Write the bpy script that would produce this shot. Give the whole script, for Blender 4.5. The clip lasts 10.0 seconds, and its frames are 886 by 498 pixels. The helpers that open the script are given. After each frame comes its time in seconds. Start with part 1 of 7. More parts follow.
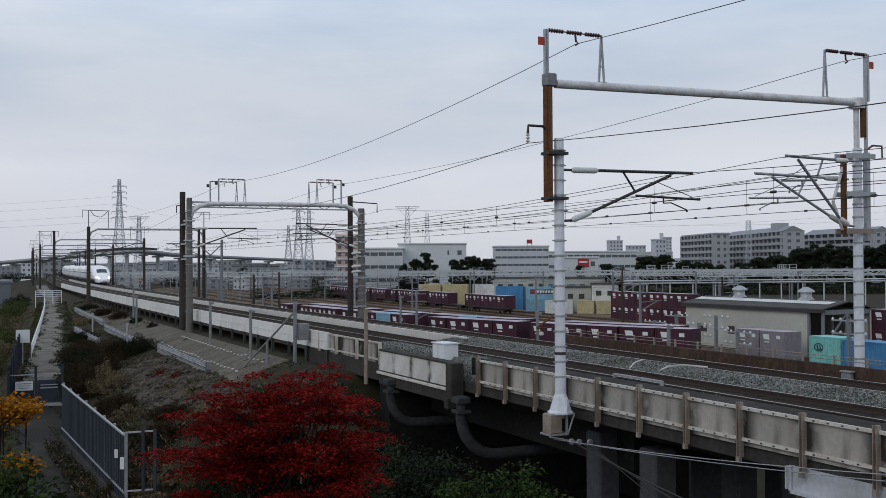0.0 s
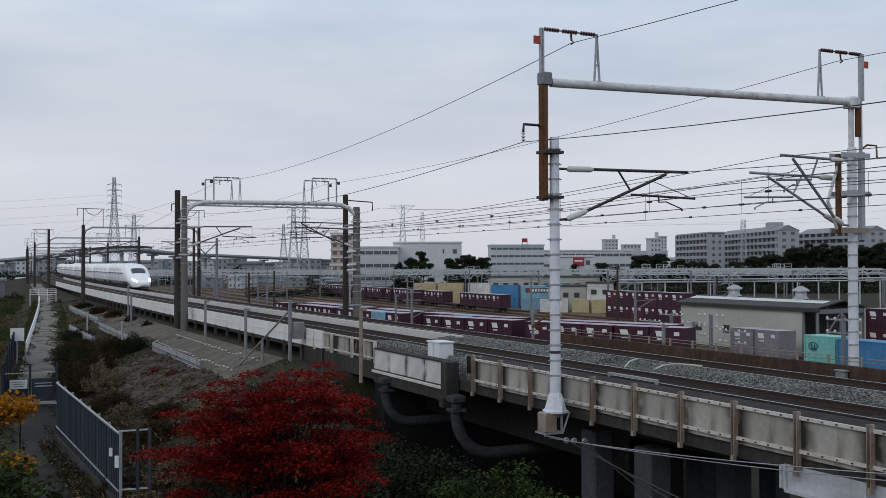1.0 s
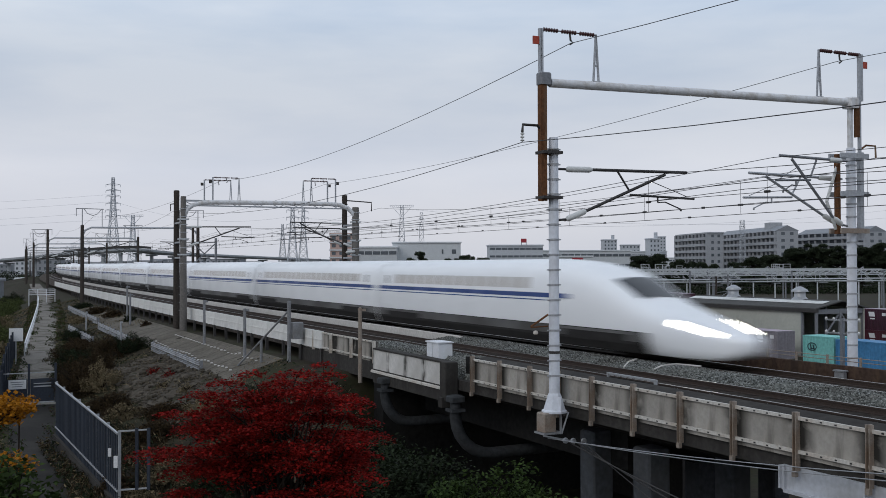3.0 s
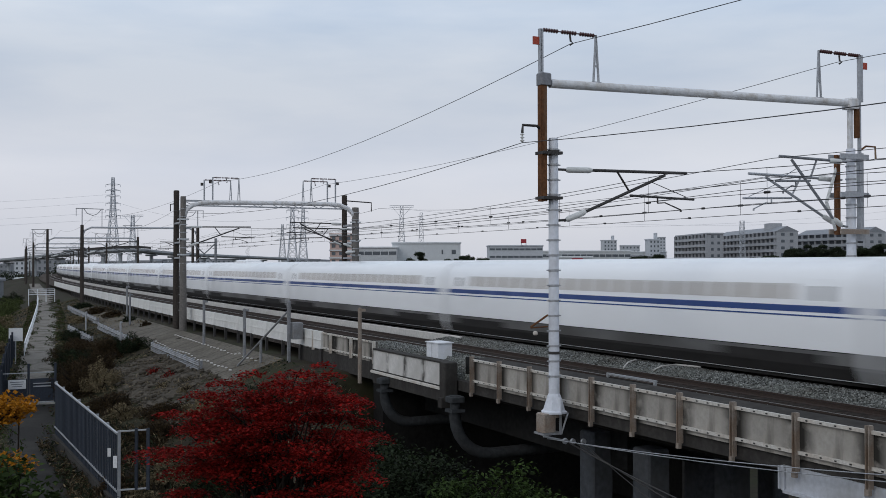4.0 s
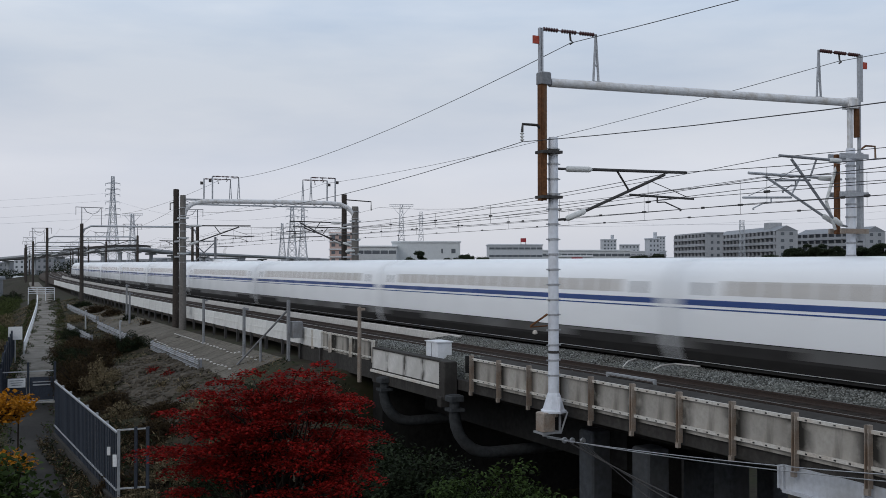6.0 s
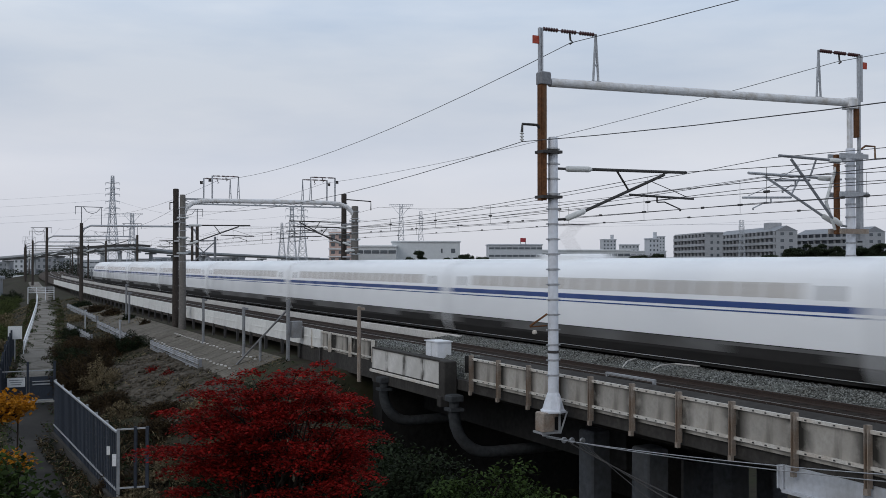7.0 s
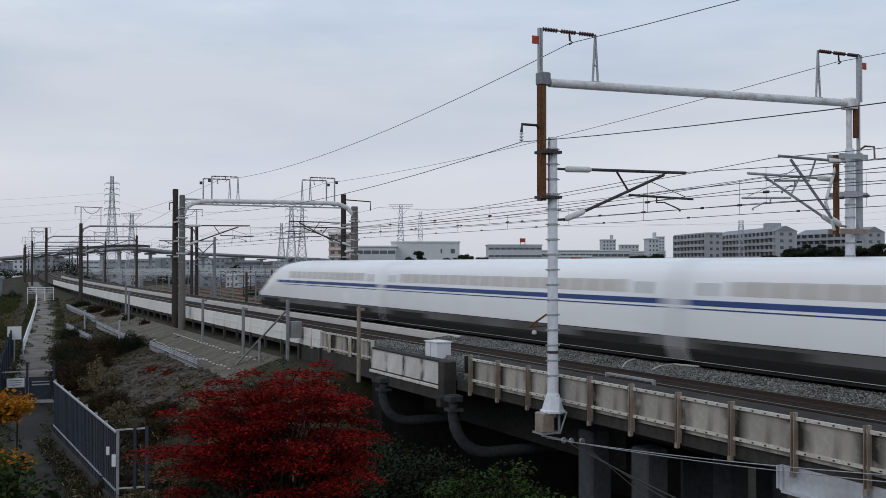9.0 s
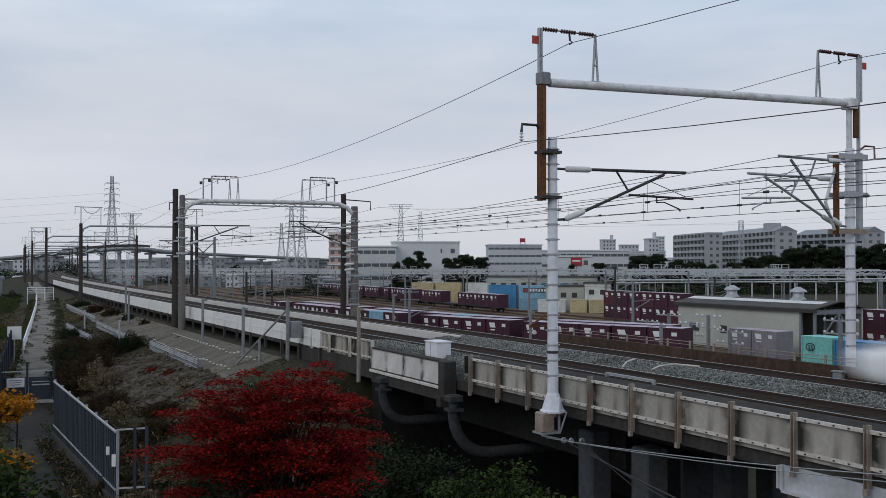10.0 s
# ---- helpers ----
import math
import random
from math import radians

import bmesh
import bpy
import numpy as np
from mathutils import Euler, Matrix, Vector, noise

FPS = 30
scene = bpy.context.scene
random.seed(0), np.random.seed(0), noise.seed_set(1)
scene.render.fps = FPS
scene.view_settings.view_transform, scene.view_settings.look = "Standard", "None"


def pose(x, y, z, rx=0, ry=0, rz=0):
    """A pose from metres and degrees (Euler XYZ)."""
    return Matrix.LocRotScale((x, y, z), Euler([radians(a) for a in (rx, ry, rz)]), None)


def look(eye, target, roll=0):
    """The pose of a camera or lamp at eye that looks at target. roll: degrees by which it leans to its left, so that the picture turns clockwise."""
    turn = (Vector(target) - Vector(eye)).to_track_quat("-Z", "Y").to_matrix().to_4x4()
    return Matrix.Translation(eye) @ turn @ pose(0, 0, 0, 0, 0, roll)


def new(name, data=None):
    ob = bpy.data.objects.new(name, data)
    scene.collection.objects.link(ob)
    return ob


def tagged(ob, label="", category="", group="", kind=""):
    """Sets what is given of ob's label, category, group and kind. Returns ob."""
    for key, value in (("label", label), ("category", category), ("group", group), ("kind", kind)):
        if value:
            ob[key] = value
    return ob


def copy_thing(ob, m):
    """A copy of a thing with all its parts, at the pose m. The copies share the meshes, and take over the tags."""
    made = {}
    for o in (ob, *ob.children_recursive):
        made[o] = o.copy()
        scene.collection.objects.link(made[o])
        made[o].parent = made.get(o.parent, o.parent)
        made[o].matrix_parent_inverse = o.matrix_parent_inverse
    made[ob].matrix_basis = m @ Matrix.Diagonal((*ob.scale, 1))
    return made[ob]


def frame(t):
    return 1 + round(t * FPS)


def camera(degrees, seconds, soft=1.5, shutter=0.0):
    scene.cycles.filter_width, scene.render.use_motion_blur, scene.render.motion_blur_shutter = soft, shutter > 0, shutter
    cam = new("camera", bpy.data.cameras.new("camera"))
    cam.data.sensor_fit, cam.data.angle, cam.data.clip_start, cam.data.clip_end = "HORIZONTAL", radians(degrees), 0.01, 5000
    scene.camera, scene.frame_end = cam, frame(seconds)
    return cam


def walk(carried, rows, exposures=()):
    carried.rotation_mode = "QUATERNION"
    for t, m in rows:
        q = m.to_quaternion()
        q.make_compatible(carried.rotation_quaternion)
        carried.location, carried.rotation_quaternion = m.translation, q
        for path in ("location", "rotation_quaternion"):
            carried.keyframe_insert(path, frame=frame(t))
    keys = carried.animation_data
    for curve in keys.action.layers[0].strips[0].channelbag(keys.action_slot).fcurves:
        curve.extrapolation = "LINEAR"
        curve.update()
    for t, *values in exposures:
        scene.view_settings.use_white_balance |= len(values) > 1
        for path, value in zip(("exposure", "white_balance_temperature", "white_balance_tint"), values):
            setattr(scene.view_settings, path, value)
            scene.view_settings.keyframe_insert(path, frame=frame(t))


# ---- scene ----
# The line is described by s (metres along the near track, away from the viewer),
# n (metres across it, towards the freight yard) and z (metres over the rail tops).
X0, Y0, HEAD, BEND, RADIUS = 6.45, 30.0, 0.4547, 39.4, 3860.0
EYE_Z = 3.42
GROUND_Z = -6.6
TRACK_GAP = 4.0

# ---- camera ----
cam = camera(47.07, 10.0, soft=0.6, shutter=0.6)
PAN = [(0, .385, .094, -.255), (.5, .311, .029, -.187), (1, .12, .02, -.181), (1.5, .1, .024, -.17), (2, .072, .029, -.19),
       (2.5, .07, .029, -.18), (4, .057, .053, -.105), (4.5, .053, .061, -.06), (5, .053, .061, -.06), (5.5, .05, .012, -.06),
       (7, .026, -.012, .0), (7.5, .03, -.036, .0), (8, .02, -.024, .01), (8.5, .009, -.008, .01), (9, .001, .004, 0), (9.5, 0, 0, 0), (10, 0, 0, 0)]
walk(cam, [(t, pose(0, 0, EYE_Z, 90 + .796 + tilt, 0, turn) @ pose(0, 0, 0, 0, 0, lean)) for t, turn, tilt, lean in PAN])

# ---- world and sun: an overcast afternoon ----
world = bpy.data.worlds.new("overcast_sky")
scene.world = world
world.use_nodes = True
wn, wl = world.node_tree.nodes, world.node_tree.links
sky = wn.new("ShaderNodeTexSky")
sky.sky_type, sky.sun_disc, sky.sun_elevation, sky.sun_rotation = "NISHITA", False, radians(33), radians(220)
tc = wn.new("ShaderNodeTexCoord")
mp = wn.new("ShaderNodeMapping")
mp.inputs["Scale"].default_value = (1.0, 1.0, 4.5)
mp.inputs["Rotation"].default_value = (0.12, -0.1, 0.3)
cl = wn.new("ShaderNodeTexNoise")
cl.inputs["Scale"].default_value, cl.inputs["Detail"].default_value, cl.inputs["Roughness"].default_value = 2.6, 5.0, 0.52
cr = wn.new("ShaderNodeValToRGB")
cr.color_ramp.elements[0].position, cr.color_ramp.elements[0].color = 0.34, (0.49, 0.595, 0.75, 1)
cr.color_ramp.elements[1].position, cr.color_ramp.elements[1].color = 0.62, (0.69, 0.755, 0.85, 1)
sx = wn.new("ShaderNodeSeparateXYZ")
hr = wn.new("ShaderNodeValToRGB")
hr.color_ramp.elements[0].position, hr.color_ramp.elements[0].color = 0.0, (0.60, 0.605, 0.67, 1)
hr.color_ramp.elements[1].position, hr.color_ramp.elements[1].color = 0.30, (0.0, 0.0, 0.0, 1)
e = hr.color_ramp.elements.new(0.09)
e.color = (0.74, 0.725, 0.775, 1)
hf = wn.new("ShaderNodeMapRange")
hf.inputs["From Min"].default_value, hf.inputs["From Max"].default_value = 0.05, 0.24
hf.inputs["To Min"].default_value, hf.inputs["To Max"].default_value = 0.75, 0.0
hm = wn.new("ShaderNodeMixRGB")
sm = wn.new("ShaderNodeMixRGB")
sm.inputs["Fac"].default_value = 0.06
ss = wn.new("ShaderNodeMixRGB")
ss.blend_type, ss.inputs["Fac"].default_value, ss.inputs["Color2"].default_value = "MULTIPLY", 1.0, (0.1, 0.1, 0.1, 1)
bg = wn["Background"]
wl.new(tc.outputs["Generated"], mp.inputs["Vector"])
wl.new(mp.outputs["Vector"], cl.inputs["Vector"])
wl.new(cl.outputs["Fac"], cr.inputs["Fac"])
wl.new(tc.outputs["Generated"], sx.inputs["Vector"])
wl.new(sx.outputs["Z"], hr.inputs["Fac"])
wl.new(sx.outputs["Z"], hf.inputs["Value"])
wl.new(hf.outputs["Result"], hm.inputs["Fac"])
wl.new(cr.outputs["Color"], hm.inputs["Color1"])
wl.new(hr.outputs["Color"], hm.inputs["Color2"])
wl.new(sky.outputs["Color"], ss.inputs["Color1"])
wl.new(hm.outputs["Color"], sm.inputs["Color1"])
wl.new(ss.outputs["Color"], sm.inputs["Color2"])
wl.new(sm.outputs["Color"], bg.inputs["Color"])
bg.inputs["Strength"].default_value = 1.0
sun_data = bpy.data.lights.new("sun", "SUN")
sun_data.energy, sun_data.angle, sun_data.color = 0.5, radians(25), (1.0, 0.96, 0.9)
sun = new("sun", sun_data)
sun.matrix_world = look((0, 0, 60), (34, 40, 26))


# ---- materials ----
def surface(name, base, rough=0.75, metal=0.0, grain=18.0, vary=0.25, stain=None, stain_scale=0.7, stain_amount=0.5, bump=0.15,
            stretch=(1, 1, 1), per_object=0.0, per_island=0.0, streak=None, streak_amount=0.6, cells=0.0):
    """A weathered surface: fine grain, larger stains, optional downward streaks and stone cells, in metres."""
    m = bpy.data.materials.new(name)
    m.use_nodes = True
    nt = m.node_tree
    N, L = nt.nodes, nt.links
    b = N["Principled BSDF"]
    b.inputs["Metallic"].default_value = metal
    b.inputs["Specular IOR Level"].default_value = 0.12 if rough > 0.7 else 0.4
    co = N.new("ShaderNodeTexCoord").outputs["Object"]
    st = N.new("ShaderNodeMapping")
    st.inputs["Scale"].default_value = stretch
    L.new(co, st.inputs["Vector"])
    g = N.new("ShaderNodeTexNoise")
    g.inputs["Scale"].default_value, g.inputs["Detail"].default_value = grain, 4
    L.new(st.outputs["Vector"], g.inputs["Vector"])
    r = N.new("ShaderNodeValToRGB")
    lo = [c * (1 - vary) for c in base]
    hi = [min(1, c * (1 + vary * 0.7)) for c in base]
    r.color_ramp.elements[0].position, r.color_ramp.elements[0].color = 0.33, (*lo, 1)
    r.color_ramp.elements[1].position, r.color_ramp.elements[1].color = 0.68, (*hi, 1)
    L.new(g.outputs["Fac"], r.inputs["Fac"])
    col, height = r.outputs["Color"], g.outputs["Fac"]
    if cells:
        v = N.new("ShaderNodeTexVoronoi")
        v.inputs["Scale"].default_value = cells
        L.new(co, v.inputs["Vector"])
        cm = N.new("ShaderNodeMixRGB")
        cm.blend_type, cm.inputs["Fac"].default_value = "MULTIPLY", 0.75
        bw = N.new("ShaderNodeRGBToBW")
        L.new(v.outputs["Color"], bw.inputs["Color"])
        br = N.new("ShaderNodeMapRange")
        br.inputs["To Min"].default_value, br.inputs["To Max"].default_value = 0.25, 1.5
        L.new(bw.outputs["Val"], br.inputs["Value"])
        L.new(col, cm.inputs["Color1"])
        L.new(br.outputs["Result"], cm.inputs["Color2"])
        col = cm.outputs["Color"]
        inv = N.new("ShaderNodeMath")
        inv.operation, inv.inputs[0].default_value = "SUBTRACT", 1.0
        L.new(v.outputs["Distance"], inv.inputs[1])
        height = inv.outputs[0]
    def blend(colour, scale, amount, squeeze, lo_at, hi_at):
        nonlocal col
        mp2 = N.new("ShaderNodeMapping")
        mp2.inputs["Scale"].default_value = squeeze
        L.new(co, mp2.inputs["Vector"])
        s2 = N.new("ShaderNodeTexNoise")
        s2.inputs["Scale"].default_value, s2.inputs["Detail"].default_value, s2.inputs["Roughness"].default_value = scale, 5, 0.6
        L.new(mp2.outputs["Vector"], s2.inputs["Vector"])
        k = N.new("ShaderNodeMapRange")
        k.inputs["From Min"].default_value, k.inputs["From Max"].default_value = lo_at, hi_at
        k.inputs["To Max"].default_value = amount
        L.new(s2.outputs["Fac"], k.inputs["Value"])
        x = N.new("ShaderNodeMixRGB")
        x.inputs["Color2"].default_value = (*colour, 1)
        L.new(k.outputs["Result"], x.inputs["Fac"])
        L.new(col, x.inputs["Color1"])
        col = x.outputs["Color"]
    if stain:
        blend(stain, stain_scale, stain_amount, (1, 1, 1), 0.45, 0.7)
    if streak:
        blend(streak, 2.2, streak_amount, (1, 1, 0.14), 0.5, 0.72)
    def tint(out, amount):
        nonlocal col
        k = N.new("ShaderNodeMapRange")
        k.inputs["To Min"].default_value, k.inputs["To Max"].default_value = 1 - amount, 1 + amount
        L.new(out, k.inputs["Value"])
        h = N.new("ShaderNodeHueSaturation")
        L.new(k.outputs["Result"], h.inputs["Value"])
        L.new(col, h.inputs["Color"])
        col = h.outputs["Color"]
    if per_object:
        tint(N.new("ShaderNodeObjectInfo").outputs["Random"], per_object)
    if per_island:
        tint(N.new("ShaderNodeNewGeometry").outputs["Random Per Island"], per_island)
    L.new(col, b.inputs["Base Color"])
    rr = N.new("ShaderNodeMapRange")
    rr.inputs["To Min"].default_value, rr.inputs["To Max"].default_value = max(0.02, rough - 0.12), min(1, rough + 0.12)
    L.new(g.outputs["Fac"], rr.inputs["Value"])
    L.new(rr.outputs["Result"], b.inputs["Roughness"])
    if bump:
        bp = N.new("ShaderNodeBump")
        bp.inputs["Strength"].default_value, bp.inputs["Distance"].default_value = bump, (0.5 / cells if cells else 0.02)
        L.new(height, bp.inputs["Height"])
        L.new(bp.outputs["Normal"], b.inputs["Normal"])
    return m


def leaf_surface(name, base, vary=0.5, through_light=0.25):
    m = surface(name, base, rough=0.8, grain=3.0, vary=0.3, bump=0, per_island=vary)
    N, L = m.node_tree.nodes, m.node_tree.links
    b, out = N["Principled BSDF"], N["Material Output"]
    tr = N.new("ShaderNodeBsdfTranslucent")
    mx = N.new("ShaderNodeMixShader")
    mx.inputs["Fac"].default_value = through_light
    L.new(b.inputs["Base Color"].links[0].from_socket, tr.inputs["Color"])
    L.new(b.outputs["BSDF"], mx.inputs[1])
    L.new(tr.outputs["BSDF"], mx.inputs[2])
    L.new(mx.outputs["Shader"], out.inputs["Surface"])
    return m


def glow(name, colour, strength):
    m = bpy.data.materials.new(name)
    m.use_nodes = True
    b = m.node_tree.nodes["Principled BSDF"]
    b.inputs["Base Color"].default_value = (*colour, 1)
    b.inputs["Emission Color"].default_value = (*colour, 1)
    b.inputs["Emission Strength"].default_value = strength
    return m


M = {}
M["ballast"] = surface("ballast", (0.15, 0.155, 0.14), rough=0.95, grain=6, vary=0.35, cells=9, bump=1.0, stain=(0.09, 0.078, 0.065), stain_scale=0.35, stain_amount=0.6)
M["ballast_brown"] = surface("ballast_brown", (0.07, 0.056, 0.046), rough=0.95, grain=6, vary=0.35, cells=9, bump=1.0, stain=(0.10, 0.085, 0.07), stain_scale=0.2, stain_amount=0.6)
M["ballast_rusty"] = surface("ballast_rusty", (0.145, 0.098, 0.068), rough=0.95, grain=5, vary=0.4, cells=9, bump=0.7, stain=(0.22, 0.17, 0.10), stain_scale=0.12, stain_amount=0.7)
M["rail"] = surface("rail", (0.06, 0.042, 0.034), rough=0.65, metal=0.3, grain=30, vary=0.3)
M["rail_yard"] = surface("rail_yard", (0.10, 0.055, 0.035), rough=0.6, metal=0.3, grain=30, vary=0.3)
M["rail_top"] = surface("rail_top", (0.35, 0.33, 0.31), rough=0.3, metal=0.9, grain=30, vary=0.15, bump=0)
M["sleeper"] = surface("sleeper", (0.034, 0.028, 0.024), rough=0.9, per_object=0.2)
M["concrete"] = surface("concrete", (0.40, 0.385, 0.35), rough=0.9, grain=9, vary=0.15, stain=(0.24, 0.22, 0.19), stain_scale=0.8, stain_amount=0.6, streak=(0.10, 0.09, 0.08), streak_amount=0.5, per_object=0.08)
M["panel"] = surface("panel", (0.37, 0.345, 0.31), rough=0.9, grain=9, vary=0.12, stain=(0.30, 0.27, 0.23), stain_scale=1.1, stain_amount=0.5, streak=(0.06, 0.054, 0.047), streak_amount=0.75, per_object=0.12)
# Base lowered partly to hold the shade beneath the bridge deck.
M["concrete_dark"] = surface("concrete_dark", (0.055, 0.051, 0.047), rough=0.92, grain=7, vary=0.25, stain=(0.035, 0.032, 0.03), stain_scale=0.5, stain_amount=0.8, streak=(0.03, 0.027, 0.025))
M["concrete_pale"] = surface("concrete_pale", (0.60, 0.575, 0.54), rough=0.88, grain=8, vary=0.1, stain=(0.38, 0.36, 0.33), stain_scale=0.6, stain_amount=0.5, streak=(0.28, 0.26, 0.24), streak_amount=0.3)
M["barrier"] = surface("barrier", (0.70, 0.69, 0.66), rough=0.8, grain=8, vary=0.08, stain=(0.48, 0.47, 0.45), stain_scale=0.6, stain_amount=0.4, streak=(0.35, 0.34, 0.33), streak_amount=0.2, per_object=0.05)
M["brown_wall"] = surface("brown_wall", (0.075, 0.048, 0.036), rough=0.92, grain=6, vary=0.35, stain=(0.035, 0.027, 0.023), stain_scale=0.6, stain_amount=0.8, streak=(0.16, 0.10, 0.06), streak_amount=0.35)
M["girder_paint"] = surface("girder_paint", (0.50, 0.515, 0.55), rough=0.6, grain=10, vary=0.1, stain=(0.30, 0.29, 0.28), stain_scale=1.0, stain_amount=0.6, streak=(0.2, 0.19, 0.18), streak_amount=0.4)
M["steel_post"] = surface("steel_post", (0.30, 0.255, 0.215), rough=0.6, metal=0.1, grain=22, vary=0.2, stain=(0.20, 0.12, 0.07), stain_scale=2.2, stain_amount=0.7, per_object=0.1)
M["rail_white"] = surface("rail_white", (0.58, 0.55, 0.50), rough=0.6, grain=16, vary=0.15, stain=(0.36, 0.26, 0.18), stain_scale=1.3, stain_amount=0.5)
M["white_paint"] = surface("white_paint", (0.72, 0.73, 0.76), rough=0.5, grain=12, vary=0.06, stain=(0.55, 0.54, 0.52), stain_scale=1.2, stain_amount=0.5)
M["white_worn"] = surface("white_worn", (0.68, 0.68, 0.69), rough=0.55, grain=10, vary=0.08, stain=(0.36, 0.31, 0.25), stain_scale=3.5, stain_amount=0.6, stretch=(1, 1, 1))
M["pole_white"] = surface("pole_white", (0.66, 0.68, 0.73), rough=0.6, grain=10, vary=0.08, stain=(0.50, 0.50, 0.52), stain_scale=1.6, stain_amount=0.6, streak=(0.4, 0.4, 0.42), streak_amount=0.3)
M["galvanised"] = surface("galvanised", (0.42, 0.43, 0.45), rough=0.5, metal=0.5, grain=14, vary=0.15, stain=(0.28, 0.27, 0.26), stain_scale=1.5, stain_amount=0.4)
M["galvanised_dull"] = surface("galvanised_dull", (0.25, 0.255, 0.265), rough=0.65, metal=0.3, grain=14, vary=0.2, stain=(0.13, 0.115, 0.10), stain_scale=1.8, stain_amount=0.6)
M["steel_grey"] = surface("steel_grey", (0.22, 0.225, 0.24), rough=0.6, metal=0.3, grain=14, vary=0.2)
M["steel_dark"] = surface("steel_dark", (0.05, 0.046, 0.044), rough=0.6, metal=0.2, grain=14, vary=0.3)
M["pole_dark"] = surface("pole_dark", (0.06, 0.05, 0.044), rough=0.8, grain=9, vary=0.3, stain=(0.05, 0.045, 0.04), stain_scale=0.8)
M["pole_grey"] = surface("pole_grey", (0.16, 0.148, 0.137), rough=0.8, grain=9, vary=0.2, stain=(0.14, 0.13, 0.12), stain_scale=0.8)
M["rust"] = surface("rust", (0.15, 0.068, 0.032), rough=0.85, grain=14, vary=0.35, stain=(0.07, 0.035, 0.02), stain_scale=1.4, stain_amount=0.9, streak=(0.33, 0.27, 0.20), streak_amount=0.5)
M["insulator"] = surface("insulator", (0.07, 0.028, 0.028), rough=0.3, grain=20, vary=0.2, bump=0)
M["insulator_white"] = surface("insulator_white", (0.62, 0.62, 0.60), rough=0.4, grain=20, vary=0.08, bump=0)
M["wire"] = surface("wire", (0.045, 0.043, 0.045), rough=0.6, grain=4, vary=0.15, bump=0)
M["signal_red"] = surface("signal_red", (0.42, 0.06, 0.03), rough=0.6, grain=20, vary=0.2)
M["earth"] = surface("earth", (0.036, 0.029, 0.020), rough=0.98, grain=2.5, vary=0.4, stain=(0.032, 0.036, 0.016), stain_scale=0.35, stain_amount=0.9, bump=0.5)
M["path_concrete"] = surface("path_concrete", (0.22, 0.20, 0.175), rough=0.95, grain=10, vary=0.3, stain=(0.055, 0.05, 0.036), stain_scale=0.7, stain_amount=0.9, bump=0.3)
M["asphalt"] = surface("asphalt", (0.028, 0.026, 0.024), rough=0.95, grain=14, vary=0.25, stain=(0.065, 0.06, 0.054), stain_scale=0.3, stain_amount=0.7, bump=0.3)
M["slope_concrete"] = surface("slope_concrete", (0.14, 0.124, 0.103), rough=0.95, grain=5, vary=0.3, stain=(0.08, 0.07, 0.055), stain_scale=0.5, stain_amount=0.7, bump=0.4)
M["train_white"] = surface("train_white", (0.90, 0.905, 0.915), rough=0.22, grain=1.0, vary=0.02, bump=0)
M["train_hood"] = surface("train_hood", (0.72, 0.725, 0.735), rough=0.5, grain=2.0, vary=0.06, bump=0)
M["train_blue"] = surface("train_blue", (0.035, 0.075, 0.24), rough=0.25, grain=1.0, vary=0.05, bump=0)
M["train_grey"] = surface("train_grey", (0.15, 0.148, 0.145), rough=0.5, grain=1.5, vary=0.3, stain=(0.035, 0.03, 0.026), stain_scale=0.35, stain_amount=.9, bump=0)
M["train_under"] = surface("train_under", (0.035, 0.033, 0.032), rough=0.8, grain=3, vary=0.4)
M["train_window"] = surface("train_window", (0.40, 0.36, 0.32), rough=0.15, grain=2, vary=0.2, bump=0)
M["train_glass"] = surface("train_glass", (0.02, 0.022, 0.026), rough=0.08, grain=2, vary=0.1, bump=0)
M["stone"] = surface("stone", (0.195, 0.20, 0.19), rough=0.95, grain=8, vary=0.25, bump=0, per_island=0.75, stain=(0.10, 0.088, 0.072), stain_scale=0.4, stain_amount=0.6)
M["track_bed"] = surface("track_bed", (0.04, 0.031, 0.026), rough=0.95, grain=7, vary=0.4, cells=10, bump=.8)
# Near-black so under-deck shade sits in the colour; the mesh board uses it too.
M["concrete_shade_black"] = surface("concrete_shade_black", (0.017, 0.0165, 0.016), rough=0.95, grain=5, vary=0.4, stain=(0.03, 0.029, 0.028), stain_scale=0.4, stain_amount=0.6)
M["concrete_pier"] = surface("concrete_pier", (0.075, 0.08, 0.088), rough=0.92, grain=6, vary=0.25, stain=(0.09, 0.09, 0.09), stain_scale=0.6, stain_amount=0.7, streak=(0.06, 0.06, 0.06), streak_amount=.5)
M["gantry_paint"] = surface("gantry_paint", (0.52, 0.54, 0.55), rough=0.6, grain=8, vary=0.15, stain=(0.30, 0.30, 0.29), stain_scale=.8, stain_amount=.4)


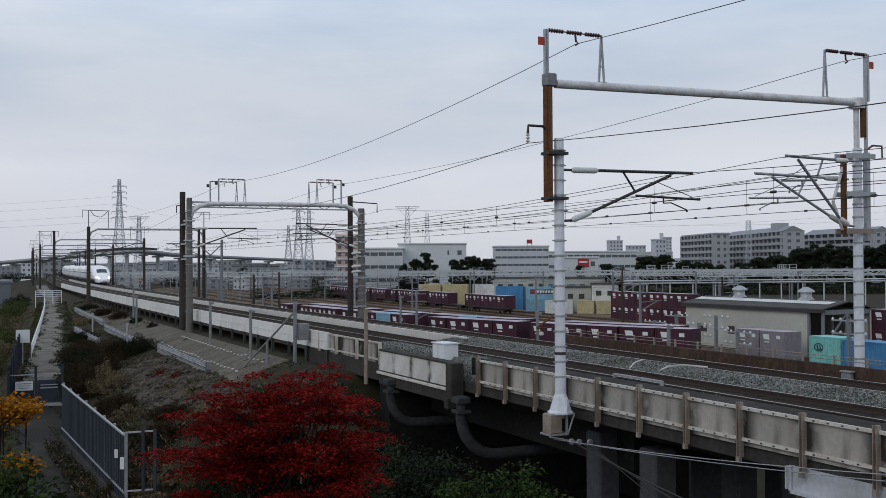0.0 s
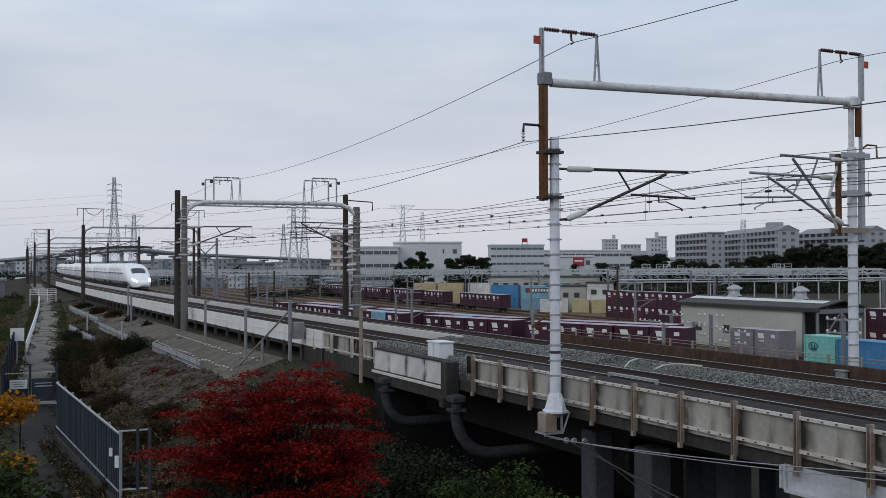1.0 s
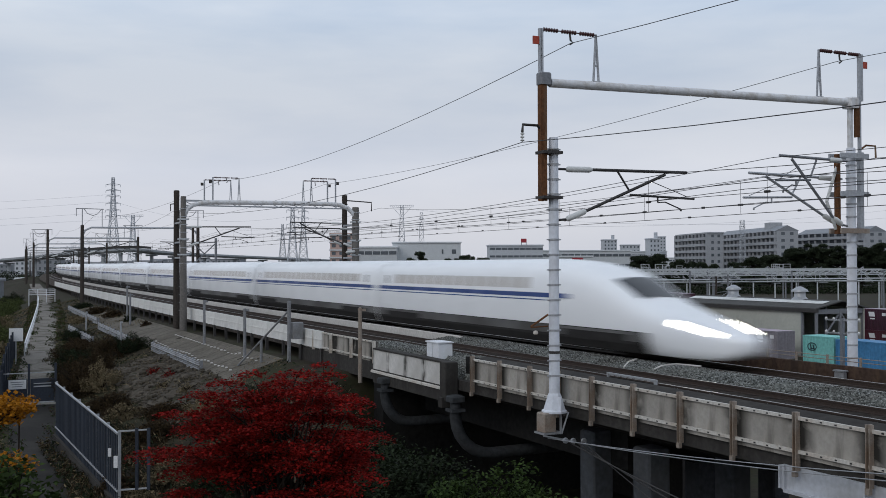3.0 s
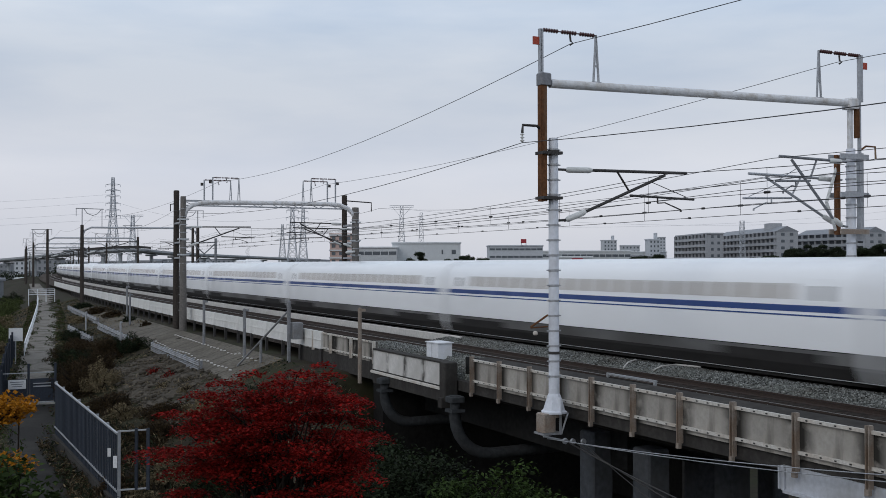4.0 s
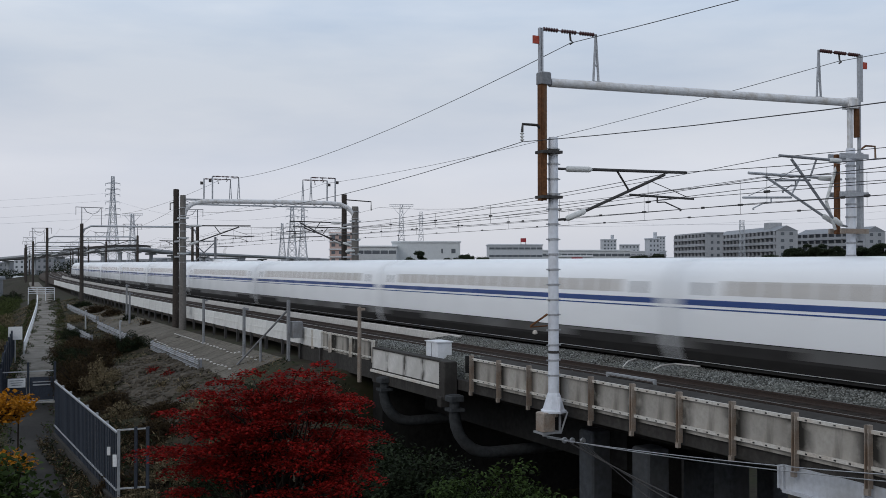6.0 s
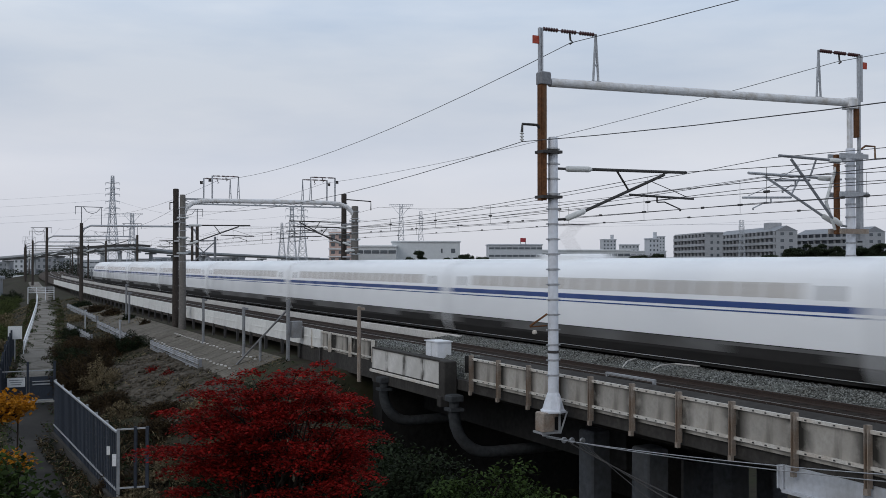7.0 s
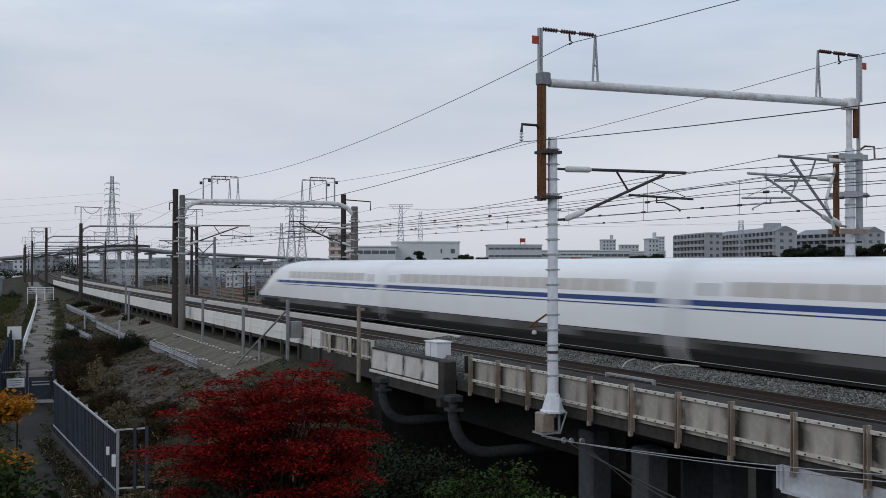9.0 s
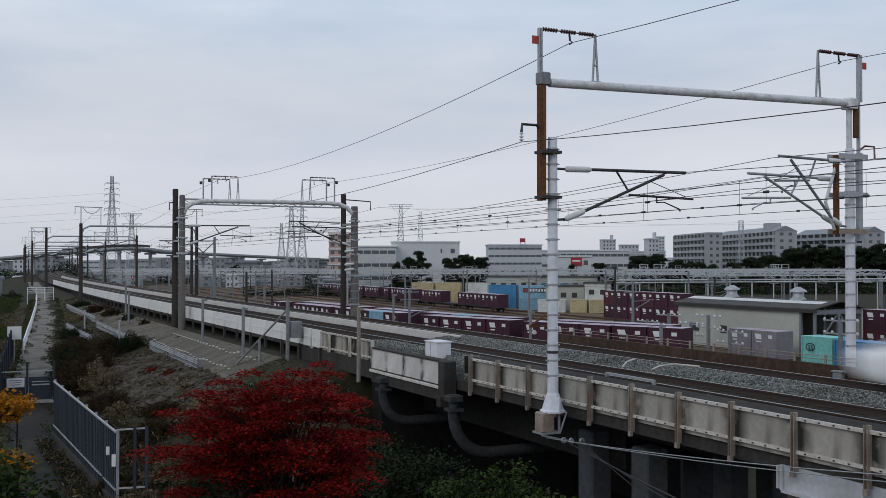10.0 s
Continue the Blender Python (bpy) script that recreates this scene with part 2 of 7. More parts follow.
def add_edge_dirt(m, lo, hi, colour, amount, sparse=.38):
    'Soft run-off dirt along the two upright edges of a panel.'
    N, L = m.node_tree.nodes, m.node_tree.links
    b = N["Principled BSDF"]
    col = b.inputs["Base Color"].links[0].from_socket
    tc = N.new("ShaderNodeTexCoord")
    sp = N.new("ShaderNodeSeparateXYZ")
    ab = N.new("ShaderNodeMath")
    ab.operation = "ABSOLUTE"
    k = N.new("ShaderNodeMapRange")
    k.inputs["From Min"].default_value, k.inputs["From Max"].default_value, k.inputs["To Max"].default_value = lo, hi, amount
    nz = N.new("ShaderNodeTexNoise")
    nz.inputs["Scale"].default_value, nz.inputs["Detail"].default_value = 2.3, 4
    oi = N.new("ShaderNodeObjectInfo")
    ad = N.new("ShaderNodeVectorMath")
    r3 = N.new("ShaderNodeMapRange")
    r3.inputs["From Min"].default_value, r3.inputs["From Max"].default_value = sparse, sparse + .24
    mu = N.new("ShaderNodeMath")
    mu.operation = "MULTIPLY"
    mx = N.new("ShaderNodeMixRGB")
    mx.inputs["Color2"].default_value = (*colour, 1)
    L.new(tc.outputs["Object"], sp.inputs["Vector"])
    L.new(sp.outputs["Y"], ab.inputs[0])
    L.new(ab.outputs[0], k.inputs["Value"])
    L.new(tc.outputs["Object"], ad.inputs[0])
    L.new(oi.outputs["Location"], ad.inputs[1])
    L.new(ad.outputs[0], nz.inputs["Vector"])
    L.new(nz.outputs["Fac"], r3.inputs["Value"])
    L.new(k.outputs["Result"], mu.inputs[0])
    L.new(r3.outputs["Result"], mu.inputs[1])
    L.new(mu.outputs[0], mx.inputs["Fac"])
    L.new(col, mx.inputs["Color1"])
    L.new(mx.outputs["Color"], b.inputs["Base Color"])


add_edge_dirt(M["panel"], .42, .78, (0.028, 0.026, 0.023), .97, .26)
M["bay_panel"] = surface("bay_panel", (0.60, 0.58, 0.55), rough=0.85, grain=8, vary=0.1, stain=(0.36, 0.34, 0.31), stain_scale=0.9, stain_amount=0.5, per_object=0.06)
add_edge_dirt(M["bay_panel"], .55, .77, (0.05, 0.046, 0.04), .9)
M["headlight"] = glow("headlight", (1.0, 0.98, 0.92), 12.0)


# ---- shapes ----
class Shape:
    """Collects vertices and faces of one mesh."""
    def __init__(self):
        self.v, self.f = [], []

    def add(self, verts, faces):
        k = len(self.v)
        self.v += [tuple(p) for p in verts]
        self.f += [tuple(i + k for i in f) for f in faces]
        return self

    def box(self, size, at=(0, 0, 0), turn=None, chamfer=0.0):
        """A box with its centre at `at`; chamfer cuts its four upright edges and the top rim."""
        x, y, z = (c / 2 for c in size)
        m = turn if turn else Matrix()
        a = Vector(at)
        if chamfer > 0:
            c = min(chamfer, x * 0.6, y * 0.6, z * 0.6)
            def ring(d, h):
                X, Y = x - d, y - d
                return [(-X + c, -Y, h), (X - c, -Y, h), (X, -Y + c, h), (X, Y - c, h), (X - c, Y, h), (-X + c, Y, h), (-X, Y - c, h), (-X, -Y + c, h)]
            return self.loft([[a + m @ Vector(p) for p in r] for r in (ring(0, -z), ring(0, z - c), ring(c * 0.8, z))])
        p = [(-x, -y, -z), (x, -y, -z), (x, y, -z), (-x, y, -z), (-x, -y, z), (x, -y, z), (x, y, z), (-x, y, z)]
        return self.add([a + m @ Vector(q) for q in p], [(0, 3, 2, 1), (4, 5, 6, 7), (0, 1, 5, 4), (1, 2, 6, 5), (2, 3, 7, 6), (3, 0, 4, 7)])

    def loft(self, rings, caps=True, closed=True):
        k = len(rings[0])
        verts = [p for r in rings for p in r]
        faces = []
        for i in range(len(rings) - 1):
            for j in range(k if closed else k - 1):
                j2 = (j + 1) % k
                faces.append((i * k + j, i * k + j2, (i + 1) * k + j2, (i + 1) * k + j))
        if caps and closed:
            faces.append(tuple(range(k - 1, -1, -1)))
            faces.append(tuple((len(rings) - 1) * k + j for j in range(k)))
        return self.add(verts, faces)

    def rod(self, a, b, r, r2=None, seg=8):
        a, b = Vector(a), Vector(b)
        q = (b - a).to_track_quat("Z", "Y").to_matrix()
        r2 = r if r2 is None else r2
        circ = [Vector((math.cos(2 * math.pi * i / seg), math.sin(2 * math.pi * i / seg), 0)) for i in range(seg)]
        return self.loft([[a + q @ (c * r) for c in circ], [b + q @ (c * r2) for c in circ]])

    def tube(self, pts, r, seg=6):
        pts = [Vector(p) for p in pts]
        rings = []
        for i, p in enumerate(pts):
            d = (pts[min(i + 1, len(pts) - 1)] - pts[max(i - 1, 0)])
            q = d.to_track_quat("Z", "Y").to_matrix()
            rr = r[i] if isinstance(r, (list, tuple)) else r
            rings.append([p + q @ Vector((math.cos(2 * math.pi * k / seg) * rr, math.sin(2 * math.pi * k / seg) * rr, 0)) for k in range(seg)])
        return self.loft(rings)

    def beam(self, a, b, w, h, up=(0, 0, 1)):
        """A square bar from a to b, w wide and h high."""
        a, b = Vector(a), Vector(b)
        d = (b - a).normalized()
        side = d.cross(Vector(up))
        side = side.normalized() if side.length > 1e-4 else Vector((1, 0, 0))
        u = side.cross(d).normalized()
        r = lambda c: [c - side * w / 2 - u * h / 2, c + side * w / 2 - u * h / 2, c + side * w / 2 + u * h / 2, c - side * w / 2 + u * h / 2]
        return self.loft([r(a), r(b)])

    def lathe(self, profile, at=(0, 0, 0), seg=12, axis=None):
        """Rings (radius, height) turned round a line from `at` along axis."""
        q = Vector(axis).to_track_quat("Z", "Y").to_matrix() if axis is not None else Matrix.Identity(3)
        a = Vector(at)
        return self.loft([[a + q @ Vector((r * math.cos(2 * math.pi * k / seg), r * math.sin(2 * math.pi * k / seg), h)) for k in range(seg)] for r, h in profile])

    def mesh(self, name, material, smooth=None):
        me = bpy.data.meshes.new(name)
        me.from_pydata(self.v, [], self.f)
        me.materials.append(material)
        if smooth:
            me.polygons.foreach_set("use_smooth", [True] * len(me.polygons))
            me.set_sharp_from_angle(angle=radians(smooth))
        me.update()
        return me


def thing(name, label, category, m=None, group="", kind=""):
    ob = new(name)
    ob.empty_display_size = 0.3
    if m is not None:
        ob.matrix_basis = m
    return tagged(ob, label, category, group, kind)


def part(name, shape, material, parent=None, label="", smooth=None):
    """One mesh object under a thing or a part."""
    data = shape if isinstance(shape, bpy.types.Mesh) else shape.mesh(name, M[material] if isinstance(material, str) else material, smooth)
    ob = new(name, data)
    if parent is not None:
        ob.parent = parent
    if label:
        ob["label"] = label
    return ob


def solo(name, shape, material, label, category, group="", kind="", smooth=None):
    return tagged(part(name, shape, material, None, "", smooth), label, category, group, kind)


# ---- the line ----
SH, CH = math.sin(HEAD), math.cos(HEAD)
BX, BY = X0 - SH * BEND, Y0 + CH * BEND
CX, CY = BX + RADIUS * CH, BY + RADIUS * SH


def heading(s):
    return HEAD - max(0.0, s - BEND) / RADIUS


def P(s, n=0.0, z=0.0):
    a = heading(s)
    if s <= BEND:
        x, y = X0 - SH * s, Y0 + CH * s
    else:
        x, y = CX - RADIUS * math.cos(a), CY - RADIUS * math.sin(a)
    return Vector((x + n * math.cos(a), y + n * math.sin(a), z))


def frame_at(s, n=0.0, z=0.0):
    """x across the line towards the yard, y along it away from the viewer."""
    return Matrix.Translation(P(s, n, z)) @ Matrix.Rotation(heading(s), 4, "Z")


def stations(a, b, step):
    k = max(1, round((b - a) / step))
    return [a + (b - a) * i / k for i in range(k + 1)]


def sweep(profile, a, b, step=4.0, shape=None):
    """A closed profile (n, z), anticlockwise seen from the viewer's end, drawn along the line from a to b."""
    sh = shape or Shape()
    return sh.loft([[P(s, n, z) for n, z in profile] for s in stations(a, b, step)])


def line_coords(x, y):
    """s and n of plan points, for arrays."""
    dx, dy = x - X0, y - Y0
    s, n = -dx * SH + dy * CH, dx * CH + dy * SH
    a = np.arctan2(CY - y, CX - x)
    r = np.hypot(CX - x, CY - y)
    s2, n2 = BEND + (HEAD - a) * RADIUS, RADIUS - r
    far = s > BEND
    return np.where(far, s2, s), np.where(far, n2, n)


# ---- ground ----
PATH_S = (-40, 0, 15, 36, 51, 91, 147, 240)
PATH_N = (-19.0, -17.2, -16.0, -14.7, -13.4, -9.9, -6.5, -5.2)
PATH_Z = (-6.6, -6.4, -5.6, -4.25, -3.4, -2.2, -1.4, -1.1)


def ground_height(x, y):
    """The height of the ground: flat yard, the railway's bank with a service path along its foot."""
    s, n = line_coords(x, y)
    pn, pz = np.interp(s, PATH_S, PATH_N), np.interp(s, PATH_S, PATH_Z)
    up = (n - pn - 1.3) / np.maximum(-4.3 - pn - 1.3, 0.2)
    bank = np.where(n > -4.3, -1.25, np.where(n > pn + 1.3, pz + (-1.25 - pz) * np.clip(up, 0, 1), np.where(n > pn - 1.3, pz, pz - (pn - 1.3 - n) * 0.45)))
    k = np.clip((s - 14.2) / 3.0, 0, 1)
    low = np.where(n > pn + 1.3, GROUND_Z + (pz - GROUND_Z) * np.clip(1 - (n - pn - 1.3) / 6.0, 0, 1), bank)
    z = np.where(n < -4.3, low + (bank - low) * np.clip((s - 6.0) / 9.0, 0, 1), low + (bank - low) * k)
    z = np.where(n > 7.4, GROUND_Z, np.maximum(z, GROUND_Z))
    rough = np.sin(x * 1.9 + 0.7 * y) * np.sin(y * 1.3 - 0.4 * x) * 0.06 + np.sin(x * 0.43) * np.sin(y * 0.51) * 0.1
    return z + np.where((n < -5) & (abs(n - pn) > 1.5) & (s < 200) & (y < 200), rough, 0)


def axis_steps(stops):
    out = []
    for a, b, step in stops:
        out += list(np.arange(a, b, step))
    return np.array(out + [stops[-1][1]])


def build_ground():
    xs = axis_steps([(-4200, -400, 380), (-400, -130, 30), (-130, -45, 2.5), (-45, 20, 0.7), (20, 60, 4), (60, 300, 30), (300, 4200, 390)])
    ys = axis_steps([(-1500, -60, 180), (-60, 4, 8), (4, 75, 0.7), (75, 190, 2.3), (190, 420, 12), (420, 4900, 320)])
    gx, gy = np.meshgrid(xs, ys)
    gz = ground_height(gx, gy)
    w, h = len(xs), len(ys)
    idx = np.arange(w * h).reshape(h, w)
    me = bpy.data.meshes.new("ground")
    me.from_pydata(np.stack([gx, gy, gz], -1).reshape(-1, 3).tolist(), [], np.stack([idx[:-1, :-1], idx[:-1, 1:], idx[1:, 1:], idx[1:, :-1]], -1).reshape(-1, 4).tolist())
    me.materials.append(M["earth"])
    me.polygons.foreach_set("use_smooth", [True] * len(me.polygons))
    tagged(new("ground", me), "brown earth and dry grass on flat ground and railway bank", "ground", kind="structure")


build_ground()


def build_path():
    for a, b, mat, label in ((-30, 36.2, "asphalt", "dark damp asphalt path below the railway bank"), (36.2, 236, "path_concrete", "worn grey concrete service path along the railway bank")):
        lay_path(a, b, mat, label)


def lay_path(a, b, mat, label):
    sh = Shape()
    rows = []
    for s in stations(a, b, 2.0):
        c, z = np.interp(s, PATH_S, PATH_N), np.interp(s, PATH_S, PATH_Z)
        rows.append([P(s, c + dn, z + dz) for dn, dz in ((-1.15, -0.3), (1.15, -0.3), (1.15, 0.03), (0.4, 0.06), (-0.4, 0.06), (-1.15, 0.03))])
    sh.loft(rows)
    solo("path", sh, mat, label, "path", kind="structure")



build_path()


# ---- viaduct, ballast, rails ----
def build_bridge():
    deck = thing("bridge_deck", "grey concrete railway bridge deck with stained edge", "bridge", kind="structure")
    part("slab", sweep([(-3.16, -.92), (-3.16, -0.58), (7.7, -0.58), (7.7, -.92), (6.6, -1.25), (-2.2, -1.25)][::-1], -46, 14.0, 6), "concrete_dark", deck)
    # Girders, cross beams and abutment are coloured near-black in place of shade.
    for n in (-1.0, 1.4, 3.8, 6.0):
        for a, b, z in ((-46, -.2, -1.5), (-.2, 13.5, -2.5)):
            part("girder", sweep([(n - .45, z), (n + .45, z), (n + .45, -1.2), (n - .45, -1.2)], a, b, 10), "concrete_shade_black", deck)
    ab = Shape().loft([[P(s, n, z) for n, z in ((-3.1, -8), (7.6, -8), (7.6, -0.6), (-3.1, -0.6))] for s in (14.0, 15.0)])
    solo("abutment", ab, "concrete_shade_black", "stained concrete bridge abutment with shade in its colour", "abutment", kind="structure")
    for s, cols in ((-26.0, (-4.2, -.6, 3.2)), (-13.4, (-4.2, -.6, 3.2)), (-2.0, (-4.0, -1.2, 3.2)), (1.0, (-3.7, 0.2, 3.2))):
        pier = thing("bridge_pier", "grey concrete bridge pier with a cross beam", "bridge pier", frame_at(s, 2.0, 0), group="bridge piers", kind="structure")
        for n in cols:
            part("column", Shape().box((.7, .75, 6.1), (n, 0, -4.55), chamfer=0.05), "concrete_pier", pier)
        part("crossbeam", Shape().box((7.0, .8, 0.4), (.8, 0, -1.5), chamfer=0.05), "concrete_shade_black", pier)


build_bridge()


def build_retaining_wall():
    """The wall that holds the bank towards the yard, and its rail-side parapet."""
    wall = thing("retaining_wall", "rust-brown stained concrete wall beside the far track", "wall", kind="structure")
    # The stretch from 8.2 to the abutment is added to block yard light.
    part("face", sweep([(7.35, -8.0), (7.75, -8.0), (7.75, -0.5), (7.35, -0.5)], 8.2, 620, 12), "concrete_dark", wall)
    part("parapet", sweep([(7.3, -0.9), (7.5, -0.9), (7.5, 0.05), (7.3, 0.05)], -46, 17.5, 10), "brown_wall", wall)
    part("cable_duct", sweep([(6.75, -0.8), (7.28, -0.8), (7.28, -0.42), (6.75, -0.42)], -46, 60, 10), "brown_wall", wall)
    rail = thing("wall_handrail", "thin brown steel handrail on posts along the wall", "handrail", kind="structure")
    post = Shape().box((0.06, 0.06, 0.36), (0, 0, 0.18)).mesh("post", M["steel_post"])
    for s in stations(-24, 17.3, 1.4):
        o = part("post", post, None, rail)
        o.matrix_basis = frame_at(s, 7.4, 0.0)
    for z in (0.2, 0.32):
        part("wire", Shape().tube([P(s, 7.4, z) for s in stations(-24, 17.3, 8)], 0.014, 5), "steel_post", rail)


build_retaining_wall()


def build_track():
    near = [(-3.0, -0.8), (-2.7, -0.3), (-2.3, -0.02), (-1.2, -0.02), (-0.98, -0.18), (0.9, -0.24), (1.0, -0.12), (1.12, -0.04), (1.5, 0.04), (2.0, 0.07), (2.7, 0.04), (3.12, -0.06), (3.25, -0.24), (4.85, -0.19), (5.9, -0.22), (6.6, -0.5), (6.7, -0.8)]
    far = [(-3.0, -0.8), (-2.7, -0.5), (-2.3, -0.34), (-1.2, -0.3), (-0.98, -0.2), (0.9, -0.24), (1.1, -0.32), (1.6, -0.36), (2.4, -0.36), (3.0, -0.32), (3.12, -0.24), (4.85, -0.19), (5.9, -0.22), (6.6, -0.5), (6.7, -0.8)]
    rng = random.Random(4)
    for reach, prof, mat, label in (([-46 + i for i in range(65)], near, "ballast", "grey crushed-stone ballast under both tracks"), ([18 + i for i in range(27)] + stations(44, 620, 12)[1:], far, "ballast_brown", "rust-browned ballast under the curving tracks")):
        rows = [[P(s, n, z + (rng.uniform(-.035, .035) if s < 44 and -2.9 < n < 6.65 else 0)) for n, z in prof] for s in reach]
        solo("ballast", Shape().loft(rows, closed=False, caps=False), mat, label, "ballast", kind="structure", smooth=50)
    prof = [(-.065, -.175), (.065, -.175), (.065, -.15), (.012, -.13), (.012, -.05), (.035, -.04), (.035, 0), (-.035, 0), (-.035, -.04), (-.012, -.05), (-.012, -.13), (-.065, -.15)]
    for c in (0.0, TRACK_GAP):
        tr = thing("railway_track", "standard-gauge railway track with worn brown rails", "railway track", group="main line tracks", kind="structure")
        for g in (-0.75, 0.75):
            r = part("rail", sweep([(c + g + n, z) for n, z in prof], -46, 620, 8), "rail", tr)
            part("rail_head", sweep([(c + g - .03, .0), (c + g + .03, .0), (c + g + .03, .004), (c + g - .03, .004)], -46, 620, 8), "rail_top", r, "polished steel running surface")
        part("bed", sweep([(c - .98, -.3), (c + .98, -.3), (c + .98, -.165), (c - .98, -.165)], -46, 300, 8), "track_bed", tr, "dark oil-stained bed between the rails")
        me = Shape().box((2.3, 0.26, 0.2), chamfer=0.04).mesh("sleeper", M["sleeper"])
        for s in stations(-16, 72, 0.62):
            o = part("sleeper", me, None, tr)
            o.matrix_basis = frame_at(s, c, -0.255)


build_track()


def build_stones():
    """Loose angular stones on the ballast nearest the viewer."""
    rng = np.random.default_rng(12)
    k = 80000
    s = -15 + 33 * rng.uniform(0, 1, k) ** 1.15
    n = rng.uniform(-2.85, 6.6, k)
    clear = (abs(n) > .86) & (abs(n - TRACK_GAP) > 1.0) & (n < 5.2) & ~((abs(n - 2.0) < .15) & (s > 16.9))
    s, n = s[clear], n[clear]
    z = np.interp(n, (-3.0, -2.7, -2.3, -1.2, -.95, .85, 1.05, 1.5, 2.0, 2.7, 3.15, 4.85, 5.9, 6.6), (-.8, -.3, -.02, -.02, -.18, -.15, -.05, .04, .07, .04, -.12, -.19, -.22, -.5)) + rng.uniform(-.02, .03, len(s))
    c = np.stack([X0 - SH * s + n * CH, Y0 + CH * s + n * SH, z], 1)
    m = len(c)
    base = np.array([(1, 0, 0), (-1, 0, 0), (0, 1, 0), (0, -1, 0), (0, 0, 1), (0, 0, -1)], float)
    q = rng.normal(size=(m, 3, 3))
    u = q[:, 0] / np.linalg.norm(q[:, 0], axis=1, keepdims=True)
    v = np.cross(u, q[:, 1])
    v /= np.linalg.norm(v, axis=1, keepdims=True)
    w = np.cross(u, v)
    rad = rng.uniform(.018, .043, (m, 6, 1))
    pts = (base[None, :, 0:1] * u[:, None] + base[None, :, 1:2] * v[:, None] + base[None, :, 2:3] * w[:, None]) * rad + c[:, None]
    tri = np.array([(0, 2, 4), (2, 1, 4), (1, 3, 4), (3, 0, 4), (2, 0, 5), (1, 2, 5), (3, 1, 5), (0, 3, 5)])
    me = bpy.data.meshes.new("ballast_stones")
    me.vertices.add(m * 6)
    me.vertices.foreach_set("co", pts.astype(np.float32).ravel())
    idx = (tri[None] + 6 * np.arange(m)[:, None, None]).astype(np.int32).ravel()
    me.loops.add(len(idx))
    me.loops.foreach_set("vertex_index", idx)
    me.polygons.add(m * 8)
    me.polygons.foreach_set("loop_start", np.arange(0, len(idx), 3, dtype=np.int32))
    me.materials.append(M["stone"])
    me.update(calc_edges=True)
    tagged(new("ballast_stones", me), "loose grey crushed stones between the rails", "stones", kind="stuff")


build_stones()


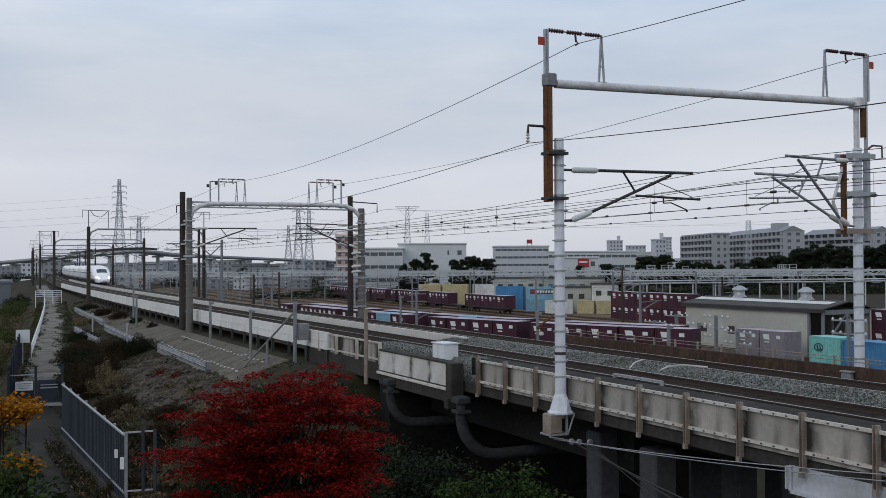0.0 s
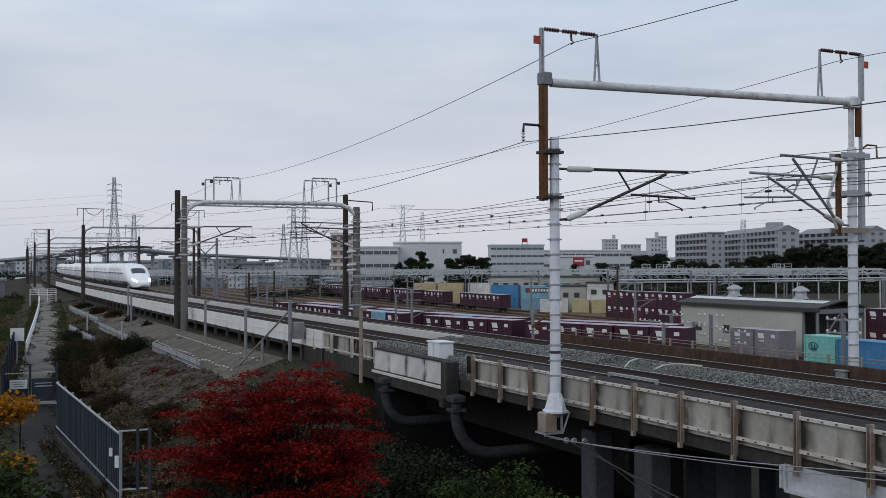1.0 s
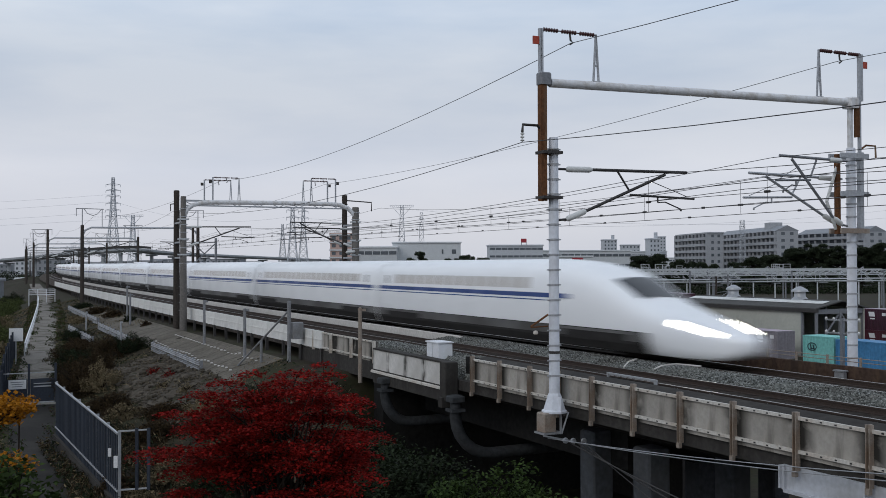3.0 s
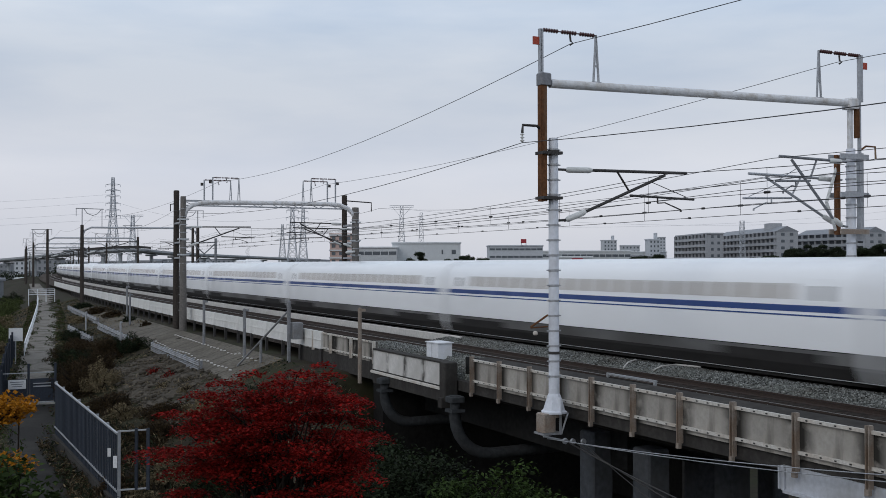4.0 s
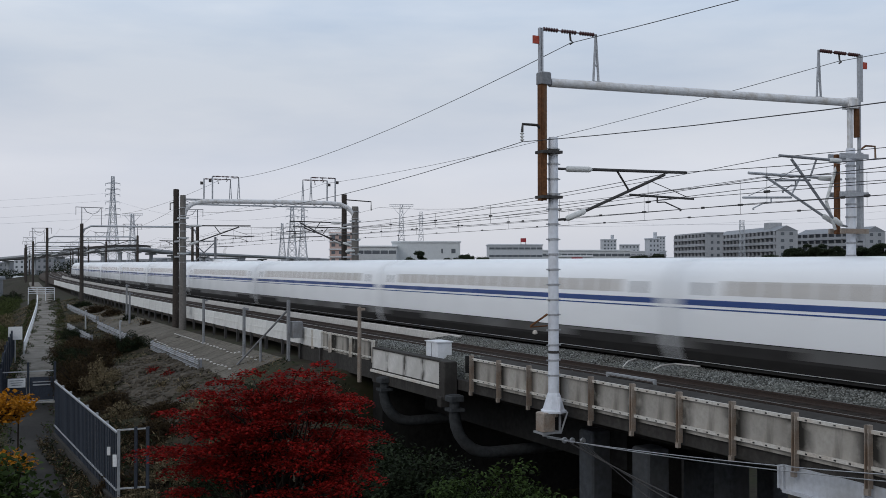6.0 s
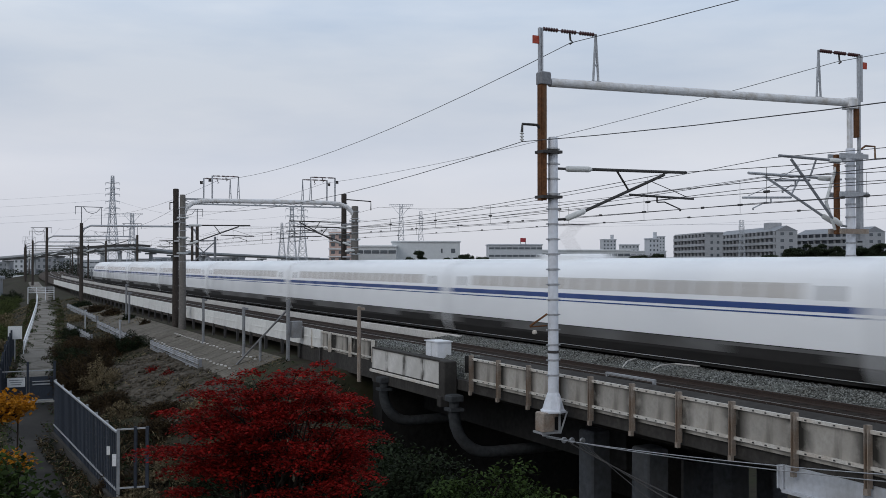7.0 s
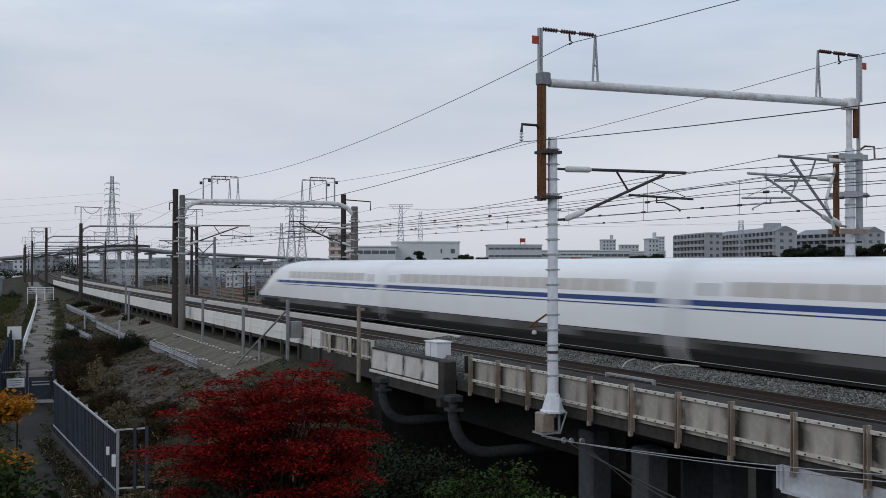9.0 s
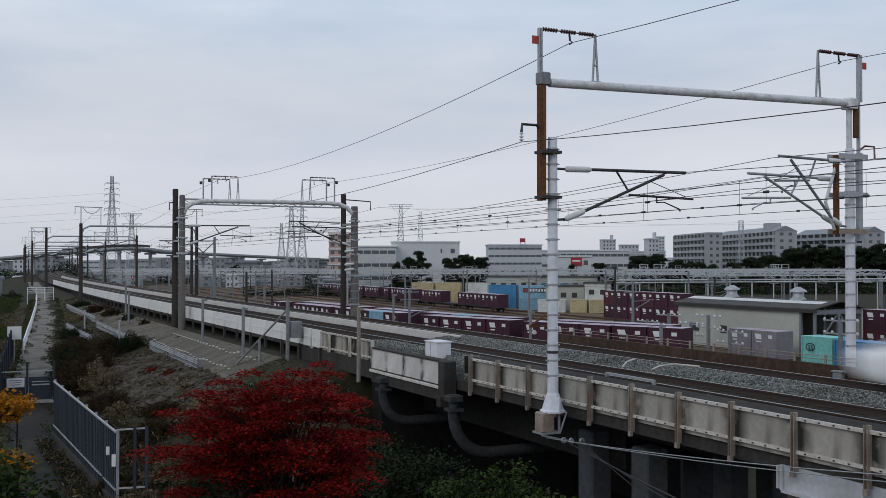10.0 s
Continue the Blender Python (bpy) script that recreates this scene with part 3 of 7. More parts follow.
# ---- parapets and barriers ----
def build_near_parapet():
    par = thing("bridge_parapet", "stained concrete panel parapet held by rusty steel posts", "parapet", kind="structure")
    post = Shape()
    post.box((0.04, 0.10, 1.2), (-0.02, 0, -0.24), chamfer=0.01).box((0.10, 0.018, 1.2), (-0.085, -0.042, -0.24)).box((0.10, 0.018, 1.2), (-0.085, 0.042, -0.24)).box((0.09, 0.10, 0.12), (-0.11, 0, -0.9))
    pale = Shape().box((0.06, 0.12, .9), (-0.05, 0, -0.17), chamfer=0.01).box((0.12, 0.03, .9), (-0.1, 0, -0.17)).mesh("post", M["rail_white"])
    post = post.mesh("post", M["steel_post"])
    spans = [-10.35 - 1.85 * i for i in range(18, 0, -1)] + [-10.35, -8.5, -6.65, -4.83, -3.0, -1.15, 0.55, 2.1, 3.95, 5.8] + [14.4, 17.0, 19.6, 22.0, 24.2]
    for a, b in zip(spans, spans[1:]):
        o = part("post", post if a < 10 else pale, None, par)
        o.matrix_basis = frame_at(a, -3.25, 0)
        if b - a < 3:
            k = max(1, round((b - a) / 1.85))
            for i in range(k):
                w = (b - a) / k
                part("panel", Shape().box((0.1, w - 0.012, 0.84), (0, 0, 0), chamfer=0.015), "panel", par).matrix_basis = frame_at(a + w * (i + .5), -3.2, -0.17)
    for a, b in ((-46, 5.9), (14.6, 24.4)):
        for name, z in (("top_rail", 0.235), ("bottom_rail", -0.45)):
            part(name, sweep([(-3.32, z - .036), (-3.26, z - .036), (-3.26, z + .036), (-3.32, z + .036)], a, b, 6), "rail_white", par)
        bolts = Shape()
        for s in stations(max(a, -14), b - .2, 0.37):
            for z in (0.235, -0.45):
                bolts.box((0.02, 0.045, 0.026), P(s, -3.328, z), frame_at(s).to_3x3().to_4x4())
        tagged(part("bolt_row", bolts, "steel_dark", par), kind="stuff")
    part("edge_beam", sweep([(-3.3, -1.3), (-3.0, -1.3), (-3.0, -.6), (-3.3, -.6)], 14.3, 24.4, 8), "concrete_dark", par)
    # This black plate stands in for the darkness of an open gap.
    part("gap_cover", Shape().box((.12, 1.5, 1.0)), "concrete_shade_black", par, "black plate put in for the dark of the parapet gap").matrix_basis = frame_at(6.6, -2.7, -.3)
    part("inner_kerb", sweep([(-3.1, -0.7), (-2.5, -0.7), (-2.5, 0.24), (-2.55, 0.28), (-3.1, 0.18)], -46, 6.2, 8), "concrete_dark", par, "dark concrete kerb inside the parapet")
    box = thing("parapet_bay", "white concrete panel bay projecting from the bridge edge", "parapet", kind="structure")
    for i in range(4):
        a = 7.7 + 1.64 * i
        part("panel", Shape().box((0.12, 1.6, 0.78), chamfer=0.02), "bay_panel", box).matrix_basis = frame_at(a + .82, -3.4, -0.42)
        part("ledge", Shape().box((0.16, 1.59, 0.1), chamfer=0.02), "rail_white", box).matrix_basis = frame_at(a + .82, -3.48, -0.9)
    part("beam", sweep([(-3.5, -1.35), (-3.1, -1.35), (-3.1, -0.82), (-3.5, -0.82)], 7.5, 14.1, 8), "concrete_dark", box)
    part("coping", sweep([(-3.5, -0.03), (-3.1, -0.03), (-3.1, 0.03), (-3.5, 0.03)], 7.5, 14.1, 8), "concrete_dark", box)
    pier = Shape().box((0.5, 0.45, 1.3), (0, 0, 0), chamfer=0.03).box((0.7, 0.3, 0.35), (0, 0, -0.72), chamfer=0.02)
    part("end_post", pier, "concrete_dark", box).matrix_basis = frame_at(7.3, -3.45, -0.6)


build_near_parapet()


def build_barriers():
    bar = thing("noise_barrier", "pale grey precast noise barrier beside the near track", "noise barrier", kind="structure")
    for i, s in enumerate(stations(20.8, 180, 3.0)[:-1]):
        top = 0.3
        sh = Shape().loft([[Vector((n, y, z)) for n, z in ((-.05, -.52), (.05, -.52), (.05, top), (-.05, top))] for y in (0.01, 2.99)])
        sh.box((0.03, 2.96, 0.03), (-0.06, 1.5, -0.1))
        part("panel", sh, "barrier", bar).matrix_basis = frame_at(s, -3.3, 0)
        if s < 140:
            part("support", Shape().box((0.14, 0.12, 0.85), (0, 0, -0.92)), "steel_dark", bar).matrix_basis = frame_at(s, -3.34, 0)
    cb = thing("centre_wall", "low pale concrete wall between the two tracks", "low wall", kind="structure")
    for s in stations(17.0, 260, 4.0)[:-1]:
        part("panel", Shape().box((0.16, 3.98, 0.72), (0, 2.0, 0), chamfer=0.02), "concrete_pale", cb).matrix_basis = frame_at(s, 2.0, -0.22)


build_barriers()


# ---- the express train ----
def body_ring(half, top, low=0.28, shoulder=1.0):
    """Half-width, roof height: one cross-section, from the lower edge of one side round over the roof to the other."""
    h = top - low
    pts = [(0.86, 0.0), (0.955, 0.10), (0.99, 0.28), (1.0, 0.45), (0.995, 0.62), (0.965, 0.76), (0.89, 0.865), (0.72, 0.94), (0.45, 0.982), (0.18, 1.0)]
    side = [(x * half, low + h * (y ** shoulder)) for x, y in pts]
    return side + [(-x, z) for x, z in reversed(side)]


NOSE = [(0.0, .26, .90, .60), (.12, .46, 1.0, .50), (.35, .68, 1.1, .38), (.8, .90, 1.23, .30), (1.6, 1.14, 1.41, .28), (2.6, 1.31, 1.63, .28), (3.6, 1.43, 1.88, .28),
        (4.4, 1.50, 2.14, .28), (5.0, 1.54, 2.41, .28), (5.6, 1.57, 2.70, .28), (6.3, 1.60, 2.99, .28), (7.3, 1.63, 3.26, .28), (8.6, 1.66, 3.47, .28), (10.4, 1.68, 3.58, .28), (12.0, 1.68, 3.6, .28)]


def side_strip(z0, z1, y0, y1, out=0.006, flanks=(1, -1)):
    """A thin skin on the flanks of the straight body, following its curve."""
    sh = Shape()
    zs = sorted({z0, z1, *[z for z in (.61, .92, 1.21, 1.77, 2.34, 2.8) if z0 < z < z1]})
    for sgn in flanks:
        x = lambda z: float(np.interp(z, (0.28, .61, 1.21, 1.77, 2.34, 2.8, 3.15), (1.445, 1.604, 1.663, 1.68, 1.672, 1.621, 1.495)))
        ring = [(sgn * (x(z) + out), z) for z in zs] + [(sgn * (x(z) - .02), z) for z in reversed(zs)]
        r = [[Vector((px, y, z)) for px, z in ring] for y in (y0, y1)]
        sh.loft(r if sgn < 0 else [q[::-1] for q in r])
    return sh


def build_car(nose, lit=True):
    """A coach, y forwards; the end cars carry the long nose."""
    length = 27.3 if nose else 24.5
    front, back = length / 2, -length / 2
    car = thing("train_car", "white high-speed train end car with long nose and blue stripe" if nose else "white high-speed train coach with a blue stripe", "train car", group="cars of the express train")
    rings = []
    if nose:
        for d, hw, top, low in NOSE:
            rings.append([Vector((x, front - d, z)) for x, z in body_ring(hw, top, low, 1.0)])
    else:
        for d, k in ((0, .985), (0.15, 1.0)):
            rings.append([Vector((x * k, front - d, z)) for x, z in body_ring(1.68, 3.6 - (0.02 if k < 1 else 0))])
    rings.append([Vector((x, back + .15, z)) for x, z in body_ring(1.68, 3.6)])
    rings.append([Vector((x * .985, back, z)) for x, z in body_ring(1.68, 3.58)])
    body = part("body", Shape().loft(rings), "train_white", car, smooth=40)
    for end in ([-1] if nose else [-1, 1]):
        y = end * length / 2
        part("gangway_hood", Shape().loft([[Vector((x * .965, y + end * e, z * .985)) for x, z in body_ring(1.68, 3.6)] for e in ((.215, -.05) if end > 0 else (-.05, .215))]), "train_hood", car, "pale grey gangway hood", smooth=40)
    y1 = front - (8.2 if nose else 0.25)
    y0 = back + 0.25
    part("stripe", side_strip(2.08, 2.26, y0, y1), "train_blue", car, "broad blue stripe")
    part("lower_stripe", side_strip(1.955, 2.0, y0, y1 - (1.5 if nose else 0)), "train_blue", car, "thin blue line")
    sk_front = front + .02 if not nose else front - 3.4
    part("skirt_line", side_strip(1.03, 1.055, back + .1, sk_front, 0.01), "train_under", car, "thin black line over the skirt")
    part("skirt", side_strip(0.70, 1.03, back - .02, sk_front, 0.008), "train_grey", car, "dusty grey skirt")
    # Shading of the tucked-in lower skirt is put into this black strip.
    part("lower_skirt", side_strip(0.3, 0.70, back - .02, sk_front, 0.006), "train_under", car, "lower skirt in black that stands for its shading")
    # Flat black strips paint in the darkness of the bogie openings.
    for y in (back + 3.4, front - (6.5 if nose else 3.4)):
        for flank in (1, -1):
            part("bogie_cover", side_strip(0.32, 0.93, y - 2.1, y + 2.1, 0.012, (flank,)), "train_under", car, "black strip standing for the dark bogie opening")
    under = Shape().box((2.7, length - (7 if nose else 0.8), 0.5), (0, -1.8 if nose else 0, 0.42))
    part("underframe", under, "train_under", car)
    wstart, wend = back + 2.9, front - (11.5 if nose else 2.9)
    for flank in (1, -1):
        wm = side_strip(2.42, 2.86, -0.34, 0.34, 0.006, (flank,)).mesh("window", M["train_window"])
        for y in stations(wstart, wend, 1.04):
            part("window", wm, None, car).matrix_basis = Matrix.Translation((0, y, 0))
        dm = side_strip(1.3, 3.0, -0.42, 0.42, 0.004, (flank,)).mesh("door", M["train_white"])
        for y in ([back + 1.4] if nose else [back + 1.4, front - 1.4]):
            d = part("door", dm, None, car)
            d.matrix_basis = Matrix.Translation((0, y, 0))
            part("door_window", side_strip(2.4, 2.8, -0.16, 0.16, 0.008, (flank,)), "train_glass", d)
    for y in (back + 3.4, front - (6.5 if nose else 3.4)):
        bog = part("bogie", Shape().box((2.6, 3.4, 0.35), (0, y, 0.55), chamfer=.08), "train_under", car)
        for dy in (-1.25, 1.25):
            for x in (-.75, .75):
                part("wheel", Shape().lathe([(.40, -.06), (.43, -.05), (.43, .06), (.38, .07)], (x, y + dy, .435), 16, (1, 0, 0)), "rail", bog)
    if nose:
        hw = lambda d: np.interp(d, [q[0] for q in NOSE], [q[1] for q in NOSE])
        tp = lambda d: np.interp(d, [q[0] for q in NOSE], [q[2] for q in NOSE])
        glass = Shape()
        cols = []
        for d in (4.55, 4.9, 5.3, 5.7, 6.05):
            k = 0.30 + 0.05 * (d - 4.55)
            ring = []
            for f in (-1, -.72, -.4, 0, .4, .72, 1):
                x = f * hw(d) * .60
                q = abs(x) / hw(d)
                h = tp(d) - .28
                zz = .28 + h * np.interp(q, (.0, .18, .45, .72), (1.0, 1.0, .982, .94)) + .025
                ring.append(Vector((x, front - d, zz)))
            cols.append(ring)
        glass.loft(cols, caps=False, closed=False)
        part("windshield", glass, "train_glass", car, "dark cab windshield", smooth=60)
        for sgn in (-1, 1):
            hl = Shape()
            rows = []
            for d in (0.75, 1.2, 1.9, 2.5):
                w = hw(d)
                h = tp(d) - .28
                rr = []
                for q in (.80, .88, .945):
                    zz = .28 + h * np.interp(q, (.72, .89, .965, .995), (.94, .865, .76, .62))
                    rr.append(Vector((sgn * (w * q + .012), front - d + .0, zz + .02)))
                rows.append(rr)
            hl.loft(rows, caps=False, closed=False)
            part("headlight", hl, "headlight" if lit else "lens_dark", car, "lit white headlight" if lit else "unlit tail lamp", smooth=60)
    return car


M["lens_dark"] = surface("lens_dark", (0.35, 0.33, 0.33), rough=.15, grain=6, vary=.2, bump=0)
PITCH = 24.93
SPEED = 58.28
NOSE_AT = 175.4
CARS = []


def build_train():
    end = build_car(True)
    mid = build_car(False)
    CARS.append((end, 0.0 + 27.3 / 2, False))
    for i in range(14):
        c = mid if i == 0 else copy_thing(mid, Matrix())
        CARS.append((c, 27.35 + PITCH * (i + .5), False))
    CARS.append((build_car(True, False), 27.35 + PITCH * 14 + 27.35 / 2, True))
    for i in (4, 9):
        car = CARS[i][0]
        sh = Shape().box((1.5, 3.0, 0.25), (0, -4, 3.66), chamfer=.1)
        part("roof_fairing", sh, "train_white", car)
        part("collector", Shape().rod((-.1, -4, 3.75), (-.1, -4.8, 4.5), .03).rod((-.1, -4.8, 4.5), (-.1, -4.0, 4.98), .025).beam((-.8, -4.0, 4.98), (.8, -4.0, 4.98), .06, .05), "steel_dark", car)


build_train()


def car_pose(t, back, turned):
    """Where a car's middle stands on the far track at t seconds; cars run down the line towards the viewer."""
    s = NOSE_AT - SPEED * t + back
    m = frame_at(s, TRACK_GAP, 0.0)
    return m if turned else m @ Matrix.Rotation(math.pi, 4, "Z")


def motions():
    for car, back, turned in CARS:
        walk(car, [(t, car_pose(t, back, turned)) for t in [0.5 * i for i in range(21)]])


# ---- overhead line: gantries, arms, wires ----
def insulator_string(shape, a, b, r=0.06, k=5):
    """Bell-shaped discs in a row from a to b."""
    a, b = Vector(a), Vector(b)
    d = b - a
    prof = [(r * .35, 0)]
    for i in range(k):
        h = d.length * (i + .15) / k
        w = d.length / k
        prof += [(r * .4, h), (r, h + w * .2), (r * .95, h + w * .45), (r * .4, h + w * .6)]
    prof.append((r * .35, d.length))
    return shape.lathe(prof, a, 10, d)


def frame_on_beam(parent, x0, x1, z0, z1, flip, y=0.0, plate="signal_red"):
    """A feeder frame: a straight post, an A-shaped leg and a string of insulators between their tops."""
    part("frame_post", Shape().beam((x0, y, z0), (x0, y, z1), .09, .09, (0, 1, 0)), "galvanised", parent)
    leg = Shape().beam((x1 - .09, y, z0), (x1, y, z1), .05, .05, (0, 1, 0)).beam((x1 + .09, y, z0), (x1, y, z1), .05, .05, (0, 1, 0))
    leg.beam((x1 - .05, y, z0 + (z1 - z0) * .35), (x1 + .05, y, z0 + (z1 - z0) * .35), .05, .05, (0, 1, 0)).box((.3, .12, .06), (x1, y, z0))
    part("frame_leg", leg, "galvanised", parent)
    s = Shape()
    n = 3
    for i in range(n):
        a = x0 + (x1 - x0) * (i + .08) / n
        b = x0 + (x1 - x0) * (i + .92) / n
        insulator_string(s, (a, y, z1 - .02 - .03 * i * 0), (b, y, z1 - .02), .062, 6)
    s.rod((x0, y, z1 - .02), (x1, y, z1 - .02), .02)
    part("insulator_string", s, "insulator", parent, "dark maroon insulator string", smooth=50)
    mid = x0 + (x1 - x0) * .52
    part("wire_clamp", Shape().tube([(mid, y, z1 - .08), (mid + .02, y, z1 - .25), (mid + .1, y, z1 - .3), (mid, y, z1 - .36)], .03), "steel_dark", parent)
    part("marker", Shape().box((.2, .04, .22), (x0 - (.17 if not flip else -.17), y, z1 - .34)), plate, parent, "small square marker plate")


def cantilever(parent, x0, tip, zt=6.1, zd=4.62, y=0.0, col="steel_dark"):
    """A hinged bracket arm from the mast at x0 to its tip over the track."""
    d = 1 if tip > x0 else -1
    L = abs(tip - x0)
    X = lambda f: x0 + d * L * f
    arm = part("bracket_arm", Shape().rod((X(.24), y, zt), (X(1.0), y, zt + .04), .045).rod((X(.06), y, zt - .02), (X(.24), y, zt), .03)
               .rod((X(.2), y, zd + .28), (X(.82), y, zt - .05), .045).rod((X(.04), y, zd), (X(.2), y, zd + .28), .03)
               .rod((X(.44), y, zt), (X(.54), y, zt - .6), .03).rod((X(-.03), y, zt - .02), (X(.07), y, zt - .02), .035).rod((X(-.03), y, zd), (X(.07), y, zd + .04), .035), col, parent)
    ins = Shape()
    ins.lathe([(.035, 0), (.075, .05), (.085, .1), (.085, .2 * L - .12), (.07, .2 * L - .06), (.035, .2 * L)], (X(.05), y, zt - .02), 12, (d, 0, .02))
    part("arm_insulator", ins, "insulator_white", arm, "smooth white rod insulator", smooth=50)
    low = Shape().lathe([(.035, 0), (.075, .05), (.085, .1), (.085, .16 * L - .1), (.07, .16 * L - .05), (.035, .16 * L)], (X(.05), y, zd + .03), 12, (d * L * .15, 0, .25))
    part("arm_insulator", low, "insulator_white", arm, "smooth white rod insulator", smooth=50)
    zr = zt - .68
    part("steady_arm", Shape().rod((X(.54), y, zr), (X(1.06), y, zr - .06), .035).rod((X(.76), y, zr), (X(.76), y, zr - .2), .025)
         .tube([(X(.76), y, zr - .2), (X(.82), y, zr - .18), (X(.95), y, zr - .38)], .02).rod((X(.95), y, zr - .38), (X(.95), y, zr - .44), .03).rod((X(.7), y, zt - .25), (X(1.0), y, zr), .012), col, parent)
    return arm


def pole_bands(parent, x, y, r, z0, z1, step, mat="galvanised"):
    me = Shape().lathe([(r + .002, -.03), (r + .012, -.027), (r + .012, .027), (r + .002, .03)], (0, 0, 0), 16).box((.1, .05, .035), (r + .03, 0, 0)).box((.1, .05, .035), (-r - .03, 0, 0)).mesh("band", M[mat])
    z = z0
    while z < z1:
        part("band", me, None, parent).matrix_basis = Matrix.Translation((x, y, z))
        z += step


def build_main_gantry():
    g = thing("catenary_gantry", "white-painted catenary gantry with rusty mast extensions over two tracks", "catenary gantry", frame_at(0, 0, 0), group="catenary gantries")
    x = -3.78
    part("mast", Shape().lathe([(.155, -.55), (.15, 0), (.132, 6.9), (.122, 6.93)], (x, 0, 0), 20), "pole_white", g, "white concrete mast", smooth=40)
    part("flange", Shape().lathe([(.37, -.72), (.37, -.67), (.31, -.63), (.19, -.24), (.16, -.18)], (x, 0, 0), 8).box((.04, .36, .4), (x, -.18, -.47)), "pole_white", g)
    pole_bands(g, x, 0, .14, .3, 6.7, .42)
    for z in (.95, 6.55):
        part("black_band", Shape().lathe([(.145, -.04), (.163, -.035), (.163, .035), (.145, .04)], (x, 0, z), 16), "steel_dark", g)
    part("rusty_channel", Shape().box((.05, .2, 3.5), (x - .42, 0, 6.9)).box((.16, .03, 3.5), (x - .35, -.1, 6.9)).box((.16, .03, 3.5), (x - .35, .1, 6.9)), "rust", g, "rust-streaked steel channel")
    part("channel_clamp", Shape().box((.62, .46, .08), (x - .14, 0, 5.25)), "steel_dark", g)
    part("channel_clamp", Shape().box((.62, .46, .08), (x - .14, 0, 6.5)), "steel_dark", g)
    part("head_bracket", Shape().box((.34, .3, .34), (x - .3, 0, 8.55), chamfer=.03), "steel_grey", g)
    part("upper_post", Shape().beam((x - .42, 0, 8.6), (x - .42, 0, 9.95), .08, .09, (0, 1, 0)), "galvanised", g)
    beam = Shape().rod((x - .1, 0, 8.45), (7.6, 0, 8.68), .125, seg=16)
    part("cross_beam", beam, "white_worn", g, "white tubular cross beam with peeling paint", smooth=40)
    frame_on_beam(g, x - .38, -2.34, 8.58, 9.95, False)
    frame_on_beam(g, 8.2, 6.3, 8.75, 10.3, True)
    part("wire_bracket", Shape().tube([(x - .3, 0, 6.45), (x - .36, 0, 7.1), (x - .52, 0, 7.24), (x - .98, 0, 7.24), (x - 1.0, 0, 7.02)], .04), "steel_dark", g)
    s = Shape()
    insulator_string(s, (x - 1.0, 0, 7.02), (x - 1.0, 0, 6.76), .06, 3)
    part("wire_insulator", s, "insulator_white", g, smooth=50)
    cantilever(g, x + .18, .9, 6.08, 4.62)
    # far mast
    x = 7.7
    part("mast", Shape().lathe([(.175, -6.6), (.165, 0), (.145, 7.15), (.135, 7.18)], (x, 0, 0), 20), "pole_white", g, "white concrete mast", smooth=40)
    pole_bands(g, x, 0, .155, .3, 7.0, .42)
    part("rusty_channel", Shape().box((.05, .2, 1.0), (x + .28, 0, 8.05)).box((.2, .03, 1.0), (x + .2, -.1, 8.05)), "rust", g)
    part("upper_post", Shape().beam((x + .4, 0, 6.9), (x + .4, 0, 10.3), .085, .09, (0, 1, 0)), "galvanised", g)
    part("beam_clamp", Shape().box((.4, .42, .36), (x, 0, 8.66), chamfer=.05).box((.12, .14, 1.7), (x - .02, 0, 7.8)), "white_worn", g)
    part("arm_frame", Shape().box((.14, .14, 2.6), (x - .62, 0, 5.65)), "rust", g)
    part("arm_frame", Shape().box((.16, .16, 2.9), (x + .42, 0, 5.6)), "galvanised", g)
    for z in (4.45, 5.65, 6.9):
        part("arm_frame_bar", Shape().box((1.25, .07, .16), (x - .1, -.24, z)).box((1.25, .07, .16), (x - .1, .24, z)), "steel_post" if z < 5 else "galvanised", g)
    cantilever(g, x - .2, 3.6, 6.2, 4.7, .3, "galvanised")
    cantilever(g, x - .6, 4.3, 6.72, 4.6, -.3, "steel_grey")
    part("tension_strut", Shape().rod((x - .62, 0, 6.6), (x - 1.1, 0, 5.4), .05).rod((x - 1.1, 0, 5.4), (x - .7, 0, 4.5), .05), "insulator_white", g)
    part("wire_bracket", Shape().tube([(x + .4, 0, 6.7), (x + .44, 0, 7.15), (x + .7, 0, 7.3), (x + 1.13, 0, 7.3), (x + 1.15, 0, 6.9)], .035), "rust", g)
    # gear at the near mast's foot
    box = thing("tension_weight_box", "rusty brown steel box on a bracket below the mast", "equipment box", frame_at(0, -4.03, -1.0))
    part("box", Shape().box((.4, .42, .52), (-.02, 0, .04), chamfer=.03), "steel_post", box)
    part("tray", Shape().box((.62, .5, .05), (.05, 0, -.26)).box((.05, .05, .62), (.3, -.24, .02)).box((.05, .05, .62), (.3, .24, .02)), "galvanised", box)
    part("brace", Shape().rod((.34, -.24, -.25), (.55, -.24, .3), .025).rod((-.25, -.24, -.3), (.6, -.24, -.5), .025), "galvanised", box)
    for i, xx in enumerate((.35, .6, .95)):
        part("pulley", Shape().lathe([(.07, -.03), (.085, -.02), (.06, 0), (.085, .02), (.07, .03)], (xx, -.4, -.45 - .03 * i), 12, (0, 1, 0)), "galvanised", box)


build_main_gantry()


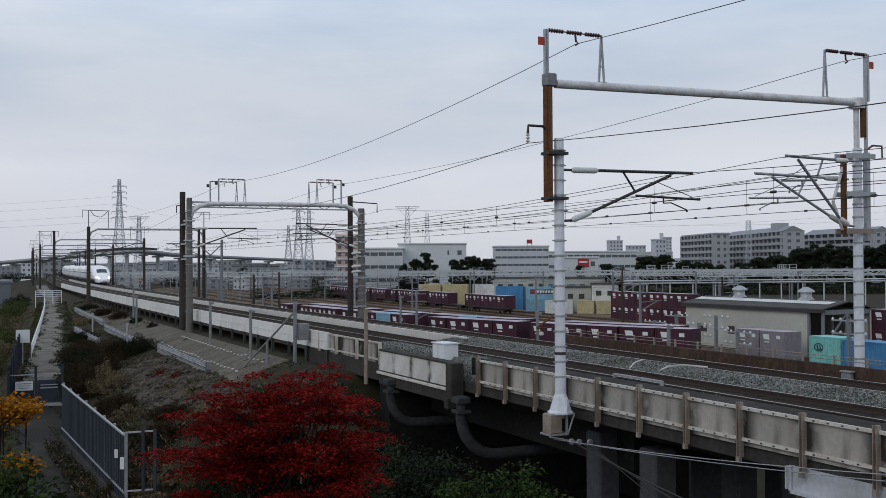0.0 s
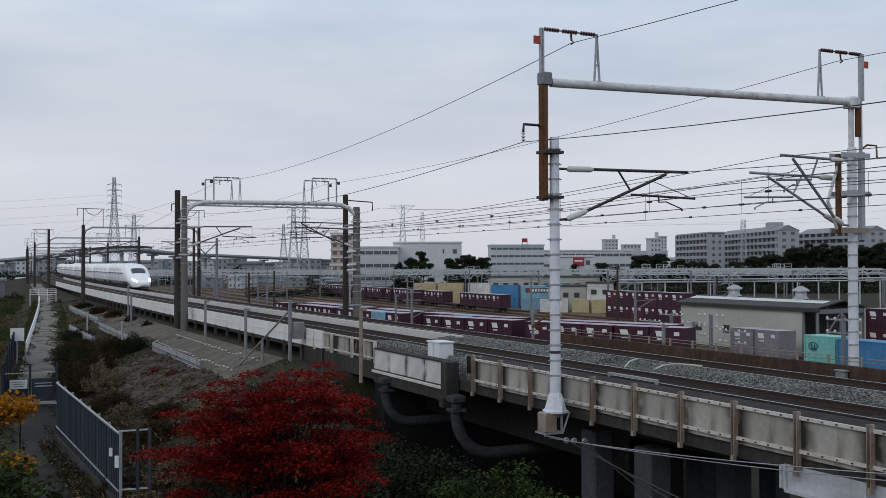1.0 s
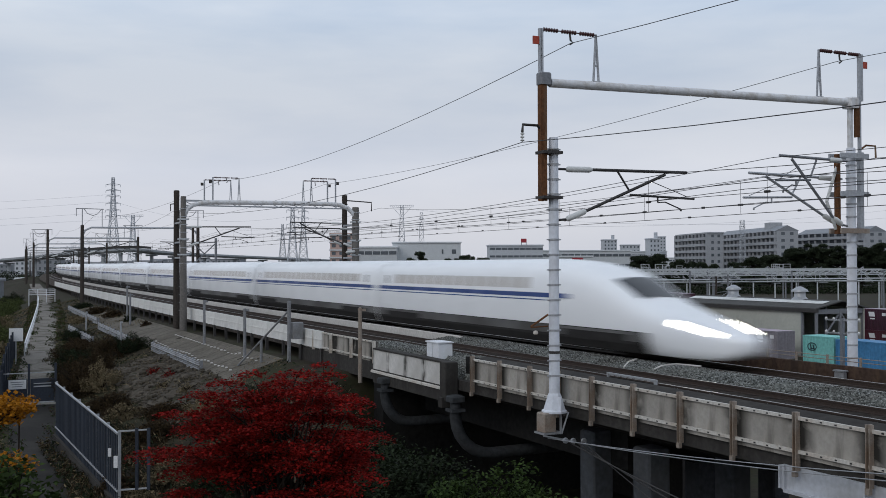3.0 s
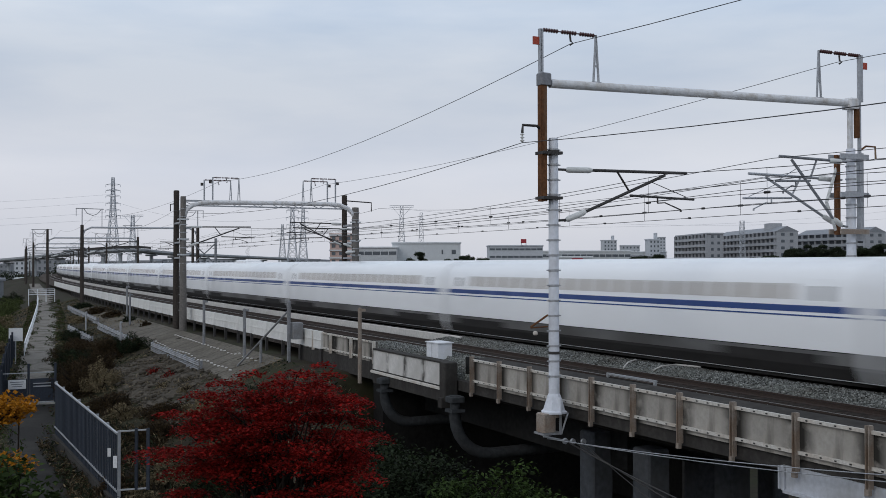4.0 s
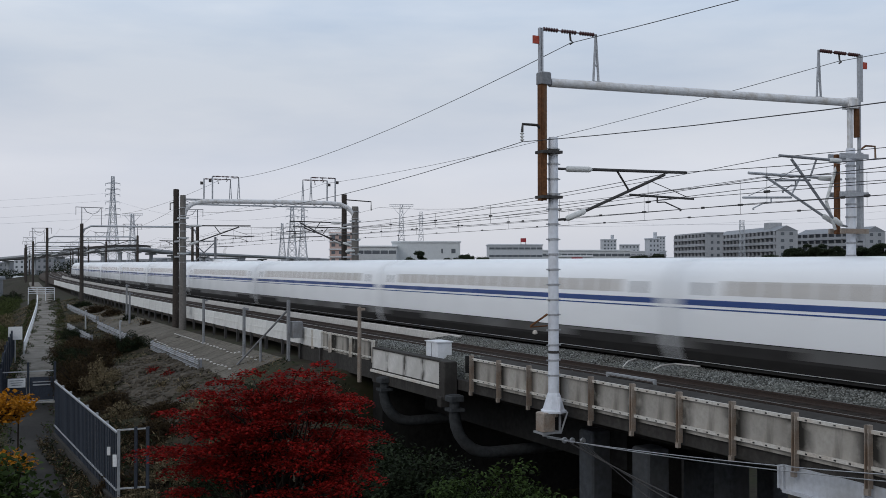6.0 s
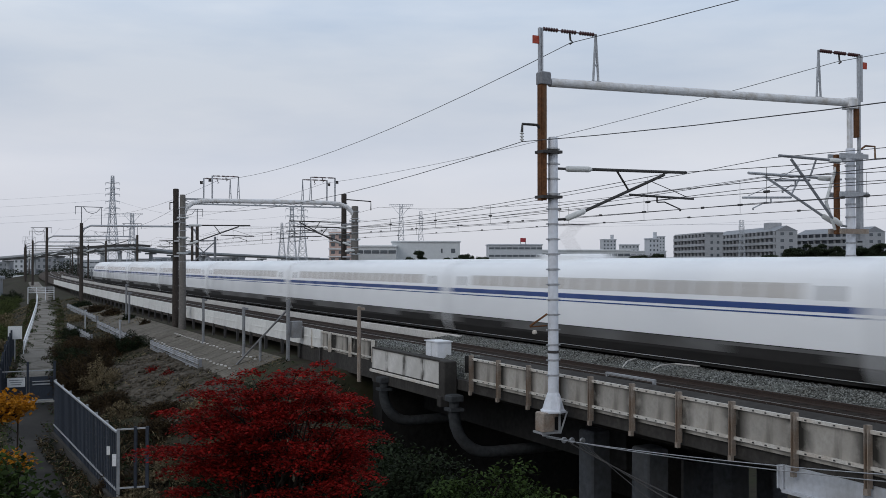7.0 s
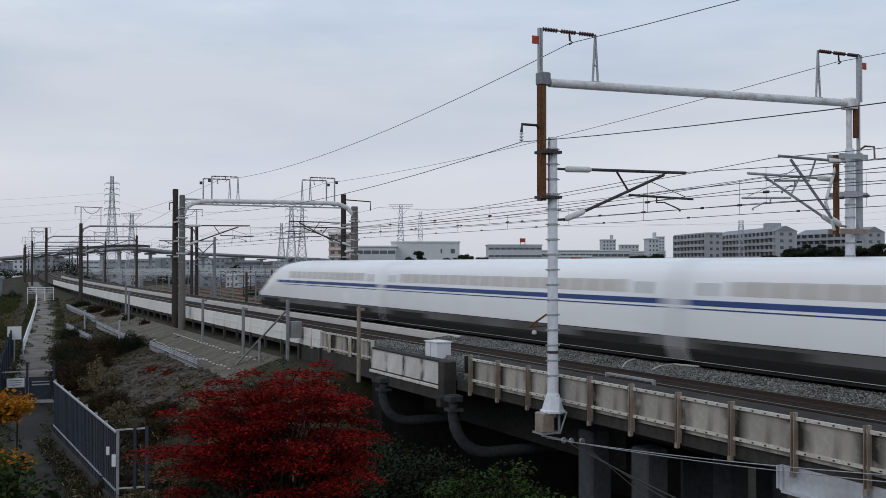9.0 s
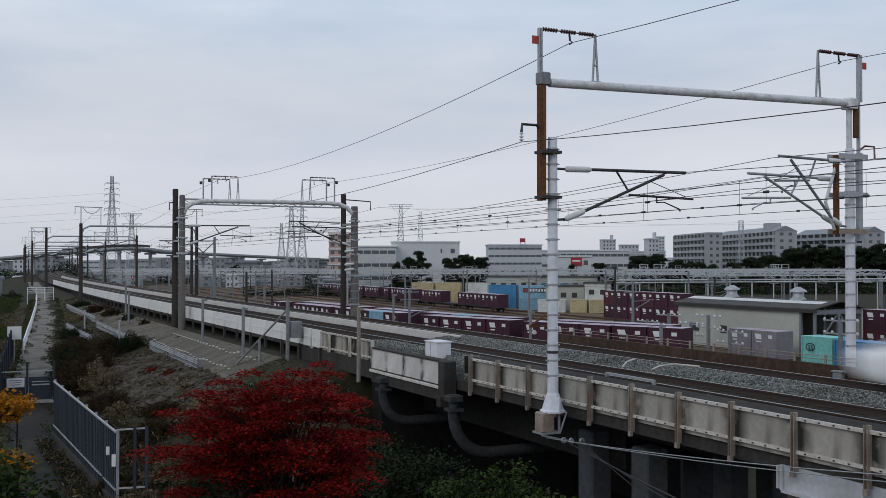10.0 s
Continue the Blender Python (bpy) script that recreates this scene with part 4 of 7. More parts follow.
def build_double_gantry(s):
    g = thing("catenary_gantry", "double catenary portal with white curved tube beam on dark masts", "catenary gantry", frame_at(s, 0, 0), group="catenary gantries")
    for x, base, low, r in ((-3.97, -1.9, 8.25, .2), (9.03, -6.7, 7.75, .26)):
        part("mast", Shape().lathe([(.26, base), (.2, 8.3), (.21, 8.35), (.21, 8.8), (.15, 8.83)], (x, 1.2, 0), 14), "pole_dark", g, "dark weathered mast", smooth=40)
        part("mast", Shape().lathe([(r + .07, base + .2), (r, low - .1), (r - .02, low)], (x, -1.2, 0), 14), "pole_grey", g, "grey concrete mast", smooth=40)
        pole_bands(g, x, -1.2, r + .02, 0.2, 7.6, .55)
        part("mast_foot", Shape().box((.9, 3.4, .4), (x, 0, base), chamfer=.05), "concrete", g)
        for z in (3.9, 5.0, 6.4):
            part("mast_tie", Shape().box((.34, 2.7, .12), (x, 0, z)), "galvanised", g)
            part("tie_clamp", Shape().box((.72, .5, .1), (x, -1.2, z + .22)), "gantry_paint", g)
    d = 9.03
    part("switch_frame", Shape().box((1.0, .1, .1), (d - .2, -1.45, 2.5)).box((.1, .1, 2.4), (d - .65, -1.45, 1.4)).box((1.0, .1, .1), (d - .2, -1.45, .3)), "galvanised", g)
    for z in (2.9, 3.3, 4.3):
        part("rod_insulator", Shape().lathe([(.04, 0), (.1, .06), (.1, .7), (.04, .76)], (d - .9, -1.5, z), 10, (1, 0, .1)), "insulator_white", g, smooth=50)
    tube = [(-3.9, -1.2, 6.85), (-3.75, -1.2, 7.3), (-3.3, -1.2, 7.65), (-2.6, -1.2, 7.83), (-1.5, -1.2, 7.88), (2.7, -1.2, 7.93), (7.0, -1.2, 7.95), (7.8, -1.2, 7.88), (8.4, -1.2, 7.65), (8.85, -1.2, 7.25), (9.0, -1.2, 6.85)]
    part("tube_beam", Shape().tube(tube, .17, 10), "white_worn", g, "white curved tube beam", smooth=50)
    part("plate_beam", Shape().box((12.9, .12, .14), (2.78, 1.2, 8.1)).box((12.9, .12, .1), (2.78, 1.2, 7.75)), "galvanised", g)
    lat = Shape()
    for i in range(16):
        a = -3.5 + i * .8
        lat.beam((a, 1.2, 7.75 if i % 2 else 8.1), (a + .8, 1.2, 8.1 if i % 2 else 7.75), .05, .05, (0, 1, 0))
    part("lattice", lat, "galvanised", g)
    for y in (-1.2, 1.2):
        frame_on_beam(g, -1.95 if y > 0 else -1.88, .02, 8.0, 9.68, False, y, "steel_dark")
        frame_on_beam(g, 7.62 if y > 0 else 7.42, 5.65 if y > 0 else 5.5, 8.0, 9.86, True, y, "steel_dark")
    cantilever(g, -3.8, .9, 6.1, 4.7, -1.2)
    cantilever(g, 9.0, 4.1, 6.1, 4.7, -1.2)
    cantilever(g, 9.0, 4.6, 6.6, 4.9, 1.2)
    part("wire_bracket", Shape().tube([(9.2, 1.2, 8.4), (11.3, 1.2, 8.3), (11.3, 1.2, 7.6)], .05), "steel_dark", g)
    part("wire_bracket", Shape().tube([(-3.8, 1.2, 7.9), (-4.4, 1.2, 7.8), (-4.4, 1.2, 7.3)], .05), "steel_dark", g)


build_double_gantry(49.8)


def build_simple_gantry(s, n0=-5.3, n1=7.9, tall=0.0):
    g = thing("catenary_gantry", "grey catenary portal over the curved tracks", "catenary gantry", frame_at(s, 0, 0), group="catenary gantries")
    for x, base, top in ((n0, -2.2, 8.0 + tall), (n1, -6.7, 8.0)):
        part("mast", Shape().lathe([(.25, base), (.19, top), (.12, top + .05)], (x, 0, 0), 12), "pole_dark", g, smooth=40)
    part("tube_beam", Shape().tube([(n0, 0, 6.7), (n0 + .3, 0, 7.4), (n0 + 1.0, 0, 7.75), (n1 - 1, 0, 7.8), (n1 - .3, 0, 7.4), (n1, 0, 6.7)], .11, 8), "galvanised", g, smooth=50)
    for x in (n0, n1):
        d, z = 1 if x < 0 else -1, 9.95
        if tall and x < 0:
            d, z = -1, 8.0 + tall
        part("feeder_frame", Shape().beam((x, 0, z - 1.9), (x, 0, z), .09, .09, (0, 1, 0)).beam((x - .7 * d, 0, z), (x + 2.4 * d, 0, z - .05), .08, .08).beam((x + 2.2 * d, 0, z), (x + 2.2 * d, 0, z - 2.2), .07, .07, (0, 1, 0)).beam((x - .65 * d, 0, z), (x - .65 * d, 0, z - .9), .06, .06, (0, 1, 0))
             .tube([(x + .2 * d, 0, z - .05), (x + .6 * d, 0, z - .6), (x + 1.2 * d, 0, z - .8), (x + 1.7 * d, 0, z - .6), (x + 2.1 * d, 0, z - .1)], .04), "steel_grey", g)
    cantilever(g, n0 + .2, .9, 6.1, 4.7)
    cantilever(g, n1 - .2, 3.4, 6.1, 4.7)


for s, n, tall in ((100.0, -5.4, 0), (150.0, -6.1, 1.1), (200.0, -6.4, 0), (250.0, -6.9, 0), (300.0, -7.0, 0), (350.0, -7.0, 0), (400.0, -7.0, 0)):
    build_simple_gantry(s, n, 7.9, tall)


def build_braced_mast():
    g = thing("braced_mast", "twin grey mast with cross bracing beside the line", "mast", frame_at(100.0, 8.4, 0))
    for x in (-1.3, 1.45):
        part("mast", Shape().lathe([(.2, -6.7), (.15, 8.0 if x < 0 else 6.6)], (x, -1, 0), 10), "pole_dark" if x < 0 else "steel_grey", g, smooth=40)
    part("bracing", Shape().beam((-1.3, -1, 3.4), (1.45, -1, 6.0), .12, .12).beam((-1.3, -1, 6.0), (1.45, -1, 3.4), .12, .12).beam((-1.3, -1, 6.1), (1.45, -1, 6.1), .1, .12).beam((-1.3, -1, 3.3), (1.45, -1, 3.3), .1, .12), "steel_grey", g)


build_braced_mast()


def sagged(a, b, sag, k=14):
    a, b = Vector(a), Vector(b)
    return [a.lerp(b, i / k) - Vector((0, 0, 4 * sag * (i / k) * (1 - i / k))) for i in range(k + 1)]


def build_wires():
    stops = [-50, 0, 49, 100, 150, 200, 250, 300, 350, 400]
    def run(name, label, n_of, z_of, sag, r, mat="wire"):
        pts = []
        for a, b in zip(stops, stops[1:]):
            pts += sagged(P(a, n_of(a), z_of(a)), P(b, n_of(b), z_of(b)), sag)[:-1]
        pts.append(P(stops[-1], n_of(stops[-1]), z_of(stops[-1])))
        return solo(name, Shape().tube(pts, r, 5), mat, label, "overhead wire", group="overhead wires", smooth=80)
    flat = lambda v: (lambda s: v)
    run("feeder_wire", "thin dark feeder wire sagging between gantry frames", lambda s: -3.2 if s <= 0 else (-1.3 if s < 60 else -4.2), lambda s: 9.62 if s <= 0 else (9.42 if s < 60 else 9.0), .78, .011)
    run("feeder_wire", "thin dark feeder wire sagging between gantry frames", lambda s: 7.1 if s <= 0 else 6.7, lambda s: 9.98 if s <= 0 else (9.45 if s < 60 else 9.0), .45, .011)
    run("ground_wire", "thin dark ground wire on mast brackets", lambda s: -4.78 if s <= 0 else -4.5, lambda s: 6.75 if s <= 0 else 7.25, .86, .011)
    run("ground_wire", "thin dark ground wire on mast brackets", lambda s: 8.85 if s <= 0 else 11.2, lambda s: 6.9 if s <= 0 else 7.75, .7, .011)
    for c in (0.25, TRACK_GAP - .1):
        run("messenger_wire", "dark messenger wire of the catenary", flat(c), flat(6.08), .55, .0105)
        run("auxiliary_wire", "dark auxiliary wire of the catenary", flat(c), flat(5.3), .1, .009)
        run("contact_wire", "dark copper contact wire of the catenary", flat(c), flat(4.98), .02, .0105)
        dr = Shape()
        bd = Shape()
        for s in stations(-24, 96, 5.0):
            f = (s % 49) / 49
            top = 6.08 - 4 * .55 * f * (1 - f)
            dr.rod(P(s, c, 4.98), P(s, c, top), .006, seg=4)
            bd.rod(P(s - .09, c, 5.28), P(s + .09, c, 5.28), .04, seg=6).rod(P(s + 2.45, c, 4.98), P(s + 2.55, c, 4.98), .035, seg=6)
        d = solo("dropper_row", dr, "wire", "thin droppers between catenary wires", "dropper", kind="stuff")
        solo("wire_clamp_row", bd, "steel_dark", "small dark clamps on the catenary wires", "clamp", kind="stuff")
    # overlap wires that rise to the far mast
    for n0, z0, n1, z1 in ((4.3, 6.72, 5.2, 6.9), (3.2, 5.7, 6.6, 6.4), (.6, 5.6, -2.4, 6.9)):
        solo("overlap_wire", Shape().tube(sagged(P(-50, n1, z1), P(0, n0, z0), .4)[:-1] + sagged(P(0, n0, z0), P(49, n0 - .2, 5.6), .3), .011, 5), "wire", "thin dark overlap wire of the catenary", "overhead wire", group="overhead wires")
    # cables at the foot of the near mast
    a = P(0, -4.0, -1.42)
    for i, (end, r) in enumerate((((9.3, 16.5, -.15), .012), ((9.3, 16.5, -.3), .012), ((6.6, 17.5, -1.75), .018), ((6.4, 17.2, -1.95), .018), ((5.7, 18.0, -2.25), .013))):
        solo("stay_cable", Shape().tube(sagged(a + Vector((.25 * i, 0, -.03 * i)), end, .12), r, 6), "galvanised" if i < 2 else "steel_dark", "tensioned cable running from the mast foot" if i < 2 else "black cable running from the mast foot", "cable", group="mast foot cables", smooth=80)


build_wires()


# ---- small line-side things ----
def build_cabinet():
    c = thing("trackside_cabinet", "white steel trackside equipment cabinet behind the parapet", "cabinet", frame_at(10.2, -2.4, -.12))
    part("body", Shape().box((.6, 1.0, .6), (0, 0, .3), chamfer=.02), "white_paint", c)
    part("lid", Shape().box((.68, 1.08, .04), (0, 0, .62)), "white_paint", c)
    part("door_seam", Shape().box((.01, .02, .54), (-.305, 0, .3)), "steel_grey", c)


build_cabinet()


def build_track_board(s, n):
    b = thing("track_sign_frame", "dark mesh panel in a pale frame beside the rails", "trackside panel", frame_at(s, n, -.25))
    part("panel", Shape().box((.03, 2.1, .42), (0, 0, .3)), "concrete_shade_black", b)
    for y in (-1.05, 1.05):
        part("post", Shape().box((.07, .07, .72), (0, y, .26)), "galvanised", b)
    part("top_bar", Shape().box((.06, 2.2, .05), (0, 0, .6)), "galvanised", b)


build_track_board(-1.6, -2.35)


def build_small_gear():
    for a in ([P(3.4, 1.05, .0), P(3.9, 1.6, .11), P(4.4, 2.3, .13)], [P(2.0, 1.2, .05), P(2.25, 1.7, .12), P(2.4, 2.4, .13), P(1.6, 2.75, .11)]):
        solo("cable_conduit", Shape().tube(a, .03, 6), "concrete_pale", "pale cable conduit lying across the ballast", "conduit", group="ballast conduits")
    b = thing("wall_unit", "small grey control unit on the far wall", "control box", frame_at(0, 7.15, -.42))
    part("case", Shape().box((.2, .4, .3), (0, 0, .15), chamfer=.04), "galvanised_dull", b)
    part("cap", Shape().box((.24, .46, .05), (0, 0, .32), chamfer=.02), "galvanised_dull", b)
    m = thing("mast_bracket", "small rusty bracket arm clamped to the white mast", "bracket", frame_at(0, -3.78, 0))
    part("arm", Shape().rod((-.2, 0, 2.0), (-.75, 0, 1.68), .03).rod((-.2, 0, 1.68), (-.75, 0, 1.66), .02), "rust", m)
    part("lamp", Shape().lathe([(.03, 0), (.07, .03), (.06, .1), (.02, .12)], (-.6, 0, 1.45), 10), "rail_white", m)


build_small_gear()


# Grey deepened so that the shade below the deck edge is in the colour.
M["duct_grey_shaded"] = surface("duct_grey_shaded", (0.05, 0.053, 0.056), rough=.8, grain=7, vary=.3, stain=(0.05, 0.05, 0.05), stain_scale=1.0, stain_amount=.7)


def build_pipe(s, drop, length):
    """A drain that leaves the deck edge, bends and runs back under the bridge."""
    pts = [(-3.6, 0, -1.0), (-3.6, 0, -1.7)]
    for i in range(1, 7):
        a = i / 6 * math.pi / 2
        pts.append((-3.6 + (1.0 + drop) * (1 - math.cos(a)), 0, -1.7 - (1.0 + drop) * math.sin(a)))
    pts += [(-2.6 + drop + length, 0, -2.66 - drop)]
    d = thing("drain_duct", "grey curved drain duct under the bridge edge", "drain duct", frame_at(s, 0, 0), group="bridge drain ducts")
    part("duct", Shape().tube(pts, .2, 12), "duct_grey_shaded", d, smooth=50)
    part("collar", Shape().box((.5, .5, .2), (-3.6, 0, -1.12), chamfer=.03).box((.5, .5, .1), (-3.6, 0, -1.5)), "duct_grey_shaded", d)


build_pipe(12.6, .1, 3.5)
build_pipe(6.5, .35, 4.0)


def build_white_girder():
    g = thing("girder_bridge", "white-painted steel girder below the bridge parapet", "girder", kind="structure")
    part("web", sweep([(-3.2, -1.3), (-3.05, -1.3), (-3.05, -.8), (-3.2, -.8)], -46, -8.1, 10), "girder_paint", g)
    part("flange", sweep([(-3.3, -1.36), (-2.9, -1.36), (-2.9, -1.3), (-3.3, -1.3)], -46, -8.1, 10), "girder_paint", g)
    for s in stations(-30, -8, 2.2):
        part("stiffener", Shape().box((.14, .04, .48), (-3.24, 0, -1.05)), "girder_paint", g).matrix_basis = frame_at(s)
    part("end_plate", Shape().box((.3, .08, .52), (-3.1, 0, -1.06)), "girder_paint", g).matrix_basis = frame_at(-8.05)


build_white_girder()


def build_line_poles():
    for s, n, base, top, mat, label in ((28.2, -5.0, -2.6, 1.1, "galvanised_dull", "slim galvanised lineside post"), (37.5, -5.0, -2.4, 1.25, "galvanised_dull", "slim galvanised lineside post"),
                                        (14.5, -3.9, -1.4, 1.63, "steel_post", "slim rusty lineside post"), (66, -5.2, -2.4, 1.6, "galvanised_dull", "slim galvanised lineside post"), (63, -5.4, -2.4, 1.0, "steel_grey", "slim galvanised lineside post"),
                                        (72, 8.6, -6.6, 1.2, "galvanised_dull", "slim galvanised lineside post"), (40, 8.6, -6.6, 1.3, "galvanised_dull", "slim galvanised lineside post"), (22.5, 9.0, -6.6, .9, "galvanised_dull", "slim galvanised lineside post"), (11.5, 9.0, -6.6, .75, "galvanised_dull", "slim galvanised lineside post")):
        p = thing("lineside_post", label, "post", frame_at(s, n, 0), group="lineside posts")
        part("post", Shape().lathe([(.09, base), (.08, top), (.02, top + .03)], (0, 0, 0), 8), mat, p, smooth=40)
        part("cap", Shape().box((.3, .12, .1), (.08, 0, top - .08)), mat, p)
    # larger square post with a box and a stay
    p = thing("lineside_post", "blue-grey steel post with a control box and diagonal stay", "post", frame_at(23.4, -4.1, 0))
    part("post", Shape().box((.16, .16, 3.5), (0, 0, -.1), chamfer=.03), "galvanised_dull", p)
    part("control_box", Shape().box((.5, .5, .8), (.4, 0, .2), chamfer=.03), "galvanised_dull", p)
    part("stay", Shape().rod((0, 0, 1.2), (-1.8, 3.4, -1.9), .05).rod((-.9, 1.7, -.35), (-.9, 1.7, -2.2), .07), "galvanised_dull", p)


build_line_poles()


# ---- the bank, path furniture and plants ----
M["leaf_red"] = leaf_surface("leaf_red", (0.19, 0.008, 0.006), .6, .3)
M["leaf_green"] = leaf_surface("leaf_green", (0.036, 0.058, 0.015), .6, .2)
M["leaf_dark"] = leaf_surface("leaf_dark", (0.018, 0.026, 0.012), .6, .15)
M["leaf_orange"] = leaf_surface("leaf_orange", (0.36, 0.145, 0.01), .4, .3)
M["leaf_brown"] = leaf_surface("leaf_brown", (0.046, 0.031, 0.016), .6, .2)
M["leaf_straw"] = leaf_surface("leaf_straw", (0.19, 0.15, 0.09), .5, .2)
M["leaf_bank"] = leaf_surface("leaf_bank", (0.075, 0.092, 0.032), .5, .25)
M["leaf_pine"] = leaf_surface("leaf_pine", (0.042, 0.054, 0.032), .5, .1)
M["bark"] = surface("bark", (0.022, 0.017, 0.014), rough=.95, grain=12, vary=.4, stretch=(1, 1, .2), bump=.6)
M["fence_steel"] = surface("fence_steel", (0.036, 0.042, 0.054), rough=.78, metal=0, grain=16, vary=.2, per_object=.15)
M["sign_white"] = surface("sign_white", (0.7, 0.7, 0.7), rough=.5, grain=20, vary=.1)


def ground_at(s, n):
    p = P(s, n)
    return float(ground_height(np.array([p.x]), np.array([p.y]))[0])


def leaf_mesh(name, pts, size, material, rng, flat=0.5, slim=0.5):
    """Many small folded leaves at the given points; flat near 1 lays them level."""
    k = len(pts)
    nrm = rng.normal(size=(k, 3))
    nrm[:, 2] = np.abs(nrm[:, 2]) + flat * 2.5
    nrm /= np.linalg.norm(nrm, axis=1, keepdims=True)
    a = np.cross(nrm, rng.normal(size=(k, 3)))
    a /= np.linalg.norm(a, axis=1, keepdims=True)
    b = np.cross(nrm, a)
    ln = size * rng.uniform(.6, 1.3, (k, 1))
    fold = nrm * ln * .12
    v = np.stack([pts - a * ln * .5, pts + b * ln * slim * .5 + fold, pts + a * ln * .5, pts - b * ln * slim * .5 + fold], 1).reshape(-1, 3)
    me = bpy.data.meshes.new(name)
    me.vertices.add(4 * k)
    me.vertices.foreach_set("co", v.astype(np.float32).ravel())
    me.loops.add(4 * k)
    me.loops.foreach_set("vertex_index", np.arange(4 * k, dtype=np.int32))
    me.polygons.add(k)
    me.polygons.foreach_set("loop_start", np.arange(0, 4 * k, 4, dtype=np.int32))
    me.materials.append(material)
    me.update(calc_edges=True)
    return me


def pad_points(rng, pads, per, thick):
    """Leaf places in flat, uneven pads (centre, radius)."""
    out = []
    for c, r in pads:
        m = int(per * r * r)
        ang, rad = rng.uniform(0, 2 * math.pi, m), r * np.sqrt(rng.uniform(0, 1, m)) * (0.75 + .4 * rng.uniform(0, 1, m))
        x, y = np.cos(ang) * rad, np.sin(ang) * rad
        z = rng.normal(0, thick, m) - (rad / r) ** 2 * .22 * r
        out.append(np.stack([x, y, z], 1) + np.array(c))
    return np.concatenate(out)


def branches(shape, base, tips, rng, r0):
    """Tapered limbs that leave the stem and fork to the tips."""
    base = Vector(base)
    for t in tips:
        t = Vector(t)
        mid = base.lerp(t, .5) + Vector(rng.uniform(-.25, .25, 3)) * (t - base).length * .35
        mid.z += .12 * (t - base).length
        shape.tube([base, base.lerp(mid, .5), mid, mid.lerp(t, .6), t], [r0, r0 * .8, r0 * .55, r0 * .35, r0 * .12], 6)


def build_tree(name, label, at, base_z, crown_z, radii, pads, per, leaf, mat, seed, pad_r=(.28, .6), thick=.06, flat=.7, slim=.7, stems=3, shell=.55, category="tree", stem_r=.13, fan=0.0):
    """A stem from the ground that forks into limbs, each ending in a pad of leaves."""
    rng = np.random.default_rng(seed)
    t = thing(name, label, category, Matrix.Translation((at[0], at[1], base_z)))
    cz = crown_z - base_z
    cen = []
    for i in range(pads):
        d = rng.normal(size=3)
        d /= np.linalg.norm(d)
        d[2] = d[2] * .9 + .12
        f = rng.uniform(shell, 1.0) * (0.85 + .3 * math.sin(3.1 * math.atan2(d[1], d[0]) + seed) * .5)
        if fan and d[2] < .1 and rng.uniform() < fan and math.hypot(d[0], d[1]) < .93:
            continue  # the open underside, where the limbs show
        cen.append((np.array([d[0] * radii[0] * f, d[1] * radii[1] * f, cz + d[2] * radii[2] * f]), rng.uniform(*pad_r)))
    part("crown", leaf_mesh("crown", pad_points(rng, cen, per, thick), leaf, M[mat], rng, flat, slim), None, t)
    wood = Shape()
    fork = max(.3, cz - radii[2] * 1.0)
    for k in range(stems):
        a = 2 * math.pi * k / stems + rng.uniform(0, 1)
        foot, top = Vector((.12 * math.cos(a), .12 * math.sin(a), -.2)), Vector((.35 * radii[0] * math.cos(a), .35 * radii[1] * math.sin(a), fork + .25 * radii[2]))
        wood.tube([foot, foot.lerp(top, .4) + Vector((0, .05, 0)), foot.lerp(top, .75), top], [stem_r, stem_r * .8, stem_r * .6, stem_r * .45], 8)
        mine = [c for j, (c, r) in enumerate(cen) if j % stems == k]
        branches(wood, top, mine[:30], rng, stem_r * .35)
    part("trunk", wood, "bark", t, smooth=60)
    return t


build_tree("maple_tree", "Japanese maple with dense deep-red autumn leaves", (-2.74, 17.5), -6.4, .08, (2.3, 1.85, 1.9), 200, 1650, .07, "leaf_red", 11, (.24, .56), .03, .8, .6, 4, .5, stem_r=.085, fan=.6)
build_tree("evergreen_shrub", "dark green broadleaf shrub below the bridge", (1.25, 21.0), -6.6, -2.35, (1.95, 1.7, 1.75), 140, 560, .125, "leaf_green", 5, (.25, .55), .1, .35, .5, 4, .6, "shrub")
build_tree("evergreen_shrub", "dark green broadleaf shrub below the bridge", (-.6, 22.6), -6.6, -2.3, (1.5, 1.5, 1.9), 100, 520, .12, "leaf_dark", 6, (.3, .6), .12, .35, .5, 4, .6, "shrub")
build_tree("evergreen_shrub", "dark green broadleaf shrub beneath the red maple", (-3.4, 21.6), -6.4, -2.9, (3.0, 1.4, 1.6), 120, 380, .12, "leaf_dark", 7, (.3, .6), .12, .35, .5, 4, .5, "shrub")
build_tree("evergreen_shrub", "dark green broadleaf shrub near the bridge drain", (-2.3, 27.0), -6.5, -2.1, (1.6, 1.2, 1.5), 80, 380, .13, "leaf_dark", 17, (.3, .6), .12, .35, .5, 4, .5, "shrub")
build_tree("evergreen_shrub", "dark green broadleaf shrub beneath the red maple", (-4.6, 20.2), -6.4, -2.5, (1.5, 1.2, 1.7), 90, 420, .11, "leaf_dark", 27, (.25, .5), .12, .35, .5, 4, .5, "shrub")
build_tree("garden_shrub", "leafy green shrub beside the path", (-6.45, 14.4), -6.4, -.35, (.85, .8, 1.2), 60, 480, .13, "leaf_green", 8, (.2, .4), .1, .3, .55, 3, .6, "shrub")
build_tree("autumn_shrub", "small tree with yellow-orange autumn leaves", (-7.6, 17.6), -6.4, .92, (.7, .6, .28), 30, 900, .085, "leaf_orange", 9, (.14, .28), .05, .4, .7, 3, .5, "tree", .03)
